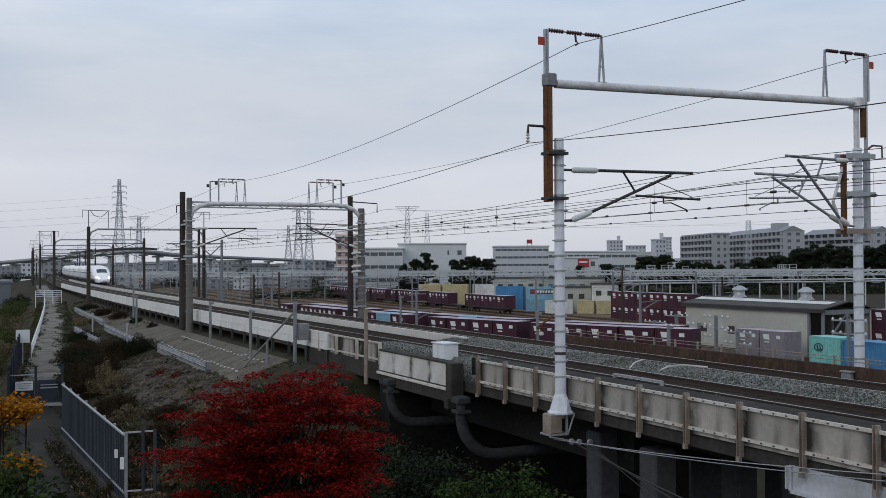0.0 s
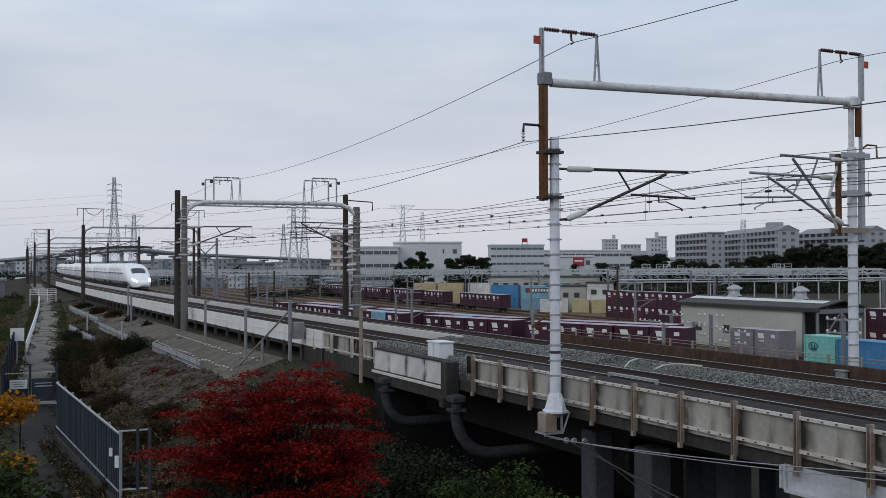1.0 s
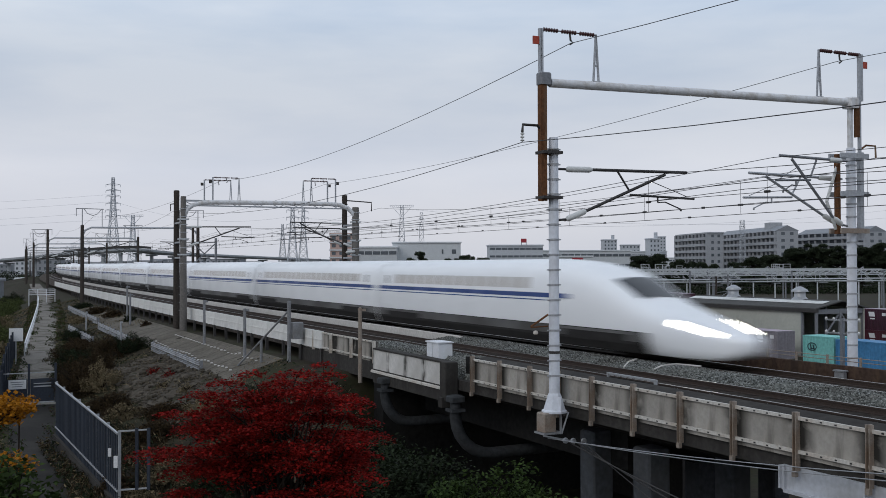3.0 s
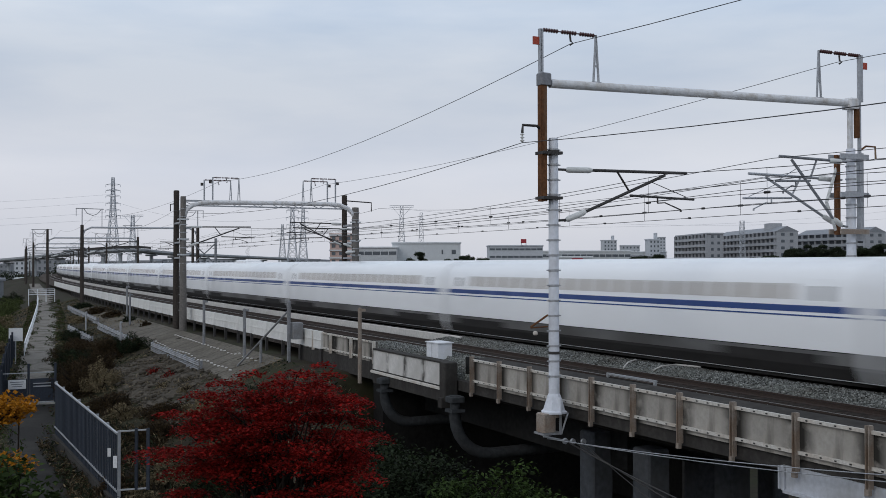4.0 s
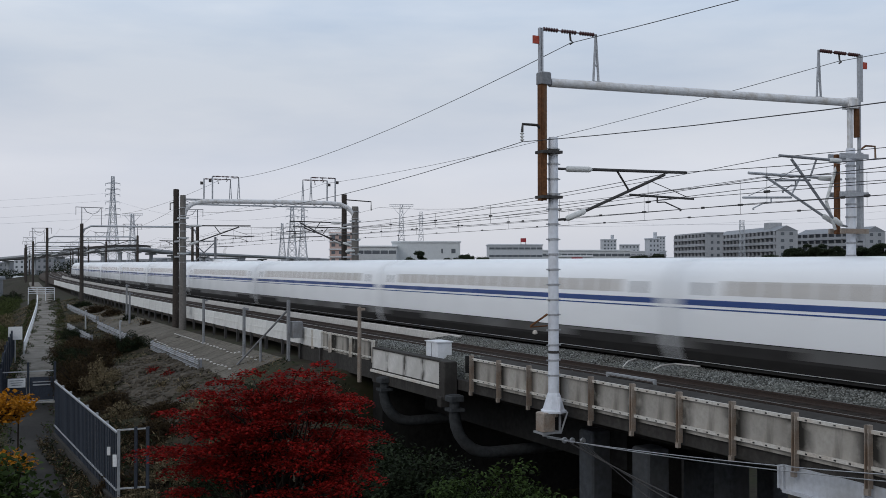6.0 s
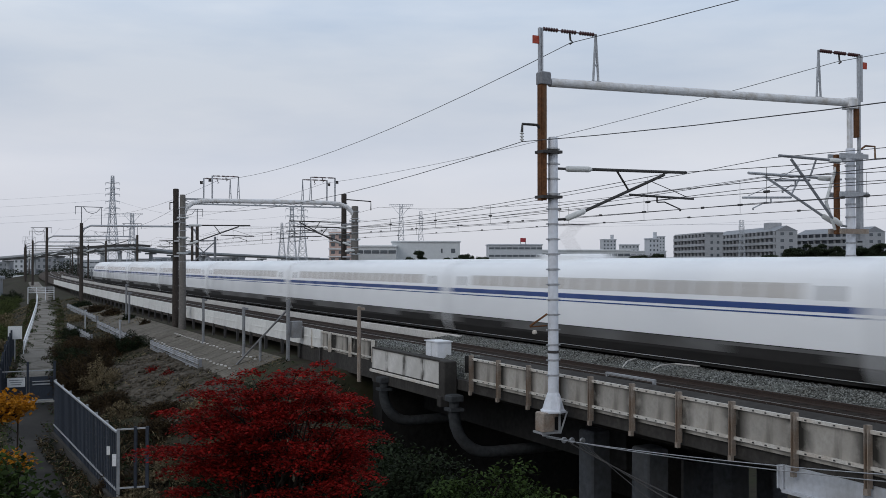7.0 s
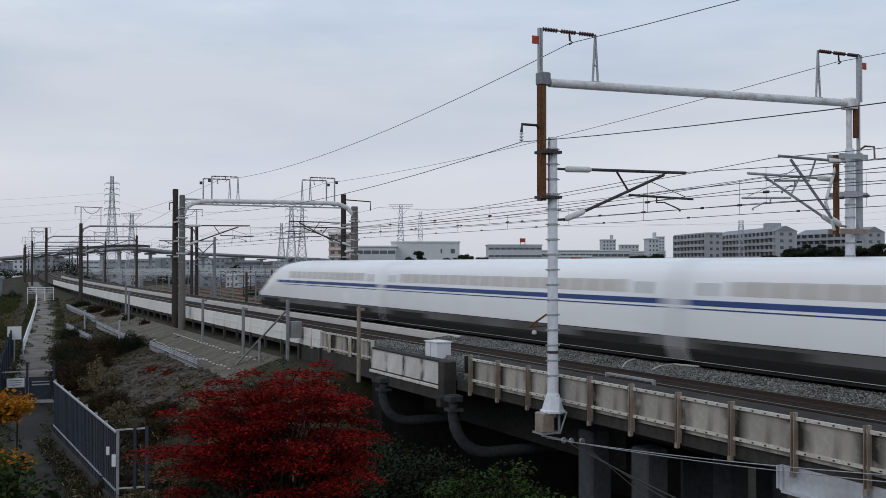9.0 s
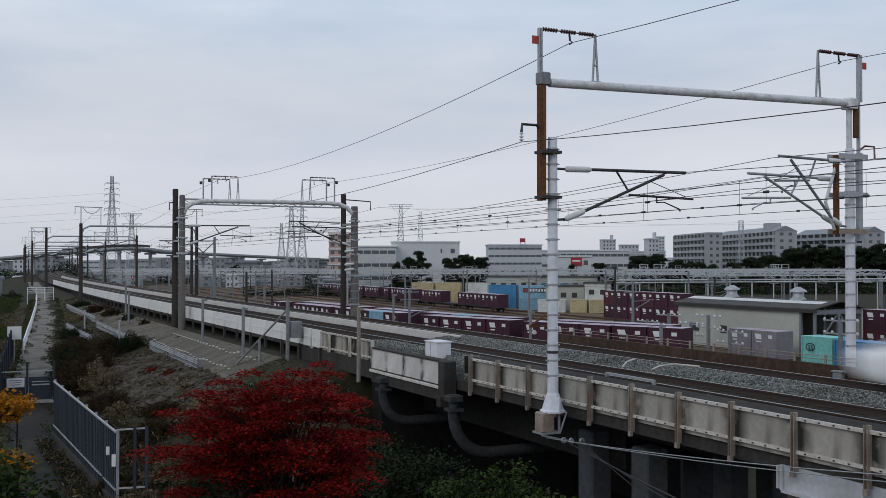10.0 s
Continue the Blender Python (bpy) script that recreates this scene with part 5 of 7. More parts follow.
build_tree("autumn_shrub", "small tree with yellow-orange autumn leaves", (-7.2, 16.6), -6.4, .18, (.6, .5, .18), 24, 800, .085, "leaf_orange", 10, (.12, .25), .05, .4, .7, 3, .5, "tree", .03)


for x, y, w in ((12.0, 50, 2.2), (15.5, 53, 2.4), (8.2, 47, 1.8), (11.0, 60, 2.6)):
    build_tree("evergreen_shrub", "green shrub beyond the bridge", (x, y), -6.65, -5.6, (w, w, 1.2), 60, 150, .2, "leaf_green", int(x * 10), (.4, .8), .2, .3, .5, 3, .4, "shrub", .05)


def build_brush(label, s, n, r, h, mat, seed, per=800, leaf=.14, category="shrub", name="bank_shrub"):
    """A low, thorny-looking shrub that stands on the bank."""
    rng = np.random.default_rng(seed)
    p = P(s, n)
    t = thing(name, label, category, Matrix.Translation((p.x, p.y, ground_at(s, n) - .05)), group="shrubs on the bank")
    m = int(per * r * r * 3)
    d = rng.normal(size=(m, 3))
    d /= np.linalg.norm(d, axis=1, keepdims=True)
    d[:, 2] = np.abs(d[:, 2])
    lump = .78 + .3 * np.sin(4 * d[:, 0] + seed) * np.sin(5 * d[:, 1] + 2 * seed) + .12 * np.sin(11 * d[:, 0] + 9 * d[:, 2])
    pts = d * (rng.uniform(.45, 1.0, (m, 1)) ** .5) * lump[:, None] * np.array([r, r, h])
    part("foliage", leaf_mesh("foliage", pts, leaf, M[mat], rng, .1, .35), None, t)
    st = Shape()
    for k in range(9):
        a = rng.uniform(0, 2 * math.pi)
        st.tube([(0, 0, 0), (.3 * r * math.cos(a), .3 * r * math.sin(a), .5 * h), (.75 * r * math.cos(a), .75 * r * math.sin(a), .85 * h)], [.03, .02, .008], 5)
    part("stem", st, "bark", t)


BRUSH = [(36, -12.4, 1.5, 1.8, "leaf_brown", 0), (38, -12.2, 1.9, 1.9, "leaf_brown", 0), (42, -10.6, 1.6, 1.4, "leaf_brown", 0), (46, -9.2, 2.0, 1.6, "leaf_brown", 0), (50, -10.9, 2.0, 1.5, "leaf_brown", 0),
         (44, -11.6, 2.0, 1.8, "leaf_dark", 0), (46, -8.0, 1.7, 1.2, "leaf_dark", 0), (35, -11.2, 1.4, 1.7, "leaf_straw", 1), (29, -11.6, 1.4, 1.1, "leaf_brown", 0), (26, -11.4, 1.0, .8, "leaf_straw", 1), (23, -10.0, 1.3, .8, "leaf_brown", 0),
         (56, -10.2, 1.3, .9, "leaf_brown", 0), (63, -9.6, 1.4, 1.0, "leaf_dark", 0), (58, -4.9, .6, .5, "leaf_brown", 0), (66, -5.0, .7, .6, "leaf_dark", 0), (74, -5.2, 1.2, .8, "leaf_brown", 0), (84, -5.4, 1.5, .9, "leaf_brown", 0), (96, -5.6, 1.4, .7, "leaf_dark", 0), (78, -8.0, 1.2, .7, "leaf_straw", 1),
         (20, -8.6, 1.3, .8, "leaf_straw", 1), (10, -12.4, 1.2, .9, "leaf_brown", 0), (12, -10.4, 1.3, 1.0, "leaf_dark", 0), (8, -10.6, 1.4, 1.2, "leaf_dark", 0), (13, -12.9, 1.1, .8, "leaf_straw", 1), (6, -12.2, 1.3, 1.1, "leaf_dark", 0), (10, -8.6, 1.4, 1.2, "leaf_dark", 0), (15, -13.2, 1.1, .7, "leaf_brown", 0), (25, -12.9, 1.2, .9, "leaf_brown", 0), (22, -12.4, 1.2, .8, "leaf_dark", 0), (19, -11.0, 1.4, 1.1, "leaf_brown", 0), (17, -7.2, 1.2, .9, "leaf_dark", 0), (16.5, -9.4, 1.3, 1.0, "leaf_brown", 0), (14, -11.5, 1.2, .7, "leaf_straw", 1),
         (30, -17.6, 1.3, 1.3, "leaf_dark", 0), (40, -17.8, 1.6, 1.6, "leaf_dark", 0), (52, -16.8, 1.6, 1.7, "leaf_green", 0), (62, -15.6, 1.7, 1.8, "leaf_brown", 0), (70, -15.4, 1.8, 2.0, "leaf_green", 0), (80, -15.0, 2.1, 2.3, "leaf_green", 0), (90, -14.6, 2.2, 2.3, "leaf_brown", 0),
         (100, -14.2, 2.3, 2.2, "leaf_green", 0), (112, -13.6, 2.4, 2.3, "leaf_dark", 0), (125, -12.6, 2.5, 2.0, "leaf_green", 0), (140, -11.6, 2.5, 1.8, "leaf_dark", 0), (156, -11.0, 2.5, 1.8, "leaf_dark", 0), (96, -17.5, 2.6, 2.6, "leaf_dark", 0), (118, -17.5, 2.8, 2.6, "leaf_brown", 0)]
for i, (s, n, r, h, m, dry) in enumerate(BRUSH):
    if n < -11 and s > 50:
        m = "leaf_bank" if m != "leaf_brown" else "leaf_straw"
    build_brush({"leaf_brown": "brown withered shrub on the railway bank", "leaf_dark": "dark green shrub on the railway bank", "leaf_straw": "dry straw-coloured grass clump on the bank", "leaf_green": "green shrub beside the service path", "leaf_bank": "pale green overgrown shrub beside the service path"}[m], s, n, r, h, m, 30 + i, 850 if s < 70 else 300, .13 if s < 70 else .2)


def build_bare_slope():
    """Trodden pale soil with a rough, gullied surface where nothing grows."""
    rng = np.random.default_rng(41)
    ss_, nn = np.linspace(19, 41, 56), np.linspace(-10.6, -6.9, 16)
    verts, faces = [], []
    for i, s in enumerate(ss_):
        for j, n in enumerate(nn):
            edge = i in (0, 55) or j in (0, 15)
            lift = -.2 if edge else .05 + .10 * math.sin(2.1 * s + 1.3 * n) * math.sin(1.7 * n - .8 * s) + rng.uniform(-.05, .05)
            verts.append(P(s + rng.uniform(-.15, .15), n + rng.uniform(-.1, .1), ground_at(s, n) + lift))
    for i in range(55):
        for j in range(15):
            faces.append((i * 16 + j, i * 16 + j + 1, (i + 1) * 16 + j + 1, (i + 1) * 16 + j))
    solo("bare_slope", Shape().add(verts, [f[::-1] for f in faces]), "pale_soil", "pale bare trodden soil on the railway bank", "soil", kind="structure", smooth=70)
    k = 900
    s, n = rng.uniform(19, 41, k), rng.uniform(-10.6, -6.9, k)
    st = Shape()
    for a, b in zip(s, n):
        r = rng.uniform(.04, .13)
        st.box((r * 2, r * 1.5, r), P(a, b, ground_at(a, b) + .09), Matrix.Rotation(rng.uniform(0, 3), 4, "Z") @ Matrix.Rotation(rng.uniform(-.5, .5), 4, "X"), chamfer=r * .3)
    solo("slope_stones", st, "pale_soil", "loose pale stones on the bare bank", "stones", kind="stuff")


M["pale_soil"] = surface("pale_soil", (0.078, 0.066, 0.052), rough=.97, grain=3.5, vary=.45, stain=(0.05, 0.043, 0.033), stain_scale=.8, stain_amount=.8, bump=.6)
build_bare_slope()
for i, (s, n, r, h, m) in enumerate(((34, -8.6, .5, .55, "leaf_red"), (31.5, -8.2, .55, .5, "leaf_red"), (29, -9.0, .5, .5, "leaf_straw"), (26, -8.4, .6, .5, "leaf_straw"))):
    build_brush("small red autumn shrub on the bank" if m == "leaf_red" else "dry straw-coloured grass clump on the bank", s, n, r, h, m, 130 + i, 500, .11)


def build_grass():
    """Dry blades and weeds over the bank."""
    rng = np.random.default_rng(2)
    k = 60000
    s = rng.uniform(6, 120, k) ** 1.0
    n = rng.uniform(-20, -4.4, k)
    pn = np.interp(s, PATH_S, PATH_N)
    dens = np.sin(s * .9 + n) * np.sin(n * 1.1 - .4 * s) + rng.uniform(-.8, 1.2, k)
    keep = (abs(n - pn) > 1.1) & (dens > .1) & ~((s > 27) & (s < 60) & (n > -7))
    s, n = s[keep], n[keep]
    a = HEAD - np.maximum(0, s - BEND) / RADIUS
    x = np.where(s <= BEND, X0 - SH * s, CX - RADIUS * np.cos(a)) + n * np.cos(a)
    y = np.where(s <= BEND, Y0 + CH * s, CY - RADIUS * np.sin(a)) + n * np.sin(a)
    pts = np.stack([x, y, ground_height(x, y) + .07], 1)
    me = leaf_mesh("dry_grass", pts, .24, M["leaf_straw"], rng, 0.0, .1)
    ob = new("dry_grass", me)
    tagged(ob, "thin dry grass and weeds on the bank", "grass", kind="stuff")
    me2 = leaf_mesh("green_weeds", pts[::2] + np.array([.2, .1, 0]), .26, M["leaf_dark"], rng, 0.1, .3)
    tagged(new("green_weeds", me2), "low dark green weeds on the bank", "weeds", kind="stuff")


build_grass()


def build_path_weeds():
    """Weeds and fallen-leaf litter that creep over both edges of the path."""
    rng = np.random.default_rng(23)
    k = 26000
    s = rng.uniform(16, 130, k)
    pn = np.interp(s, PATH_S, PATH_N)
    off = rng.uniform(.35, 1.9, k) * np.where(rng.uniform(size=k) < .5, -1, 1)
    n = pn + off
    patch = np.sin(s * .8 + off) * np.sin(s * .31 + 3 * off) + rng.uniform(-.9, .9, k)
    keep = (patch + (np.abs(off) - 1.0) * 1.2 > .25) & (abs(s - 36) > .6)
    s, n = s[keep], n[keep]
    a = HEAD - np.maximum(0, s - BEND) / RADIUS
    x = np.where(s <= BEND, X0 - SH * s, CX - RADIUS * np.cos(a)) + n * np.cos(a)
    y = np.where(s <= BEND, Y0 + CH * s, CY - RADIUS * np.sin(a)) + n * np.sin(a)
    pts = np.stack([x, y, ground_height(x, y) + .09], 1)
    for i, (name, mat, label, slim) in enumerate((("path_weeds", "leaf_green", "low green weeds along the path edges", .25), ("path_litter", "leaf_brown", "brown withered weeds along the path edges", .2))):
        tagged(new(name, leaf_mesh(name, pts[i::2], .2, M[mat], rng, 0.0, slim)), label, "weeds", kind="stuff")


build_path_weeds()


M["beam_steel"] = surface("beam_steel", (0.34, 0.345, 0.355), rough=.55, metal=.4, grain=9, vary=.25, stain=(0.13, 0.115, 0.10), stain_scale=1.4, stain_amount=.8)


def build_guard_beams():
    for a, b, n in ((29.4, 43.2, -7.1), (49.0, 66.2, -7.55), (71.5, 99, -7.0), (56, 73, -9.3)):
        g = thing("slope_barrier", "weathered grey steel beam barrier on posts across the bank", "barrier", group="barriers on the bank")
        # The lower beam's darker coat puts the lit top, dark underside into colour.
        for dz, coat in ((.14, "galvanised_dull"), (.46, "beam_steel")):
            part("beam", Shape().loft([[P(s, n + x, ground_at(a, n) + (ground_at(b, n) - ground_at(a, n)) * (s - a) / (b - a) + dz + z) for x, z in ((-.05, -.11), (-.01, -.05), (-.05, 0), (-.01, .05), (-.05, .11), (.03, .11), (.03, -.11))] for s in stations(a, b, 3)]), coat, g)
        for s in stations(a, b, 2.1):
            part("post", Shape().box((.12, .12, 1.0), (.12, 0, .2)), "steel_grey", g).matrix_basis = frame_at(s, n, ground_at(a, n) + (ground_at(b, n) - ground_at(a, n)) * (s - a) / (b - a) - .1)
    # paved part of the slope with rows of anchor heads
    sl = thing("slope_paving", "weathered concrete paving on the bank below the line", "slope paving", kind="structure")
    for s0, s1 in zip(stations(24, 100.8, 2.4), stations(24, 100.8, 2.4)[1:]):
        sh = Shape()
        sh.loft([[P(s, n, ground_at(s, n) + d) for n, d in ((-6.9, -.1), (-6.9, .05), (-5.6, .06), (-4.2, .06), (-4.2, -.1))] for s in (s0 + .05, s1 - .05)])
        part("slab", sh, "slope_concrete", sl)
    an = Shape().box((.13, .11, .06), chamfer=.02).mesh("anchor", M["concrete_pale"])
    for n in (-5.0, -6.3):
        for s in stations(26, 46, .8):
            part("anchor", an, None, sl).matrix_basis = frame_at(s, n, ground_at(s, n) + .1)


build_guard_beams()


def build_fence():
    f = thing("steel_fence", "blue-grey slatted steel fence on a low concrete kerb", "fence")
    a, b = Vector((-11.45, 35.7, 0)), Vector((-18.1, 47.4, 0))
    za, zb = -4.62, -4.2
    H = 2.15
    d = (b - a).normalized()
    rot = Matrix.Rotation(math.atan2(d.y, d.x), 4, "Z")
    k = 46
    slat = Shape().box((.12, .03, H + .16), (0, 0, H / 2 - .14)).mesh("slat", M["fence_steel"])
    for i in range(k):
        t = (i + .5) / k
        o = part("slat", slat, None, f)
        o.matrix_basis = Matrix.Translation(a.lerp(b, t) + Vector((0, 0, za + (zb - za) * t))) @ rot
    for i in range(8):
        t = i / 7
        part("post", Shape().box((.09, .09, H + .3), (0, -.06, H / 2 - .1)), "galvanised", f).matrix_basis = Matrix.Translation(a.lerp(b, t) + Vector((0, 0, za + (zb - za) * t))) @ rot
    for z in (.1, H - .03):
        part("rail", Shape().beam(a + Vector((0, 0, za + z)), b + Vector((0, 0, zb + z)), .07, .06), "galvanised", f)
    part("kerb", Shape().loft([[p + Vector((0, 0, z + dz)) + Vector((d.y, -d.x, 0)) * w for w, dz in ((-.12, -1.6), (.2, -1.6), (.2, -.24), (-.12, -.24))] for p, z in ((a, za), (b, zb))]), "concrete_dark", f, "dark concrete kerb")
    e = a + Vector((1.05, .1, 0))
    for q in (a.lerp(e, .62), e):
        part("post", Shape().box((.1, .1, H), (0, 0, H / 2)), "fence_steel", f).matrix_basis = Matrix.Translation(q + Vector((0, 0, za + .15)))
    for z in (.15, H + .05):
        part("rail", Shape().beam(a + Vector((0, 0, za + z)), e + Vector((0, 0, za + z + .05)), .05, .05), "galvanised", f)
    part("notice", Shape().box((.14, .02, .42), (.1, 0, 0)), "sign_white", f, "white notice plate").matrix_basis = Matrix.Translation(a + Vector((-.15, -.08, za + 1.15)))
    part("lock_plate", Shape().box((.12, .02, .3), (0, 0, 0)), "sign_white", f).matrix_basis = Matrix.Translation(a.lerp(b, .06) + Vector((-.1, -.05, za + 1.35)))


build_fence()


def build_fence_weeds():
    """Tall dry weeds that lean on both sides of the fence's kerb."""
    rng = np.random.default_rng(61)
    k = 9000
    f = rng.uniform(-.35, 1.0, k)
    w = rng.uniform(-.9, 2.6, k)
    x = -11.45 - 6.65 * f + .87 * w
    y = 35.7 + 11.7 * f + .49 * w
    keep = (np.abs(w - .04) > .16) & (np.sin(x * 2.3) * np.sin(y * 1.7) + rng.uniform(-.9, .9, k) > -.35)
    x, y, w = x[keep], y[keep], w[keep]
    pts = np.stack([x, y, ground_height(x, y) + rng.uniform(.02, .42, len(x)) * np.where(w < 0, 1.0, 1.4)], 1)
    for i, (name, mat, label) in enumerate((("fence_weeds", "leaf_brown", "brown withered weeds along the fence"), ("fence_grass", "leaf_dark", "dark green weeds along the fence"), ("dry_blades", "leaf_straw", "dry straw blades along the fence"))):
        sel = slice(i, None, 4) if i == 2 else slice(i, None, 2)
        tagged(new(name, leaf_mesh(name, pts[sel], .3, M[mat], rng, 0.0, .16)), label, "weeds", kind="stuff")


build_fence_weeds()


def build_gate():
    s, n0, n1, z = 36.0, -16.3, -13.55, -4.25
    g = thing("path_gate", "closed steel double gate with sheet panels across the path", "gate", frame_at(s, 0, z))
    for x in (n0, (n0 + n1) / 2, n1):
        part("post", Shape().box((.12, .12, 2.3), (x, 0, 1.1)), "fence_steel", g)
    for i, (a, b) in enumerate(((n0, (n0 + n1) / 2), ((n0 + n1) / 2, n1))):
        leaf = part("gate_leaf", Shape().box((b - a - .16, .04, 1.25), ((a + b) / 2, 0, .8)), "fence_steel", g)
        part("gate_frame", Shape().beam((a + .06, 0, 1.75), (b - .06, 0, 1.75), .05, .05).beam((a + .06, 0, .12), (b - .06, 0, .12), .05, .05), "galvanised", leaf)
        if i == 0:
            part("sign", Shape().box((.9, .02, .5), ((a + b) / 2 + .1, -.05, 1.15)), "sign_white", leaf, "white notice board with unreadable lines")
            for j in range(3):
                part("text_bar", Shape().box((.7 - .1 * j, .01, .035), ((a + b) / 2 + .1, -.066, 1.28 - .12 * j)), "steel_grey", leaf)
        else:
            part("latch", Shape().box((.9, .03, .07), ((a + b) / 2, -.05, 1.0)).box((.9, .03, .05), ((a + b) / 2, -.05, 1.16)), "galvanised", leaf)
    part("kerb", Shape().box((3.0, .3, .14), ((n0 + n1) / 2, -.2, .02)), "concrete", g)
    f = thing("side_fence", "blue-grey steel fence beside the service path", "fence")
    pts = [(34, -16.4), (42, -15.9), (50, -15.1), (58, -14.4)]
    for (s0, m0), (s1, m1) in zip(pts, pts[1:]):
        for t in (0, .25, .5, .75):
            ss_, nn = s0 + (s1 - s0) * t, m0 + (m1 - m0) * t
            part("post", Shape().box((.12, .12, 2.4), (0, 0, 1.1)), "fence_steel", f).matrix_basis = frame_at(ss_, nn, ground_at(ss_, nn))
        for h in (.4, 1.2, 2.1):
            part("rail", Shape().beam(P(s0, m0, ground_at(s0, m0) + h), P(s1, m1, ground_at(s1, m1) + h), .04, .08), "fence_steel", f)
        part("sheet", Shape().beam(P(s0, m0, ground_at(s0, m0) + 1.2), P(s1, m1, ground_at(s1, m1) + 1.2), .02, 1.7), "fence_steel", f)
    sg = thing("warning_board", "small white board on the path fence", "sign", frame_at(52, -14.7, -1.4))
    part("board", Shape().box((.9, .03, .9)), "sign_white", sg)
    part("post", Shape().box((.08, .08, 2.6), (0, .06, -1.0)), "galvanised", sg)


build_gate()


def build_white_railing():
    r = thing("path_railing", "white tubular handrail along the service path", "railing")
    pts = [(56, -13.9), (66, -13.0), (76, -12.1), (88, -11.1), (100, -10.2), (114, -9.3), (122, -8.9)]
    for h in (.5, .95):
        part("rail", Shape().tube([P(s, n, ground_at(s, n) + h) for s, n in pts], .05 if h > .8 else .035, 6), "white_paint", r)
    for (s0, n0), (s1, n1) in zip(pts, pts[1:]):
        for t in (0, .25, .5, .75):
            s, n = s0 + (s1 - s0) * t, n0 + (n1 - n0) * t
            part("post", Shape().lathe([(.04, -.1), (.04, .95)], P(s, n, ground_at(s, n)), 6), "white_paint", r)
    q = thing("path_railing", "white four-bar railing across the head of the path", "railing", frame_at(124, -.75, ground_at(124, -7.5) + .8))
    for h in (.3, .55, .8, 1.05):
        part("rail", Shape().rod((-9.2, 0, h), (-5.9, 0, h), .045, seg=6), "white_paint", q)
    for x in (-9.2, -8.1, -7.0, -5.9):
        part("post", Shape().rod((x, 0, -1.6), (x, 0, 1.05), .05, seg=6), "white_paint", q)
    for s, n, h in ((46, -8.6, 2.1), (69, -8.2, 1.6)):
        p = thing("lineside_post", "slim galvanised post standing on the bank", "post", frame_at(s, n, ground_at(s, n)), group="lineside posts")
        part("post", Shape().lathe([(.07, -.2), (.06, h), (.02, h + .03)], (0, 0, 0), 8), "galvanised", p)
        part("lamp_head", Shape().box((.14, .12, .1), (.04, 0, h)), "galvanised", p)


build_white_railing()


# ---- the freight yard ----
def paint(name, c, **k):
    M[name] = surface(name, c, **{**dict(rough=.6, grain=4, vary=.15, stain=[x * .55 for x in c], stain_scale=.8, stain_amount=.5, per_object=.12), **k})


paint("maroon", (0.055, 0.014, 0.028))
paint("maroon_old", (0.085, 0.02, 0.03))
paint("container_blue", (0.06, 0.22, 0.42))
paint("container_sky", (0.22, 0.40, 0.52))
paint("container_teal", (0.22, 0.56, 0.52), stain_amount=.2)
paint("container_yellow", (0.50, 0.42, 0.24))
paint("container_white", (0.62, 0.62, 0.60))
paint("container_grey", (0.24, 0.22, 0.24))
paint("container_top", (0.44, 0.37, 0.43))
paint("shed_wall", (0.42, 0.42, 0.37), stain_amount=.25, vary=.05, bump=.03)
paint("shed_roof", (0.085, 0.083, 0.08), rough=.85)
paint("roof_light", (0.66, 0.66, 0.64))
paint("wagon_dark", (0.045, 0.035, 0.035))
M["logo_white"] = surface("logo_white", (0.72, 0.72, 0.72), rough=.6, grain=20, vary=.1, bump=0)
M["logo_dark"] = surface("logo_dark", (0.03, 0.06, 0.07), rough=.6, grain=20, vary=.1, bump=0)
M["logo_red"] = surface("logo_red", (0.36, 0.035, 0.045), rough=.6, grain=20, vary=.1, bump=0)


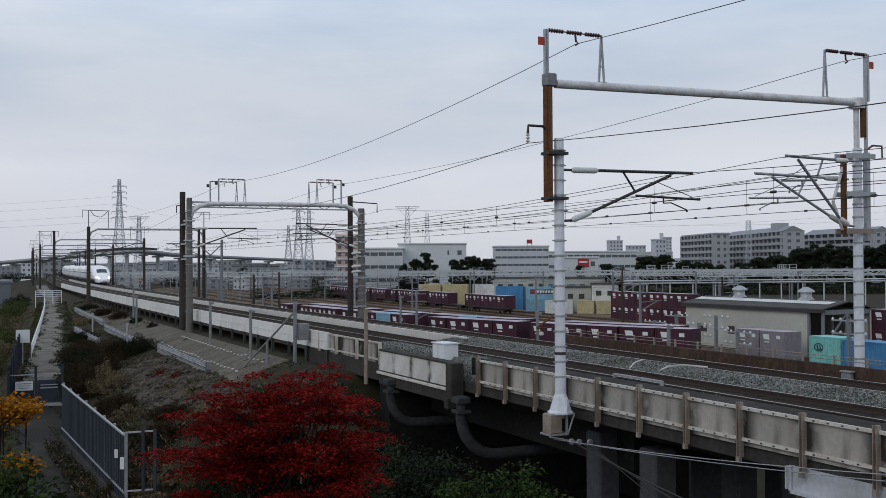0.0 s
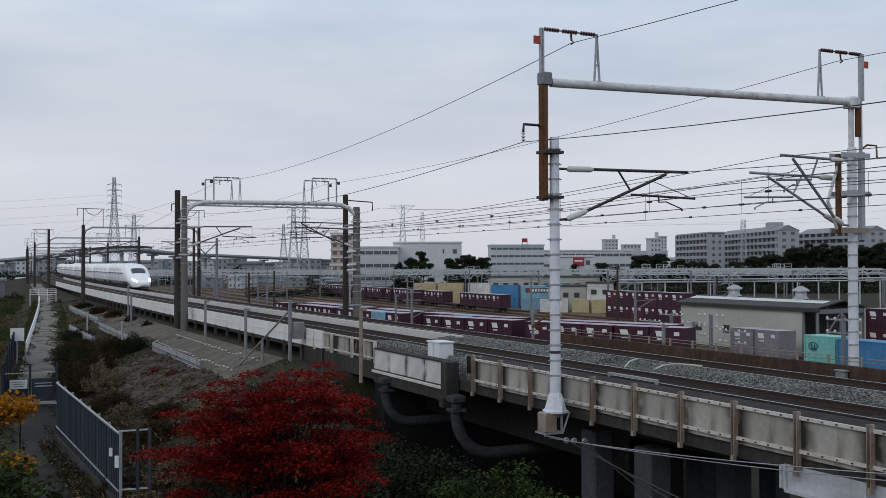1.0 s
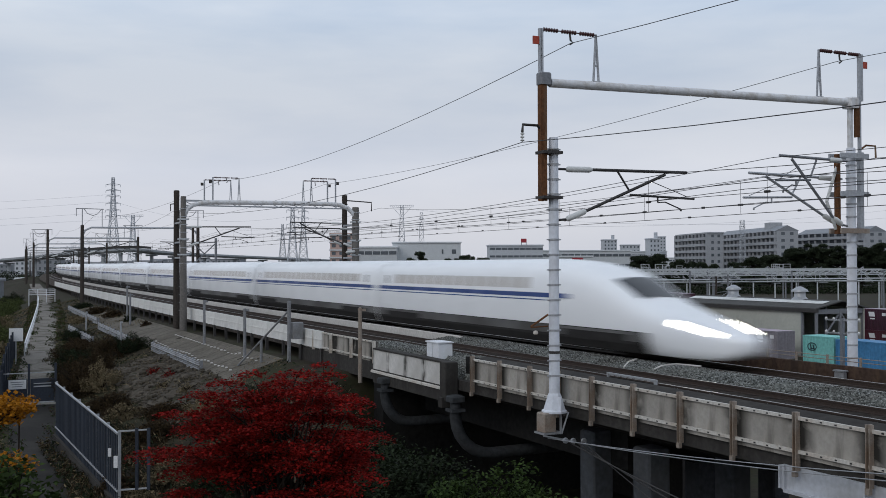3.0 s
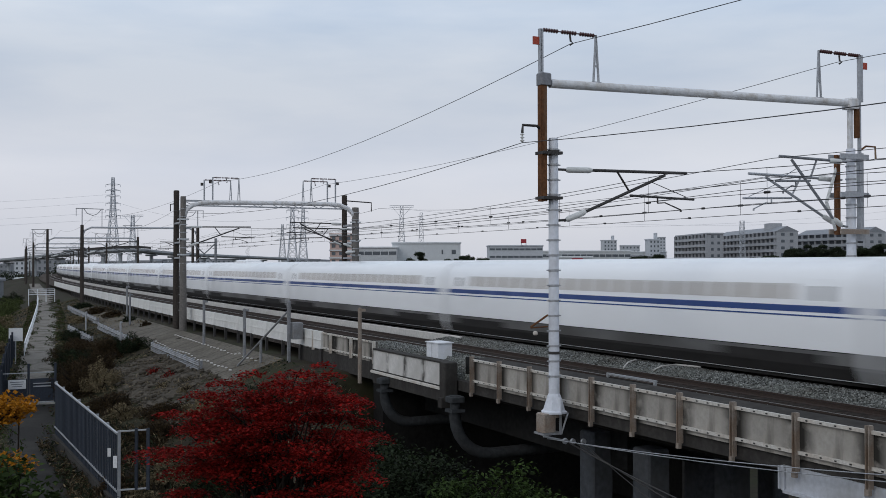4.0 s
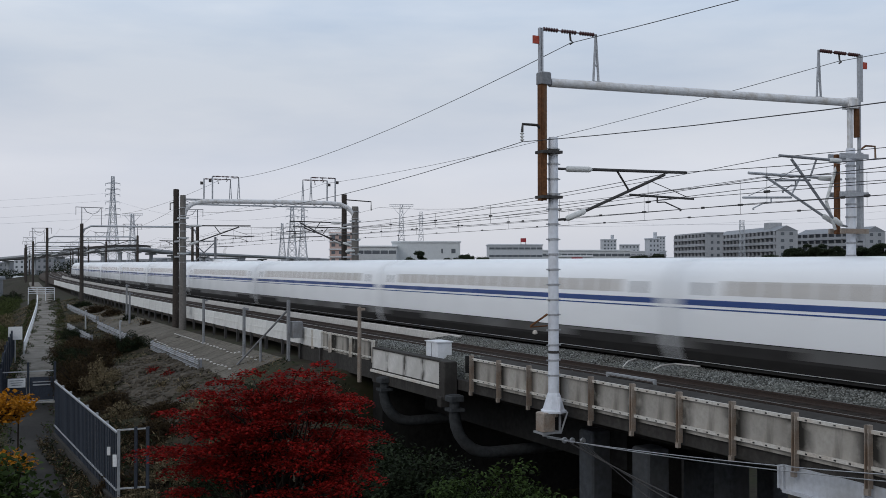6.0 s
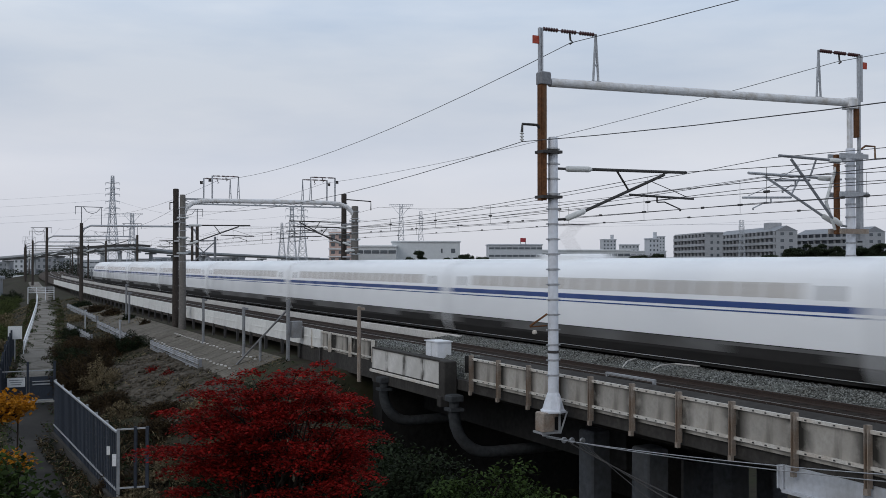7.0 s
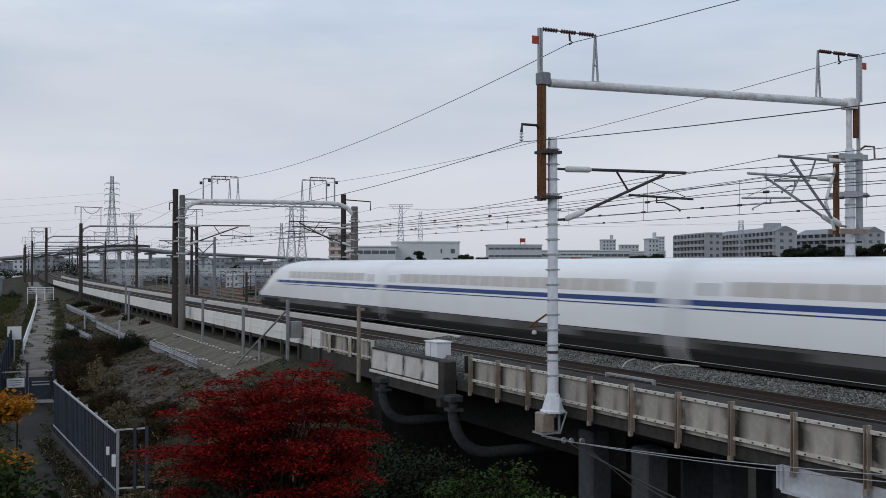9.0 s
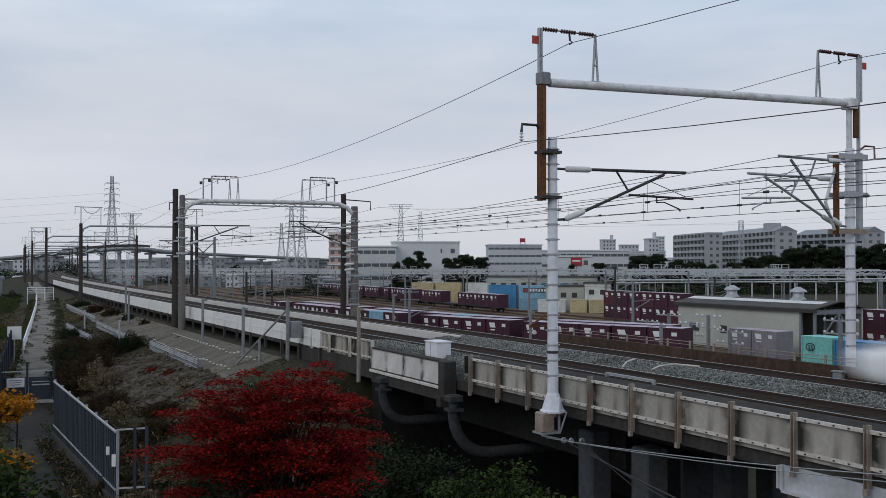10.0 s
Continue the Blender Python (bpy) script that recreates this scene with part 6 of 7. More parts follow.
def container_parts(L=3.7, W=2.45, H=2.5, paint_name="maroon", roof="container_top", marks=True):
    """A freight container, x along its length, z up from its floor, with ribbed sides and white marks."""
    def ribs(side):
        sh = Shape()
        k = max(6, int(L / .42))
        ring0, ring1 = [], []
        y = side * W / 2
        for i in range(k):
            a = -L / 2 + .12 + (L - .24) * i / k
            w = (L - .24) / k
            for dx, dy in ((0, 0), (w * .3, 0), (w * .45, -side * .05), (w * .85, -side * .05)):
                ring0.append(Vector((a + dx, y + dy, .16)))
                ring1.append(Vector((a + dx, y + dy, H - .14)))
        sh.loft([ring0, ring1] if side < 0 else [ring1, ring0], caps=False, closed=False)
        return sh
    out = [("body", Shape().box((L - .06, W - .12, H - .1), (0, 0, H / 2)), paint_name)]
    out += [("side_panel", ribs(-1), paint_name), ("side_panel", ribs(1), paint_name)]
    fr = Shape()
    for x in (-L / 2 + .07, L / 2 - .07):
        for y in (-W / 2 + .07, W / 2 - .07):
            fr.box((.15, .15, H), (x, y, H / 2))
    for y in (-W / 2 + .05, W / 2 - .05):
        fr.box((L, .1, .16), (0, y, .08)).box((L, .1, .14), (0, y, H - .07))
    for x in (-L / 2 + .05, L / 2 - .05):
        fr.box((.1, W, .16), (x, 0, .08)).box((.1, W, .14), (x, 0, H - .07))
    out.append(("corner_frame", fr, paint_name))
    out.append(("roof", Shape().box((L - .1, W - .1, .05), (0, 0, H - .02), chamfer=.01), roof))
    for x in (-L / 2, L / 2):
        end = Shape().box((.03, W - .3, H - .35), (x, 0, H / 2))
        for y in (-.7, -.2, .2, .7):
            end.box((.06, .05, H - .4), (x, y, H / 2))
        out.append(("door_frame", end, paint_name))
    if marks:
        for sd in (-1, 1):
            y = sd * (W / 2 + .008)
            slant = Shape().loft([[Vector((x, y + e, z)) for x, z in ((.3, H - .9), (1.15, H - .9), (1.3, H - .35), (.45, H - .35))] for e in (-.006, .006)])
            out.append(("emblem", slant, "logo_white"))
            out.append(("number_bar", Shape().box((.55, .012, .36), (-.95, y, H - .6)), "logo_white"))
            out.append(("text_bar", Shape().box((.7, .012, .14), (.72, y, H - 1.15)), "logo_white"))
    return out


def make_container(label, m, group="", name="freight_container", **k):
    t = thing(name, label, "container", m, group)
    for nm, sh, mat in container_parts(**k):
        part(nm, sh, mat, t)
    return t


def along(a, b, t):
    return Vector(a).lerp(Vector(b), t)


def build_wagon(m, L=19.6):
    w = thing("flat_wagon", "dark flat container wagon on bogies", "freight wagon", m, group="container wagons")
    part("deck", Shape().box((L, 2.3, .22), (0, 0, .95)).box((L, .3, .35), (0, 0, .72)), "wagon_dark", w)
    for x in (-L / 2 + 2.6, L / 2 - 2.6):
        b = part("bogie", Shape().box((2.6, 2.0, .3), (x, 0, .55)), "wagon_dark", w)
        for dx in (-.9, .9):
            part("wheelset", Shape().lathe([(.42, -.78), (.42, -.66), (.08, -.64), (.08, .64), (.42, .66), (.42, .78)], (x + dx, 0, .42), 12, (0, 1, 0)), "rail", b)
    for x in (-L / 2 - .3, L / 2 + .3):
        part("coupler", Shape().box((.7, .25, .25), (x, 0, .85)), "wagon_dark", w)
    return w


def yard_pose(p, q, z):
    d = (Vector(q) - Vector(p))
    return Matrix.Translation((p[0], p[1], z)) @ Matrix.Rotation(math.atan2(d.y, d.x), 4, "Z")


def build_container_train(curve, start, count, rail_z, skip=(), odd=(), group=""):
    """A train of wagons with five small containers each, along a plan curve given by its length."""
    master = make_container("maroon freight container with white marks on a wagon", Matrix(), group)
    wag = build_wagon(Matrix())
    first, wfirst = True, True
    for i in range(count):
        car, slot = divmod(i, 5)
        d = start + car * 21.0 + .9 + slot * 3.86 + 1.9
        p, q = curve(d - 1.9), curve(d + 1.9)
        c = (p + q) / 2
        if slot == 0:
            p2, q2 = curve(d - 2.2), curve(d + 17.6)
            mm = yard_pose((p2 + q2) / 2, q2, rail_z)
            if wfirst:
                wag.matrix_basis, wfirst = mm, False
            else:
                copy_thing(wag, mm)
        if i in skip:
            continue
        m = yard_pose(c, q, rail_z + 1.06)
        if i in odd:
            make_container("small sky-blue freight container on a wagon", m, group, paint_name="container_sky", roof="container_sky", marks=False)
        elif first:
            master.matrix_basis, first = m, False
        else:
            copy_thing(master, m)


def chord(points):
    pts = [Vector((x, y, 0)) for x, y in points]
    acc = [0]
    for a, b in zip(pts, pts[1:]):
        acc.append(acc[-1] + (b - a).length)
    def at(d):
        if d <= 0:
            return pts[0] + (pts[1] - pts[0]).normalized() * d
        for i in range(len(pts) - 1):
            if d <= acc[i + 1] or i == len(pts) - 2:
                return pts[i] + (pts[i + 1] - pts[i]).normalized() * (d - acc[i])
    return at


main_side = chord([(24.6, 98.5), (17.5, 103.8), (9.9, 111.2), (0.5, 121.5), (-10.2, 138), (-21, 158)])
build_container_train(main_side, 0.0, 21, -6.45, skip=(9, 19), odd=(11,), group="containers beside the main line")


def beside(d):
    """The neighbouring siding, one track further from the main line."""
    p, q = main_side(d - 2), main_side(d + 2)
    v = (q - p).normalized()
    return (p + q) / 2 + Vector((v.y, -v.x, 0)) * 3.9


build_container_train(beside, 3.0, 20, -6.45, skip=(4, 13), odd=(7,), group="containers on the second siding")
row2 = lambda d: P(150 + d, 80.0)
build_container_train(row2, 6.0, 30, -6.45, skip=(5, 6, 10, 16, 22), group="containers in the yard")


def build_stack():
    for i in range(6):
        for lvl in range(2):
            s = 112 + i * 3.9
            make_container("maroon freight container in a double stack", frame_at(s, 90, GROUND_Z + 2.52 * lvl) @ Matrix.Rotation(math.pi / 2, 4, "Z"), "stacked containers", paint_name="maroon" if (i + lvl) % 3 else "maroon_old")
    for i in range(4):
        make_container("maroon freight container beside the shed", frame_at(66 - i * 4.0, 80 + (i % 2), GROUND_Z + 2.0) @ Matrix.Rotation(math.pi / 2, 4, "Z"), "stacked containers")
        make_container("maroon freight container beside the shed", frame_at(66 - i * 4.0, 80 + (i % 2), GROUND_Z - .52) @ Matrix.Rotation(math.pi / 2, 4, "Z"), "stacked containers", paint_name="maroon_old")


build_stack()


def build_loose_containers():
    turn = Matrix.Rotation(math.pi / 2, 4, "Z")
    t = make_container("pale teal container with a dark oval emblem", frame_at(48.7, 58.0, GROUND_Z) @ turn, paint_name="container_teal", roof="container_teal", marks=False, H=2.9, L=3.9)
    ring = Shape()
    for i in range(20):
        a, b = 2 * math.pi * i / 20, 2 * math.pi * (i + 1) / 20
        ring.beam((.75 + .55 * math.cos(a), 1.245, 1.85 + .36 * math.sin(a)), (.75 + .55 * math.cos(b), 1.245, 1.85 + .36 * math.sin(b)), .09, .03, (0, 1, 0))
    ring.beam((.5, 1.245, 1.65), (.62, 1.245, 2.05), .1, .03, (0, 1, 0)).beam((.85, 1.245, 1.65), (.97, 1.245, 2.05), .1, .03, (0, 1, 0)).beam((.35, 1.245, 1.65), (1.0, 1.245, 1.66), .08, .03, (0, 1, 0))
    part("emblem", ring, "logo_dark", t, "dark oval emblem")
    make_container("bright blue container beside the teal one", frame_at(43.4, 58.0, GROUND_Z) @ turn, paint_name="container_blue", roof="container_blue", marks=False, H=2.75, L=6.1)
    make_container("bright blue container beside the teal one", frame_at(36.9, 58.0, GROUND_Z) @ turn, paint_name="container_blue", roof="container_blue", marks=False, H=2.75, L=6.1)
    for i, (x, y, z, mat, L, lab) in enumerate(((13.4, 227, 0, "container_blue", 6.1, "dark blue freight container in a stack"), (13.4, 227, 2.6, "container_blue", 6.1, "dark blue freight container in a stack"), (25.0, 226, 2.9, "container_blue", 6.1, "dark blue freight container in a stack"), (25.0, 226, 0, "container_sky", 6.1, "sky-blue freight container in a stack"), (20.6, 219, 0, "container_sky", 8.2, "sky-blue freight container in a stack"), (20.6, 219, 2.6, "container_sky", 8.2, "sky-blue freight container with a dark name panel"),
                                               (1.4, 252, 0, "container_yellow", 6.1, "ochre-yellow freight container in the yard"), (1.4, 252, 2.6, "container_yellow", 6.1, "ochre-yellow freight container in a stack"), (8.0, 251, 2.6, "container_white", 4.5, "white freight container in a stack"), (-4.8, 253, 2.6, "container_yellow", 5.4, "ochre-yellow freight container in a stack"), (8.0, 251, 0, "container_yellow", 4.5, "ochre-yellow freight container in the yard"), (12.2, 244, 0, "container_white", 5.0, "white freight container in the yard"), (-4.8, 253, 0, "container_yellow", 5.4, "ochre-yellow freight container in the yard"), (11.6, 246, 2.6, "container_white", 5.0, "white freight container in the yard"),
                                               (22.3, 208, 0, "container_white", 5.6, "white freight container in the yard"), (27.6, 207, 0, "container_yellow", 3.4, "cream freight container in the yard"), (31.4, 206, 0, "container_yellow", 3.4, "cream freight container in the yard"))):
        c = make_container(lab, Matrix.Translation((x, y, GROUND_Z + z)) @ Matrix.Rotation(radians(-12), 4, "Z"), "mixed containers", paint_name=mat, roof=mat, marks=mat == "container_white", L=L, H=2.6)
        if "name panel" in lab:
            part("name_panel", Shape().box((5.4, .02, .95), (-.5, -1.24, 1.6)), "logo_dark", c, "dark name panel")
            part("emblem", Shape().box((.9, .02, .55), (-2.5, -1.255, 1.6)), "logo_red", c)
            for j in range(6):
                part("letter_bar", Shape().box((.42, .02, .5), (-1.6 + j * .62, -1.255, 1.6)), "logo_white", c)
    for i, s in enumerate((57.5, 61.2)):
        make_container("faded grey-mauve container with pale labels", frame_at(s, 59.5, GROUND_Z) @ turn, "grey containers", paint_name="container_grey", H=2.9, L=3.4)


build_loose_containers()


def build_shed():
    s0, s1, n0, n1, ze, zr = 55.7, 78.5, 63.7, 70.5, -1.5, -.75
    nm = (n0 + n1) / 2
    b = thing("storage_shed", "pale grey-green steel shed with ridge vents, open at one end", "shed")
    h = (ze + GROUND_Z) / 2
    for i in range(6):
        a = s0 + 2.0 + (s1 - s0 - 2.0) * i / 6
        w = (s1 - s0 - 2.0) / 6
        part("wall_panel", Shape().box((.15, w - .05, ze - GROUND_Z), (0, 0, 0)), "shed_wall", b).matrix_basis = frame_at(a + w / 2, n0, h)
    part("wall_back", Shape().box((.15, s1 - s0, ze - GROUND_Z)), "shed_wall", b).matrix_basis = frame_at((s0 + s1) / 2, n1, h)
    part("wall_end", Shape().box((n1 - n0, .15, ze - GROUND_Z)), "shed_wall", b).matrix_basis = frame_at(s1, nm, h)
    part("gutter", Shape().box((.3, s1 - s0 + .6, .42)), "steel_dark", b).matrix_basis = frame_at((s0 + s1) / 2, n0 - .3, ze - .15)
    for sg in (-1, 1):
        sh = Shape().loft([[P(s, nm + sg * x, z) for x, z in ((0, zr), (nm - n0 + .5, ze - .05), (nm - n0 + .5, ze + .08), (0, zr + .12))] for s in (s0 - .4, s1 + .4)])
        part("roof", sh, "shed_roof", b)
    part("roof_strip", Shape().loft([[P(s, n, z) for n, z in ((nm - 2.0, -1.2 + .2), (nm - 1.0, -.97 + .2), (nm - 1.0, -.93 + .2), (nm - 2.0, -1.16 + .2))] for s in (s0 + .5, s1)]), "roof_light", b, "translucent white roof strip")
    for s in (s0, s0 + 2.0):
        for n in (n0, nm, n1):
            part("column", Shape().box((.25, .25, ze - GROUND_Z)), "steel_grey", b).matrix_basis = frame_at(s, n, h)
    part("end_beam", Shape().beam(P(s0, n0, ze - .3), P(s0, n1, ze - .3), .2, .5).beam(P(s0, n0 + .3, -5.4), P(s0, nm, ze - .4), .15, .15).beam(P(s0, n1 - .3, -5.4), P(s0, nm, ze - .4), .15, .15), "steel_grey", b)
    for s in (61.5, 72.5):
        v = part("ridge_vent", Shape().lathe([(1.0, 0), (.75, .25), (.62, .4), (.62, .9), (.95, .92), (.9, 1.1), (.3, 1.45), (.05, 1.5)], P(s, nm, zr), 12), "galvanised", b, "round grey ridge vent", smooth=40)
    for s in (66, 70, 75):
        part("window", Shape().box((.05, 1.1, .9)), "steel_dark", b).matrix_basis = frame_at(s, n0 - .09, -4.4)


build_shed()


def build_annex():
    for i, (x, y, w, d, h, mat, lab) in enumerate(((26, 214, 8, 6, 5.2, "shed_wall", "low grey yard building with a flat roof"), (32.0, 210, 5, 5, 5.9, "container_white", "small white yard building"), (22.5, 230, 24, 7, 6.9, "shed_roof", "long grey-roofed yard shed"))):
        b = thing("yard_building", lab, "building", Matrix.Translation((x, y, GROUND_Z)) @ Matrix.Rotation(radians(-14), 4, "Z"))
        part("wall", Shape().box((w, d, h), (0, 0, h / 2)), mat if mat != "shed_roof" else "shed_wall", b)
        part("roof", Shape().box((w + .6, d + .6, .3), (0, 0, h + .15), chamfer=.1), "shed_roof", b)
        for k in range(int(w / 2.4)):
            part("window", Shape().box((1.1, .08, 1.0), (-w / 2 + 1.4 + k * 2.3, -d / 2 - .02, h - 1.8)), "steel_dark", b)


build_annex()


def build_yard_tracks():
    sheet = Shape().loft([[P(s, n, GROUND_Z + d) for n, d in ((10, -.2), (96, -.2), (96, .03), (10, .03))] for s in stations(62, 560, 14)])
    solo("yard_bed", sheet, "ballast_rusty", "rust-brown ballast bed of the freight yard", "ballast", kind="structure")
    for n in (13, 17.5, 22, 27, 32, 37, 43, 49, 55, 62, 69, 75, 80, 86):
        t = thing("yard_track", "rusty freight yard track in brown ballast", "railway track", group="yard tracks", kind="structure")
        a = 62 if n > 30 else 70
        for g in (-.53, .53):
            part("rail", sweep([(n + g - .05, GROUND_Z), (n + g + .05, GROUND_Z), (n + g + .05, GROUND_Z + .2), (n + g - .05, GROUND_Z + .2)], a, 560, 16), "rail_yard", t)
        part("sleeper_bed", sweep([(n - 1.1, GROUND_Z - .1), (n + 1.1, GROUND_Z - .1), (n + 1.1, GROUND_Z + .06), (n - 1.1, GROUND_Z + .06)], a, 560, 16), "ballast" if n in (22, 43, 62) else "sleeper", t)


build_yard_tracks()


def build_yard_gantry(s, n0, n1, z=.6, bays=4):
    g = thing("yard_gantry", "grey lattice portal gantry over the yard tracks", "catenary gantry", frame_at(s, 0, 0), group="yard gantries")
    for i in range(bays + 1):
        x = n0 + (n1 - n0) * i / bays
        part("post", Shape().box((.26, .26, z - GROUND_Z + .9), (x, 0, (z + GROUND_Z + .9) / 2)), "steel_grey", g)
        part("knee", Shape().beam((x, 0, z - 1.4), (x + 1.6, 0, z), .14, .14).beam((x, 0, z - 1.4), (x - 1.6, 0, z), .14, .14), "galvanised", g)
    k = int((n1 - n0) / 1.9)
    lat = Shape().beam((n0, 0, z), (n1, 0, z), .2, .2).beam((n0, 0, z + .9), (n1, 0, z + .9), .2, .2)
    for i in range(k):
        a, b = n0 + (n1 - n0) * i / k, n0 + (n1 - n0) * (i + 1) / k
        lat.beam((a, 0, z if i % 2 else z + .9), (b, 0, z + .9 if i % 2 else z), .14, .14)
    part("lattice_beam", lat, "gantry_paint", g)
    for i in range(bays * 2):
        x = n0 + (n1 - n0) * (i + .5) / (bays * 2)
        part("hanger", Shape().beam((x, 0, z), (x, 0, z - 1.5), .1, .1, (0, 1, 0)).beam((x, 0, z - 1.4), (x + 2.0, 0, z - .9), .08, .08).beam((x - .6, 0, z + .85), (x + .6, 0, z + 1.5), .08, .08).beam((x + .6, 0, z + 1.5), (x + .6, 0, z + .8), .08, .08), "galvanised", g)
        if (i + int(s)) % 3 == 0:
            part("feeder_frame", Shape().beam((x + 2, 0, z + .8), (x + 2, 0, z + 2.1), .1, .1, (0, 1, 0)).beam((x + 4, 0, z + .8), (x + 4, 0, z + 2.1), .1, .1, (0, 1, 0)).beam((x + 1.9, 0, z + 2.1), (x + 4.1, 0, z + 2.1), .1, .1).beam((x + 2, 0, z + 1.5), (x + 4, 0, z + 1.5), .07, .07), "gantry_paint", g)
        part("bracket_arm", Shape().beam((x + 1, 0, z - .1), (x + 3.1, 0, z - 1.5), .09, .09).beam((x + 1, 0, z - 1.5), (x + 3.4, 0, z - 1.6), .08, .08), "gantry_paint", g)


for s, n0, n1, z in ((128, 104, 178, 1.0), (150, 100, 176, 1.0), (172, 96, 190, 1.0), (200, 92, 190, .9), (232, 84, 190, .5), (268, 60, 190, .3), (306, 50, 170, .2), (346, 40, 160, .2), (390, 40, 150, .4), (245, 16, 58, .6), (285, 14, 48, .5), (325, 13, 44, .5), (365, 12, 40, .4)):
    build_yard_gantry(s, n0, n1, z, max(3, int((n1 - n0) / 20)))


def build_yard_wires():
    """Contact and carrier wires over the yard tracks, and the sagging feeders on the gantry tops."""
    for n, z, a, b in ((13, -1.0, 84, 420), (17.5, -1.0, 84, 420), (27, -1.1, 100, 420), (37, -1.1, 120, 420), (49, -1.0, 140, 420), (62, -1.0, 170, 420), (75, -1.0, 190, 420), (86, -.9, 120, 420), (104, -.8, 110, 420), (122, -.8, 110, 420), (140, -.8, 110, 420)):
        posts = stations(a, b, 38)
        top = []
        for p, q in zip(posts, posts[1:]):
            top += sagged(P(p, n, z + 1.1), P(q, n, z + 1.1), .7, 8)[:-1]
        w = thing("yard_catenary", "thin dark catenary wires over a yard track", "overhead wire", group="yard catenary")
        part("carrier_wire", Shape().tube(top, .022, 4), "wire", w)
        part("contact_wire", Shape().tube([P(s, n, z) for s in posts], .02, 4), "wire", w)


build_yard_wires()


def build_pipe_rack():
    r = thing("pipe_rack", "long white pipe rail on slim posts across the yard", "pipe rack")
    a, b = Vector((32, 188, 0)), Vector((96, 206, 0))
    for z in (-.2, .25):
        part("pipe", Shape().rod(a + Vector((0, 0, z)), b + Vector((0, 0, z)), .13, seg=8), "gantry_paint", r)
    for i in range(15):
        p = a.lerp(b, i / 14)
        part("post", Shape().box((.2, .2, 6.2), (p.x, p.y, GROUND_Z + 3.1)), "gantry_paint", r)


build_pipe_rack()


def build_yard_poles():
    rng = random.Random(8)
    for i, (s, n, h) in enumerate(((92, 12, 9), (120, 14, 8), (86, 30, 7), (132, 26, 9), (160, 20, 9), (175, 34, 8.5), (210, 24, 9), (188, 60, 8), (225, 48, 9), (250, 34, 9), (150, 56, 8), (128, 70, 8), (90, 62, 9.5), (72, 52, 8), (262, 72, 9), (290, 56, 9), (300, 24, 9), (340, 30, 9), (330, 66, 9), (380, 44, 9), (110, 98, 8), (96, 84, 8), (240, 12, 9), (280, 14, 9), (205, 100, 9), (170, 116, 9))):
        p = thing("yard_pole", "grey yard pole with cross arms", "pole", frame_at(s, n, GROUND_Z), group="yard poles")
        part("mast", Shape().lathe([(.2, 0), (.13, h)], (0, 0, 0), 8), "steel_grey" if i % 3 else "pole_dark", p, smooth=50)
        for k in range(2):
            part("cross_arm", Shape().beam((-1.2, 0, h - .4 - .9 * k), (1.2, 0, h - .4 - .9 * k), .1, .12), "steel_grey", p)
        part("bracket_arm", Shape().beam((0, 0, h - 2.4), (3.0, 0, h - 2.2), .08, .08).beam((0, 0, h - 3.4), (2.4, 0, h - 2.3), .08, .08), "steel_grey", p)
    # switch gear with white insulator caps in front of the shed
    for s, n, h in ((59.0, 55, 3.0), (63.0, 55.5, 4.4), (66.5, 56, 3.4), (70.5, 56, 4.2), (76, 57, 3.2), (44, 55, 4.9)):
        p = thing("switch_mast", "grey switchgear mast with white insulator caps", "switchgear", frame_at(s, n, GROUND_Z), group="switchgear masts")
        part("mast", Shape().box((.3, .3, h), (0, 0, h / 2)), "steel_grey", p)
        for k in range(2):
            z = h - .2 - 1.2 * k
            part("cross_arm", Shape().beam((0, -2.0, z), (0, 2.0, z), .14, .12), "galvanised", p)
            for y in (-1.9, -1.0, 1.0, 1.9):
                part("insulator_cap", Shape().lathe([(.05, 0), (.1, .04), (.13, .1), (.1, .2), (.03, .26)], (0, y, z), 10), "insulator_white", p, smooth=60)


build_yard_poles()


# ---- the distance ----
paint("flat_wall", (0.36, 0.37, 0.39), per_object=.05, stain_amount=.25)
paint("flat_wall_dark", (0.24, 0.25, 0.27), per_object=.05, stain_amount=.25)
paint("factory_white", (0.60, 0.62, 0.63), per_object=.03, stain_amount=.2)
# Walls lightened towards blue: the haze of distance is painted in.
paint("tower_haze", (0.50, 0.52, 0.55), per_object=.04, stain_amount=.2)
paint("pink_wall", (0.46, 0.33, 0.29), stain_amount=.2)
# Steel of pylons and lines made paler, with haze in its colour.
paint("tower_steel_haze", (0.42, 0.44, 0.47), stain_amount=.2)
paint("road_concrete", (0.36, 0.38, 0.40), stain_amount=.3)
# The blue-grey carries aerial haze instead of the hills' own green.
paint("far_hill_haze", (0.20, 0.24, 0.28), stain_amount=.2)
# Panes behind balconies are darker: the recess's shade is in this colour.
M["recess_shade"] = surface("recess_shade", (0.035, 0.04, 0.048), rough=.4, grain=3, vary=.4, bump=0)
M["pane"] = surface("pane", (0.10, 0.115, 0.13), rough=.15, grain=3, vary=.3, bump=0)


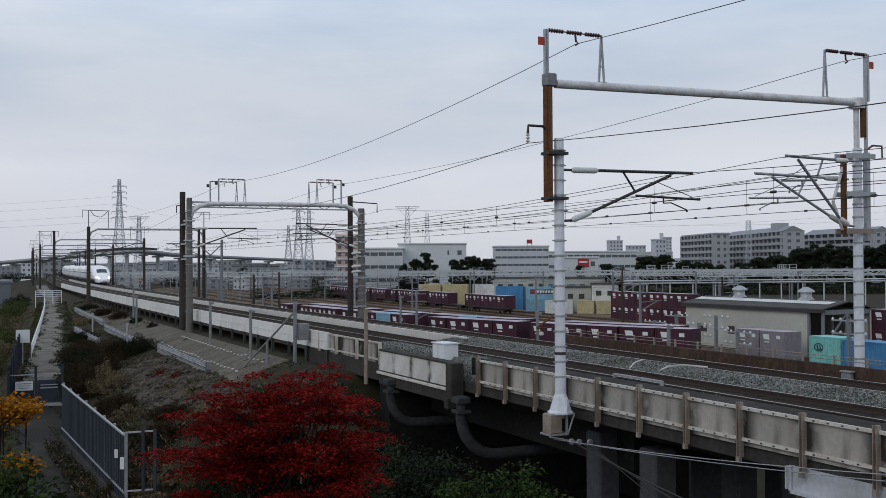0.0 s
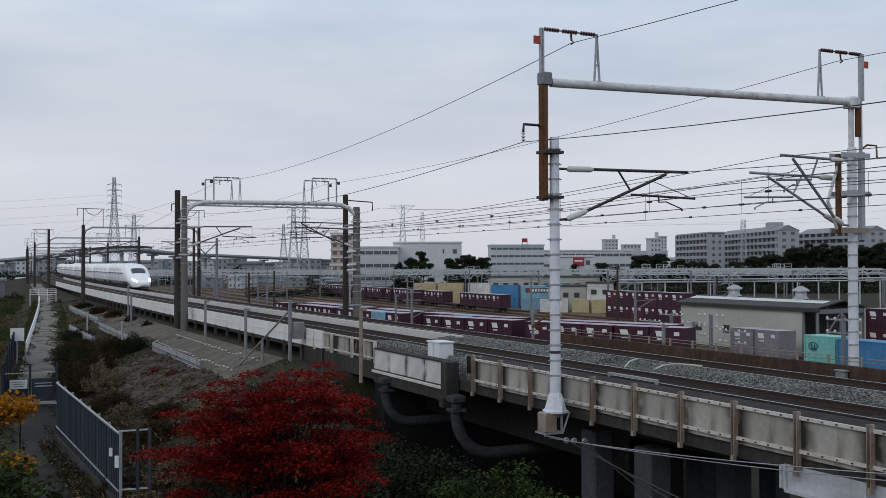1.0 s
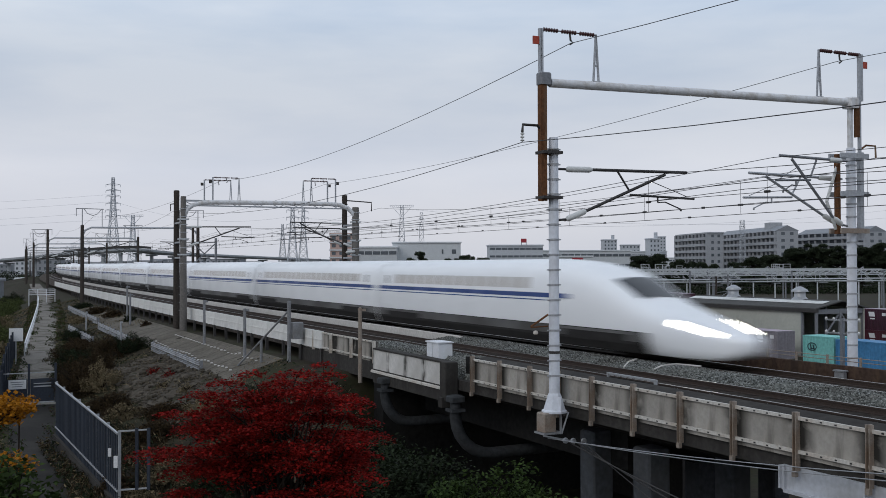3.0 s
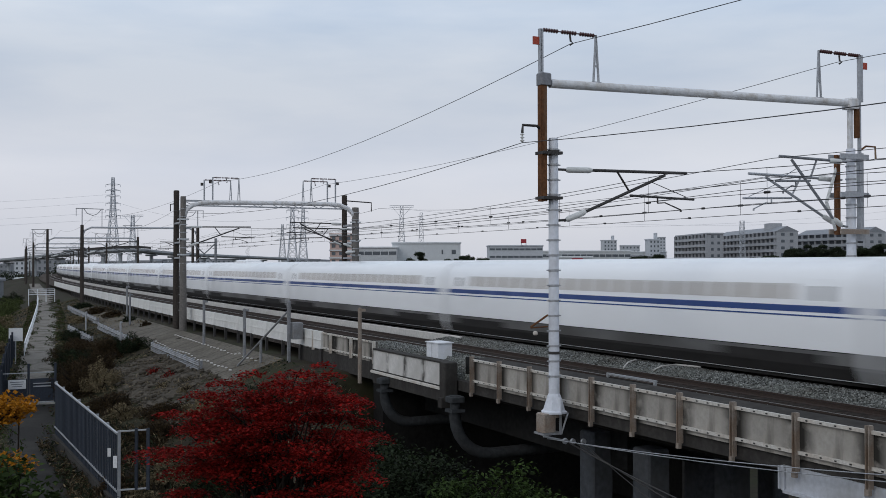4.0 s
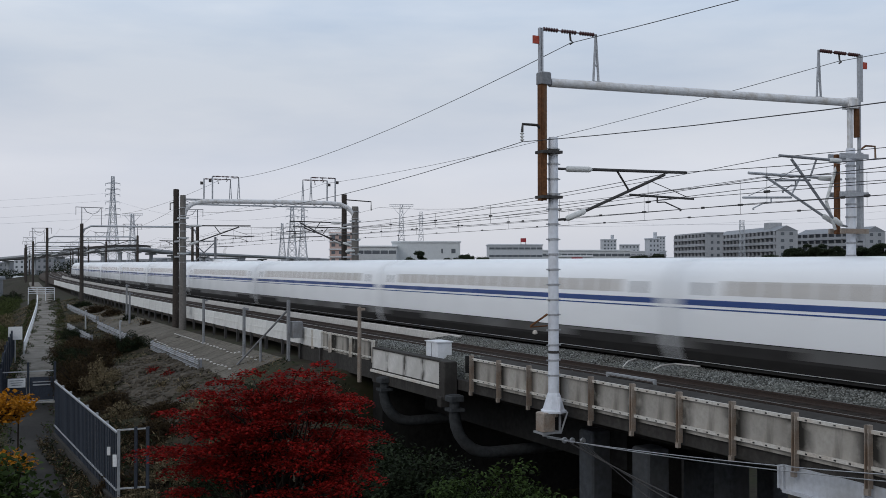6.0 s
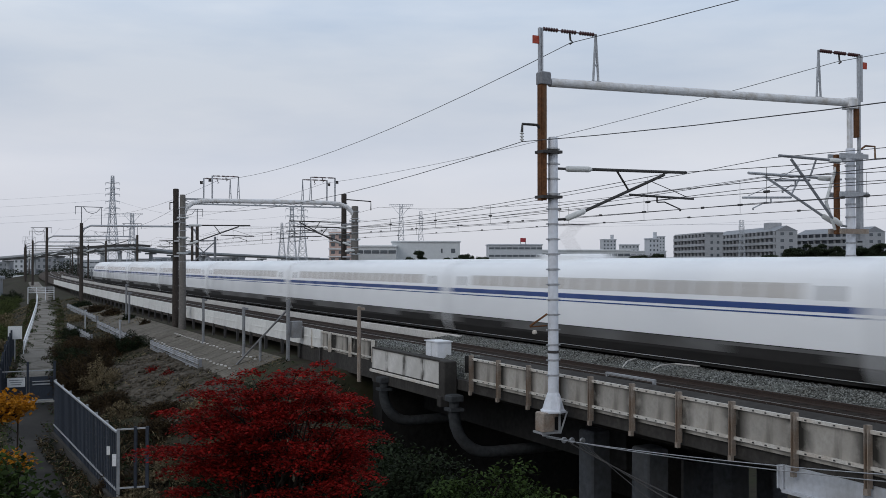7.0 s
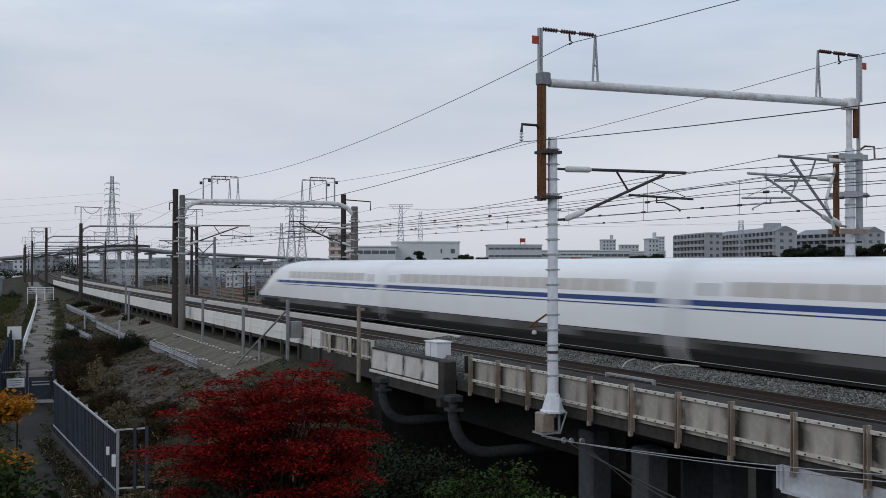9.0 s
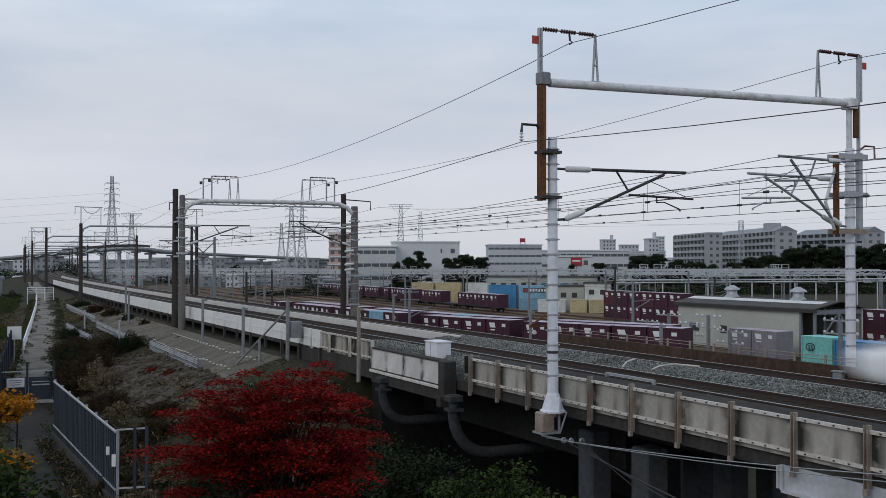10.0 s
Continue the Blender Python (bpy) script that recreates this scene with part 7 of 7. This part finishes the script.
def build_block(name, label, x, y, w, d, h, turn, storeys, bays, wall="flat_wall", style="balcony", roof_box=True, category="apartment building", gable=0.0):
    """A building seen from afar: walls, roof edge, and its balconies or windows one by one."""
    b = thing(name, label, category, Matrix.Translation((x, y, GROUND_Z)) @ Matrix.Rotation(radians(turn), 4, "Z"))
    part("wall", Shape().box((w, d, h), (0, 0, h / 2)), wall, b)
    if gable:
        sh = Shape().loft([[Vector((x, y, z)) for y, z in ((-d / 2 - .5, h), (d / 2 + .5, h), (0, h + gable))] for x in (-w / 2 - .1, w / 2 + .1)])
        part("roof", sh, "flat_wall_dark", b)
    else:
        part("roof", Shape().box((w + .8, d + .8, .7), (0, 0, h + .3), chamfer=.2), wall, b)
    if roof_box:
        part("roof_house", Shape().box((min(w * .12, 7.0), d * .6, 3.4), (w * .3, 0, h + 2.6), chamfer=.1), wall, b)
    f, bw = h / storeys, w / bays
    if style == "balcony":
        rec = Shape().box((bw * .94, .1, f * .5)).mesh("window", M["recess_shade"])
        bal = Shape().box((bw * .98, 1.1, f * .42)).mesh("balcony", M["flat_wall"])
        for i in range(storeys):
            for j in range(bays):
                px = -w / 2 + bw * (j + .5)
                part("window", rec, None, b).matrix_basis = Matrix.Translation((px, -d / 2 - .06, f * i + f * .7))
                part("balcony", bal, None, b).matrix_basis = Matrix.Translation((px, -d / 2 - .55, f * i + f * .22))
        fin = Shape().box((.22, 1.0, f * .58)).mesh("divider", M["flat_wall"])
        for i in range(storeys):
            for j in range(bays + 1):
                part("divider", fin, None, b).matrix_basis = Matrix.Translation((-w / 2 + bw * j * .99 + bw * .05, -d / 2 - .52, f * i + f * .72))
        side = Shape().box((.1, d * .16, f * .42)).mesh("window", M["pane"])
        for i in range(storeys):
            for yy in (-.2, .2):
                for sx in (-1, 1):
                    part("window", side, None, b).matrix_basis = Matrix.Translation((sx * (w / 2 + .04), d * yy, f * i + f * .6))
    elif style == "ribbon":
        rec = Shape().box((bw * .9, .1, f * .26)).mesh("window", M["pane"])
        for i in range(storeys):
            for j in range(bays):
                part("window", rec, None, b).matrix_basis = Matrix.Translation((-w / 2 + bw * (j + .5), -d / 2 - .05, f * i + f * .6))
    elif style == "sparse":
        for i in range(storeys):
            for j, ww in ((bays - 1, 1.9), (max(bays - 2, 0), .7)):
                part("window", Shape().box((ww, .1, 2.0)), "pane", b).matrix_basis = Matrix.Translation((-w / 2 + bw * (j + .4), -d / 2 - .05, f * i + f * .6))
    elif style == "banded":
        rec = Shape().box((bw * .5, .1, f * .42)).mesh("window", M["pane"])
        for i in range(storeys):
            part("floor_band", Shape().box((w + .6, .7, .55), (0, -d / 2 - .2, f * i + f * .98)), "factory_white", b)
            for j in range(bays):
                part("window", rec, None, b).matrix_basis = Matrix.Translation((-w / 2 + bw * (j + .5), -d / 2 - .05, f * i + f * .55))
    elif style == "dots":
        rec = Shape().box((bw * .4, .1, f * .45)).mesh("window", M["pane"])
        for i in range(storeys):
            for j in range(bays):
                part("window", rec, None, b).matrix_basis = Matrix.Translation((-w / 2 + bw * (j + .5), -d / 2 - .05, f * i + f * .55))
    return b


build_block("apartment_block", "grey flat-roofed apartment block with long balconies", 124.6, 498, 47, 7.5, 23.8, -85, 8, 9, roof_box=False)
build_block("apartment_block", "grey apartment block with rows of balconies and a roof house", 151.0, 495, 86, 9.8, 24.2, -88, 8, 15, gable=2.5)
build_block("apartment_block", "grey apartment block with rows of balconies and a pitched roof", 181.0, 466, 52, 10, 23.4, -76.5, 8, 10, roof_box=False, gable=2.5)
build_block("tower_block", "distant high-rise tower with haze in its colour", 136, 840, 11, 10, 29.0, 5, 10, 4, wall="tower_haze", style="dots", category="high-rise")
build_block("tower_block", "distant high-rise tower with haze in its colour", 127, 620, 6.5, 8, 24.5, 8, 9, 3, wall="tower_haze", style="dots", category="high-rise")
build_block("tower_block", "distant high-rise tower with haze in its colour", 191, 900, 8, 10, 33.0, 0, 12, 3, wall="tower_haze", style="dots", roof_box=False, category="high-rise")
build_block("tower_block", "distant low tower block with haze in its colour", 146, 800, 14, 10, 24.0, 0, 8, 5, wall="tower_haze", style="dots", roof_box=False, category="high-rise")
build_block("office_building", "long pale office building with window bands", 36, 520, 27, 16, 18.9, 2, 5, 9, "tower_haze", "ribbon", False, "office building")
build_block("factory_hall", "white factory wing with two dark glazed bands", -30, 458, 18, 14, 17.2, 0, 3, 5, "factory_white", "ribbon", False, "factory")
build_block("factory_hall", "plain pale blue-white factory hall with few small windows", -8.4, 474, 31, 24, 19.4, 2, 2, 6, "factory_white", "sparse", False, "factory")
build_block("pink_building", "salmon-pink building with white floor bands", -42.5, 430, 9.5, 10, 22.3, -6, 7, 3, "pink_wall", "banded", False, "building")
build_block("store_building", "white roadside store with a red sign panel", 58.5, 462, 16.5, 8, 12.8, 0, 2, 4, "factory_white", "sparse", False, "store")
build_block("warehouse", "long low white warehouse with window bands", 77, 560, 48, 18, 16.6, 2, 3, 14, "factory_white", "ribbon", False, "warehouse")
build_block("warehouse", "long low grey warehouse", 116, 640, 44, 18, 17, 0, 3, 12, "factory_white", "ribbon", False, "warehouse")
build_block("dark_building", "dark low building beside the line", -99, 215, 9, 8, 6.6, 8, 2, 4, "flat_wall_dark", "dots", False, "building")
rng_far = random.Random(21)
for i in range(46):
    u = -0.43 + i * 0.0072 + rng_far.uniform(-.004, .004)
    dist = rng_far.uniform(400, 660)
    w = rng_far.uniform(5, 16)
    build_block("low_building", "low pale industrial building behind the yard", u * dist, dist, w, 7, rng_far.uniform(2.6, 6.0), rng_far.uniform(-12, 12), 2, max(3, int(w / 4)), rng_far.choice(("flat_wall", "factory_white", "flat_wall_dark")), rng_far.choice(("ribbon", "dots")), False, "building")
for i in range(16):
    u = -0.02 + i * 0.03 + rng_far.uniform(-.006, .006)
    dist = rng_far.uniform(560, 760)
    w = rng_far.uniform(14, 34)
    build_block("low_building", "low pale town building behind the yard", u * dist, dist, w, 10, rng_far.uniform(8, 15), rng_far.uniform(-12, 12), 3, max(3, int(w / 4)), rng_far.choice(("flat_wall", "factory_white", "flat_wall_dark")), rng_far.choice(("ribbon", "dots")), False, "building")


for i in range(34):
    u = -0.45 + i * 0.0105 + rng_far.uniform(-.004, .004)
    dist = rng_far.uniform(760, 980)
    w = rng_far.uniform(10, 26)
    build_block("low_building", "hazy grey town building beyond the overpass", u * dist, dist, w, 10, rng_far.uniform(10, 14.5), rng_far.uniform(-12, 12), 3, max(3, int(w / 4)), rng_far.choice(("flat_wall", "tower_haze", "flat_wall_dark")), rng_far.choice(("ribbon", "dots")), False, "building")


def build_far_signs():
    s = thing("roof_sign", "red sign board on a roof", "sign", Matrix.Translation((40.0, 511, 13.9)))
    part("board", Shape().box((2.8, .3, 2.0), (0, 0, 1.0)), "logo_red", s)
    part("leg", Shape().box((.3, .3, 1.6), (-1.2, 0, -.4)), "steel_grey", s)
    part("leg", Shape().box((.3, .3, 1.6), (1.2, 0, -.4)), "steel_grey", s)
    s = thing("store_sign", "red store sign panel with white lettering bars", "sign", Matrix.Translation((60.0, 457.7, 4.1)))
    part("board", Shape().box((4.9, .3, 3.7)), "logo_red", s)
    part("text_bar", Shape().box((3.6, .1, .7), (0, -.2, .3)), "logo_white", s)
    part("leg", Shape().box((.4, .3, 6.0), (0, .0, -4.0)), "steel_grey", s)


build_far_signs()


def build_overpass():
    r = thing("road_overpass", "pale grey elevated road on tall piers", "overpass", kind="structure")
    pts = [(-335, 670, 4.4), (-270, 620, 6.2), (-231, 600, 8.8), (-198, 582, 10.8), (-178, 582, 11.8), (-167, 612, 10.2), (-149, 700, 9.0), (-126, 800, 7.8), (-97, 950, 6.2), (-60, 1150, 4.2)]
    path = []
    for i in range(len(pts) - 1):
        a, b = Vector(pts[i]), Vector(pts[i + 1])
        a0, b0 = Vector(pts[max(i - 1, 0)]), Vector(pts[min(i + 2, len(pts) - 1)])
        for k in range(8):
            t = k / 8
            path.append(.5 * ((2 * a) + (b - a0) * t + (2 * a0 - 5 * a + 4 * b - b0) * t * t + (3 * a - a0 - 3 * b + b0) * t ** 3))
    path.append(Vector(pts[-1]))
    rings = []
    for i, p in enumerate(path):
        d = path[min(i + 1, len(path) - 1)] - path[max(i - 1, 0)]
        side = Vector((d.y, -d.x, 0)).normalized()
        rings.append((p, side))
    def strip(prof):
        return Shape().loft([[p + sd * w + Vector((0, 0, z)) for w, z in prof] for p, sd in rings])
    part("deck", strip(((-4, -1.1), (4, -1.1), (5, -.3), (5, 0), (-5, 0), (-5, -.4))), "road_concrete", r)
    for w in (-4.9, 4.9):
        part("parapet", strip(((w - .15, 0), (w + .15, 0), (w + .15, .8), (w - .15, .8))), "road_concrete", r)
        part("sound_wall", Shape().loft([[p + sd * w2 + Vector((0, 0, z)) for w2, z in ((w - .1, 1.0), (w + .1, 1.0), (w + .1, 2.3), (w - .1, 2.3))] for p, sd in rings[19:36]]), "steel_dark", r)
    for i in range(1, len(path) - 1, 4):
        p, sd = rings[i]
        h = p.z - 1.5 - GROUND_Z
        part("pier", Shape().box((1.7, 1.7, h), (p.x, p.y, GROUND_Z + h / 2)).beam(p + sd * 3.6 + Vector((0, 0, -2.0)), p - sd * 3.6 + Vector((0, 0, -2.0)), 1.4, 1.0), "road_concrete", r)


build_overpass()


def build_pylon(x, y, h, w, arms, turn=0, flat_top=0.0):
    p = thing("power_pylon", "tall grey lattice power pylon", "pylon", Matrix.Translation((x, y, GROUND_Z)) @ Matrix.Rotation(turn, 4, "Z"), group="power pylons")
    half = lambda z: w / 2 * (1 - z / h) ** 1.5 + .8
    k = 11
    t = w * .018 + .05
    legs = Shape()
    brace = Shape()
    for i in range(k):
        z0, z1 = h * i / k, h * (i + 1) / k
        a, b = half(z0), half(z1)
        for sx, sy in ((-1, -1), (1, -1), (1, 1), (-1, 1)):
            legs.beam((sx * a, sy * a, z0), (sx * b, sy * b, z1), t * 1.6, t * 1.6, (0, 1, 0))
        for q in range(4):
            c = ((-1, -1), (1, -1), (1, 1), (-1, 1))
            (ax, ay), (bx, by) = c[q], c[(q + 1) % 4]
            brace.beam((ax * a, ay * a, z0), (bx * b, by * b, z1), t, t).beam((bx * a, by * a, z0), (ax * b, ay * b, z1), t, t).beam((ax * b, ay * b, z1), (bx * b, by * b, z1), t, t)
    part("leg_frame", legs, "tower_steel_haze", p)
    part("bracing", brace, "tower_steel_haze", p)
    for f, L in arms:
        z = h * f
        for sg in (-1, 1):
            arm = Shape().beam((0, -.4, z), (sg * L, 0, z + .3), t * 1.3, t * 1.3).beam((0, .4, z), (sg * L, 0, z + .3), t * 1.3, t * 1.3).beam((0, 0, z + 1.3), (sg * L, 0, z + .3), t * 1.3, t * 1.3).beam((sg * L, 0, z + .3), (sg * L, 0, z - 1.4), t, t, (0, 1, 0))
            part("cross_arm", arm, "tower_steel_haze", p)
    if flat_top:
        for sg in (-1, 1):
            arm = Shape().beam((0, 0, h), (sg * flat_top, 0, h), t * 1.5, t * 1.5).beam((0, 0, h - 1.3), (sg * flat_top, 0, h - .9), t * 1.3, t * 1.3).beam((sg * half(h), 0, h * .86), (sg * flat_top * .75, 0, h - 1.1), t * 1.2, t * 1.2)
            for i in range(1, 7):
                arm.beam((sg * flat_top * i / 6, 0, h), (sg * flat_top * (i - .5) / 6, 0, h - 1.2), t * .8, t * .8)
            part("cross_arm", arm, "tower_steel_haze", p)


build_pylon(-228, 700, 70, 9, ((.62, 5.2), (.677, 5.2), (.743, 5), (.815, 5), (.87, 5), (.926, 5)))
build_pylon(-196, 640, 41.3, 6, (), flat_top=6.6)
build_pylon(-83.5, 560, 41.4, 6, ((.76, 3.4), (.857, 3.4), (.955, 3.4)))
build_pylon(-97, 700, 49, 7, ((.74, 3.6), (.85, 3.6), (.94, 3.4)))
build_pylon(-143, 900, 45.5, 8, ((.7, 5), (.8, 5), (.9, 5)))
build_pylon(-23.3, 560, 42.3, 5, (), flat_top=6.6)
build_pylon(-13.8, 620, 41.3, 5, ((.9, 1.6),))
build_pylon(129, 440, 28.5, 1.6, ((.9, 1.2),))


def build_power_lines():
    for a, b in (((-227, 700, 47), (-720, 640, 40)), ((-227, 700, 52), (-720, 640, 45)), ((-227, 700, 40), (-720, 640, 34)), ((-196, 640, 33), (-700, 560, 30)), ((-227, 700, 47), (-97, 700, 38)), ((-83, 560, 29), (330, 700, 42)), ((-24, 560, 34), (330, 640, 36))):
        solo("power_line", Shape().tube(sagged(a, b, 9, 20), .05, 4), "tower_steel_haze", "thin distant power line between pylons", "power line", group="power lines")


build_power_lines()


def build_far_tree(x, y, w, h, seed, mat="leaf_pine", label="dark evergreen tree behind the yard"):
    rng = np.random.default_rng(seed)
    t = thing("far_tree", label, "tree", Matrix.Translation((x, y, GROUND_Z)), group="trees behind the yard")
    wood = Shape().tube([(0, 0, 0), (.2, 0, h * .4), (-.1, 0, h * .85)], [.4, .3, .1], 6)
    cen = []
    for i in range(60):
        f = rng.uniform(.08, 1.0)
        a = rng.uniform(0, 2 * math.pi)
        rr = w / 2 * (1.05 - f * .55) * rng.uniform(.3, 1.0)
        c = np.array([rr * math.cos(a), rr * math.sin(a), h * f])
        cen.append((c, rng.uniform(.07, .17) * w))
        wood.tube([(0, 0, h * f * .8), (c[0] * .6, c[1] * .6, h * f * .93), tuple(c)], [.14, .09, .04], 5)
    part("trunk", wood, "bark", t)
    part("crown", leaf_mesh("crown", pad_points(rng, cen, 260, .3), .55, M[mat], rng, .3, .5), None, t)


FAR = [(-14, 410, 8, 12), (-9.0, 415, 10, 14.5), (-19, 420, 7, 10), (4, 430, 11, 12.5), (10, 432, 12, 13.5), (16, 434, 10, 12), (66, 430, 9, 10), (57, 450, 6, 9), (82, 425, 12, 13), (90, 430, 12, 13.5), (98, 428, 12, 11), (106, 430, 11, 11),
       (-88, 430, 8, 9), (-135, 300, 7, 6.5), (132, 410, 12, 13), (140, 408, 13, 15.5), (148, 405, 14, 17), (156, 402, 14, 16.5), (164, 400, 14, 16), (172, 398, 15, 17.5), (180, 396, 14, 17), (126, 415, 12, 12), (136, 418, 14, 13), (144, 418, 15, 14), (152, 415, 15, 14), (160, 413, 15, 15), (168, 411, 15, 15), (176, 409, 15, 14), (185, 404, 15, 15), (120, 420, 11, 10), (72, 432, 7, 8), (112, 428, 10, 9)]
for i, (x, y, w, h) in enumerate(FAR):
    build_far_tree(x, y, w, h, 300 + i)


def build_scrub(x0, x1, y0, slope, low, seed, k=26000):
    """A dark, uneven strip of scrub along the edge of the yard."""
    rng = np.random.default_rng(seed)
    x = rng.uniform(x0, x1, k)
    y = y0 + slope * x + rng.normal(0, 5, k)
    top = low + .5 * low * np.sin(x * .21) * np.sin(x * .057 + 1) + .5 * np.sin(x * .9)
    pts = np.stack([x, y, GROUND_Z + rng.uniform(0, 1, k) * top], 1)
    tagged(new("scrub", leaf_mesh("scrub", pts, .7, M["leaf_dark"], rng, .2, .5)), "dark green scrub along the yard edge", "scrub", kind="stuff")


build_scrub(-60, 190, 318, .12, 2.2, 77)
build_scrub(-190, -45, 500, .1, 5.0, 78)
build_scrub(-235, -148, 440, .1, 7.0, 79, 22000)


def build_hills():
    rng = random.Random(3)
    sh = Shape()
    rows = []
    for i in range(60):
        x = -1200 + i * 70
        h = 8 + 16 * max(0, math.sin((x - 200) / 520)) + 9 * max(0, math.sin(x / 210 + 1)) + rng.uniform(-3, 3)
        rows.append([Vector((x, 3900, -8)), Vector((x, 3950, h * .7)), Vector((x, 4050, h)), Vector((x, 4400, -8))])
    sh.loft(rows, caps=False, closed=False)
    solo("hills", sh, "far_hill_haze", "low hills on the horizon, haze in their blue-grey colour", "hills", kind="structure", smooth=60)


build_hills()


def build_locomotives():
    for i, x in enumerate((-101, -82)):
        t = thing("locomotive", "small white electric locomotive in the yard", "locomotive", Matrix.Translation((x, 612, GROUND_Z)) @ Matrix.Rotation(radians(100), 4, "Z") @ Matrix.Rotation(radians(90), 4, "Z"), group="yard locomotives")
        part("body", Shape().box((9.5, 2.9, 2.7), (0, 0, 2.5), chamfer=.4), "container_white", t)
        part("underframe", Shape().box((9.0, 2.6, .9), (0, 0, .7)), "wagon_dark", t)
        part("roof_gear", Shape().box((6, 1.6, .5), (0, 0, 4.0), chamfer=.1), "steel_grey", t)
        for k in (-3.2, 0, 3.2):
            part("window", Shape().box((1.3, .06, .8), (k, -1.47, 3.0)), "pane", t)


build_locomotives()


def build_yard_signal(x, y):
    g = thing("yard_signal", "yard signal post with a lit red lamp", "signal", Matrix.Translation((x, y, GROUND_Z)))
    part("post", Shape().lathe([(.12, 0), (.09, 5.4)], (0, 0, 0), 8), "steel_grey", g)
    head = part("head", Shape().box((.45, .22, .9), (0, 0, 5.6), chamfer=.05), "steel_dark", g)
    part("lamp", Shape().lathe([(.15, 0), (.14, .06), (.04, .09)], (0, -.11, 5.7), 12, (0, -1, 0)), "signal_lamp", head, "lit red lamp")


M["signal_lamp"] = glow("signal_lamp", (1.0, 0.06, 0.03), 5.0)
build_yard_signal(-91.5, 300)


def build_parked_van(x, y, turn, mat, label):
    v = thing("parked_van", label, "vehicle", Matrix.Translation((x, y, GROUND_Z)) @ Matrix.Rotation(radians(turn), 4, "Z"), group="parked vehicles")
    part("body", Shape().loft([[Vector((sx * hw, yy, z)) for sx, z in ((-1, .35), (1, .35), (1, zt * .6), (.86, zt), (-.86, zt), (-1, zt * .6))] for yy, hw, zt in ((-2.2, .78, 1.0), (-1.6, .84, 1.3), (-.8, .85, 1.9), (1.9, .85, 1.95), (2.2, .8, 1.7))]), mat, v, smooth=30)
    for sx in (-1, 1):
        part("window", Shape().box((.03, 2.4, .5), (sx * .82, .5, 1.5)), "pane", v)
        for yy in (-1.4, 1.4):
            part("wheel", Shape().lathe([(.3, -.1), (.32, 0), (.3, .1)], (sx * .8, yy, .32), 12, (1, 0, 0)), "wagon_dark", v)


build_parked_van(17.5, 62, 60, "container_white", "white van parked beyond the bridge")
build_parked_van(21.0, 60, 60, "flat_wall_dark", "dark grey van parked beyond the bridge")


motions()
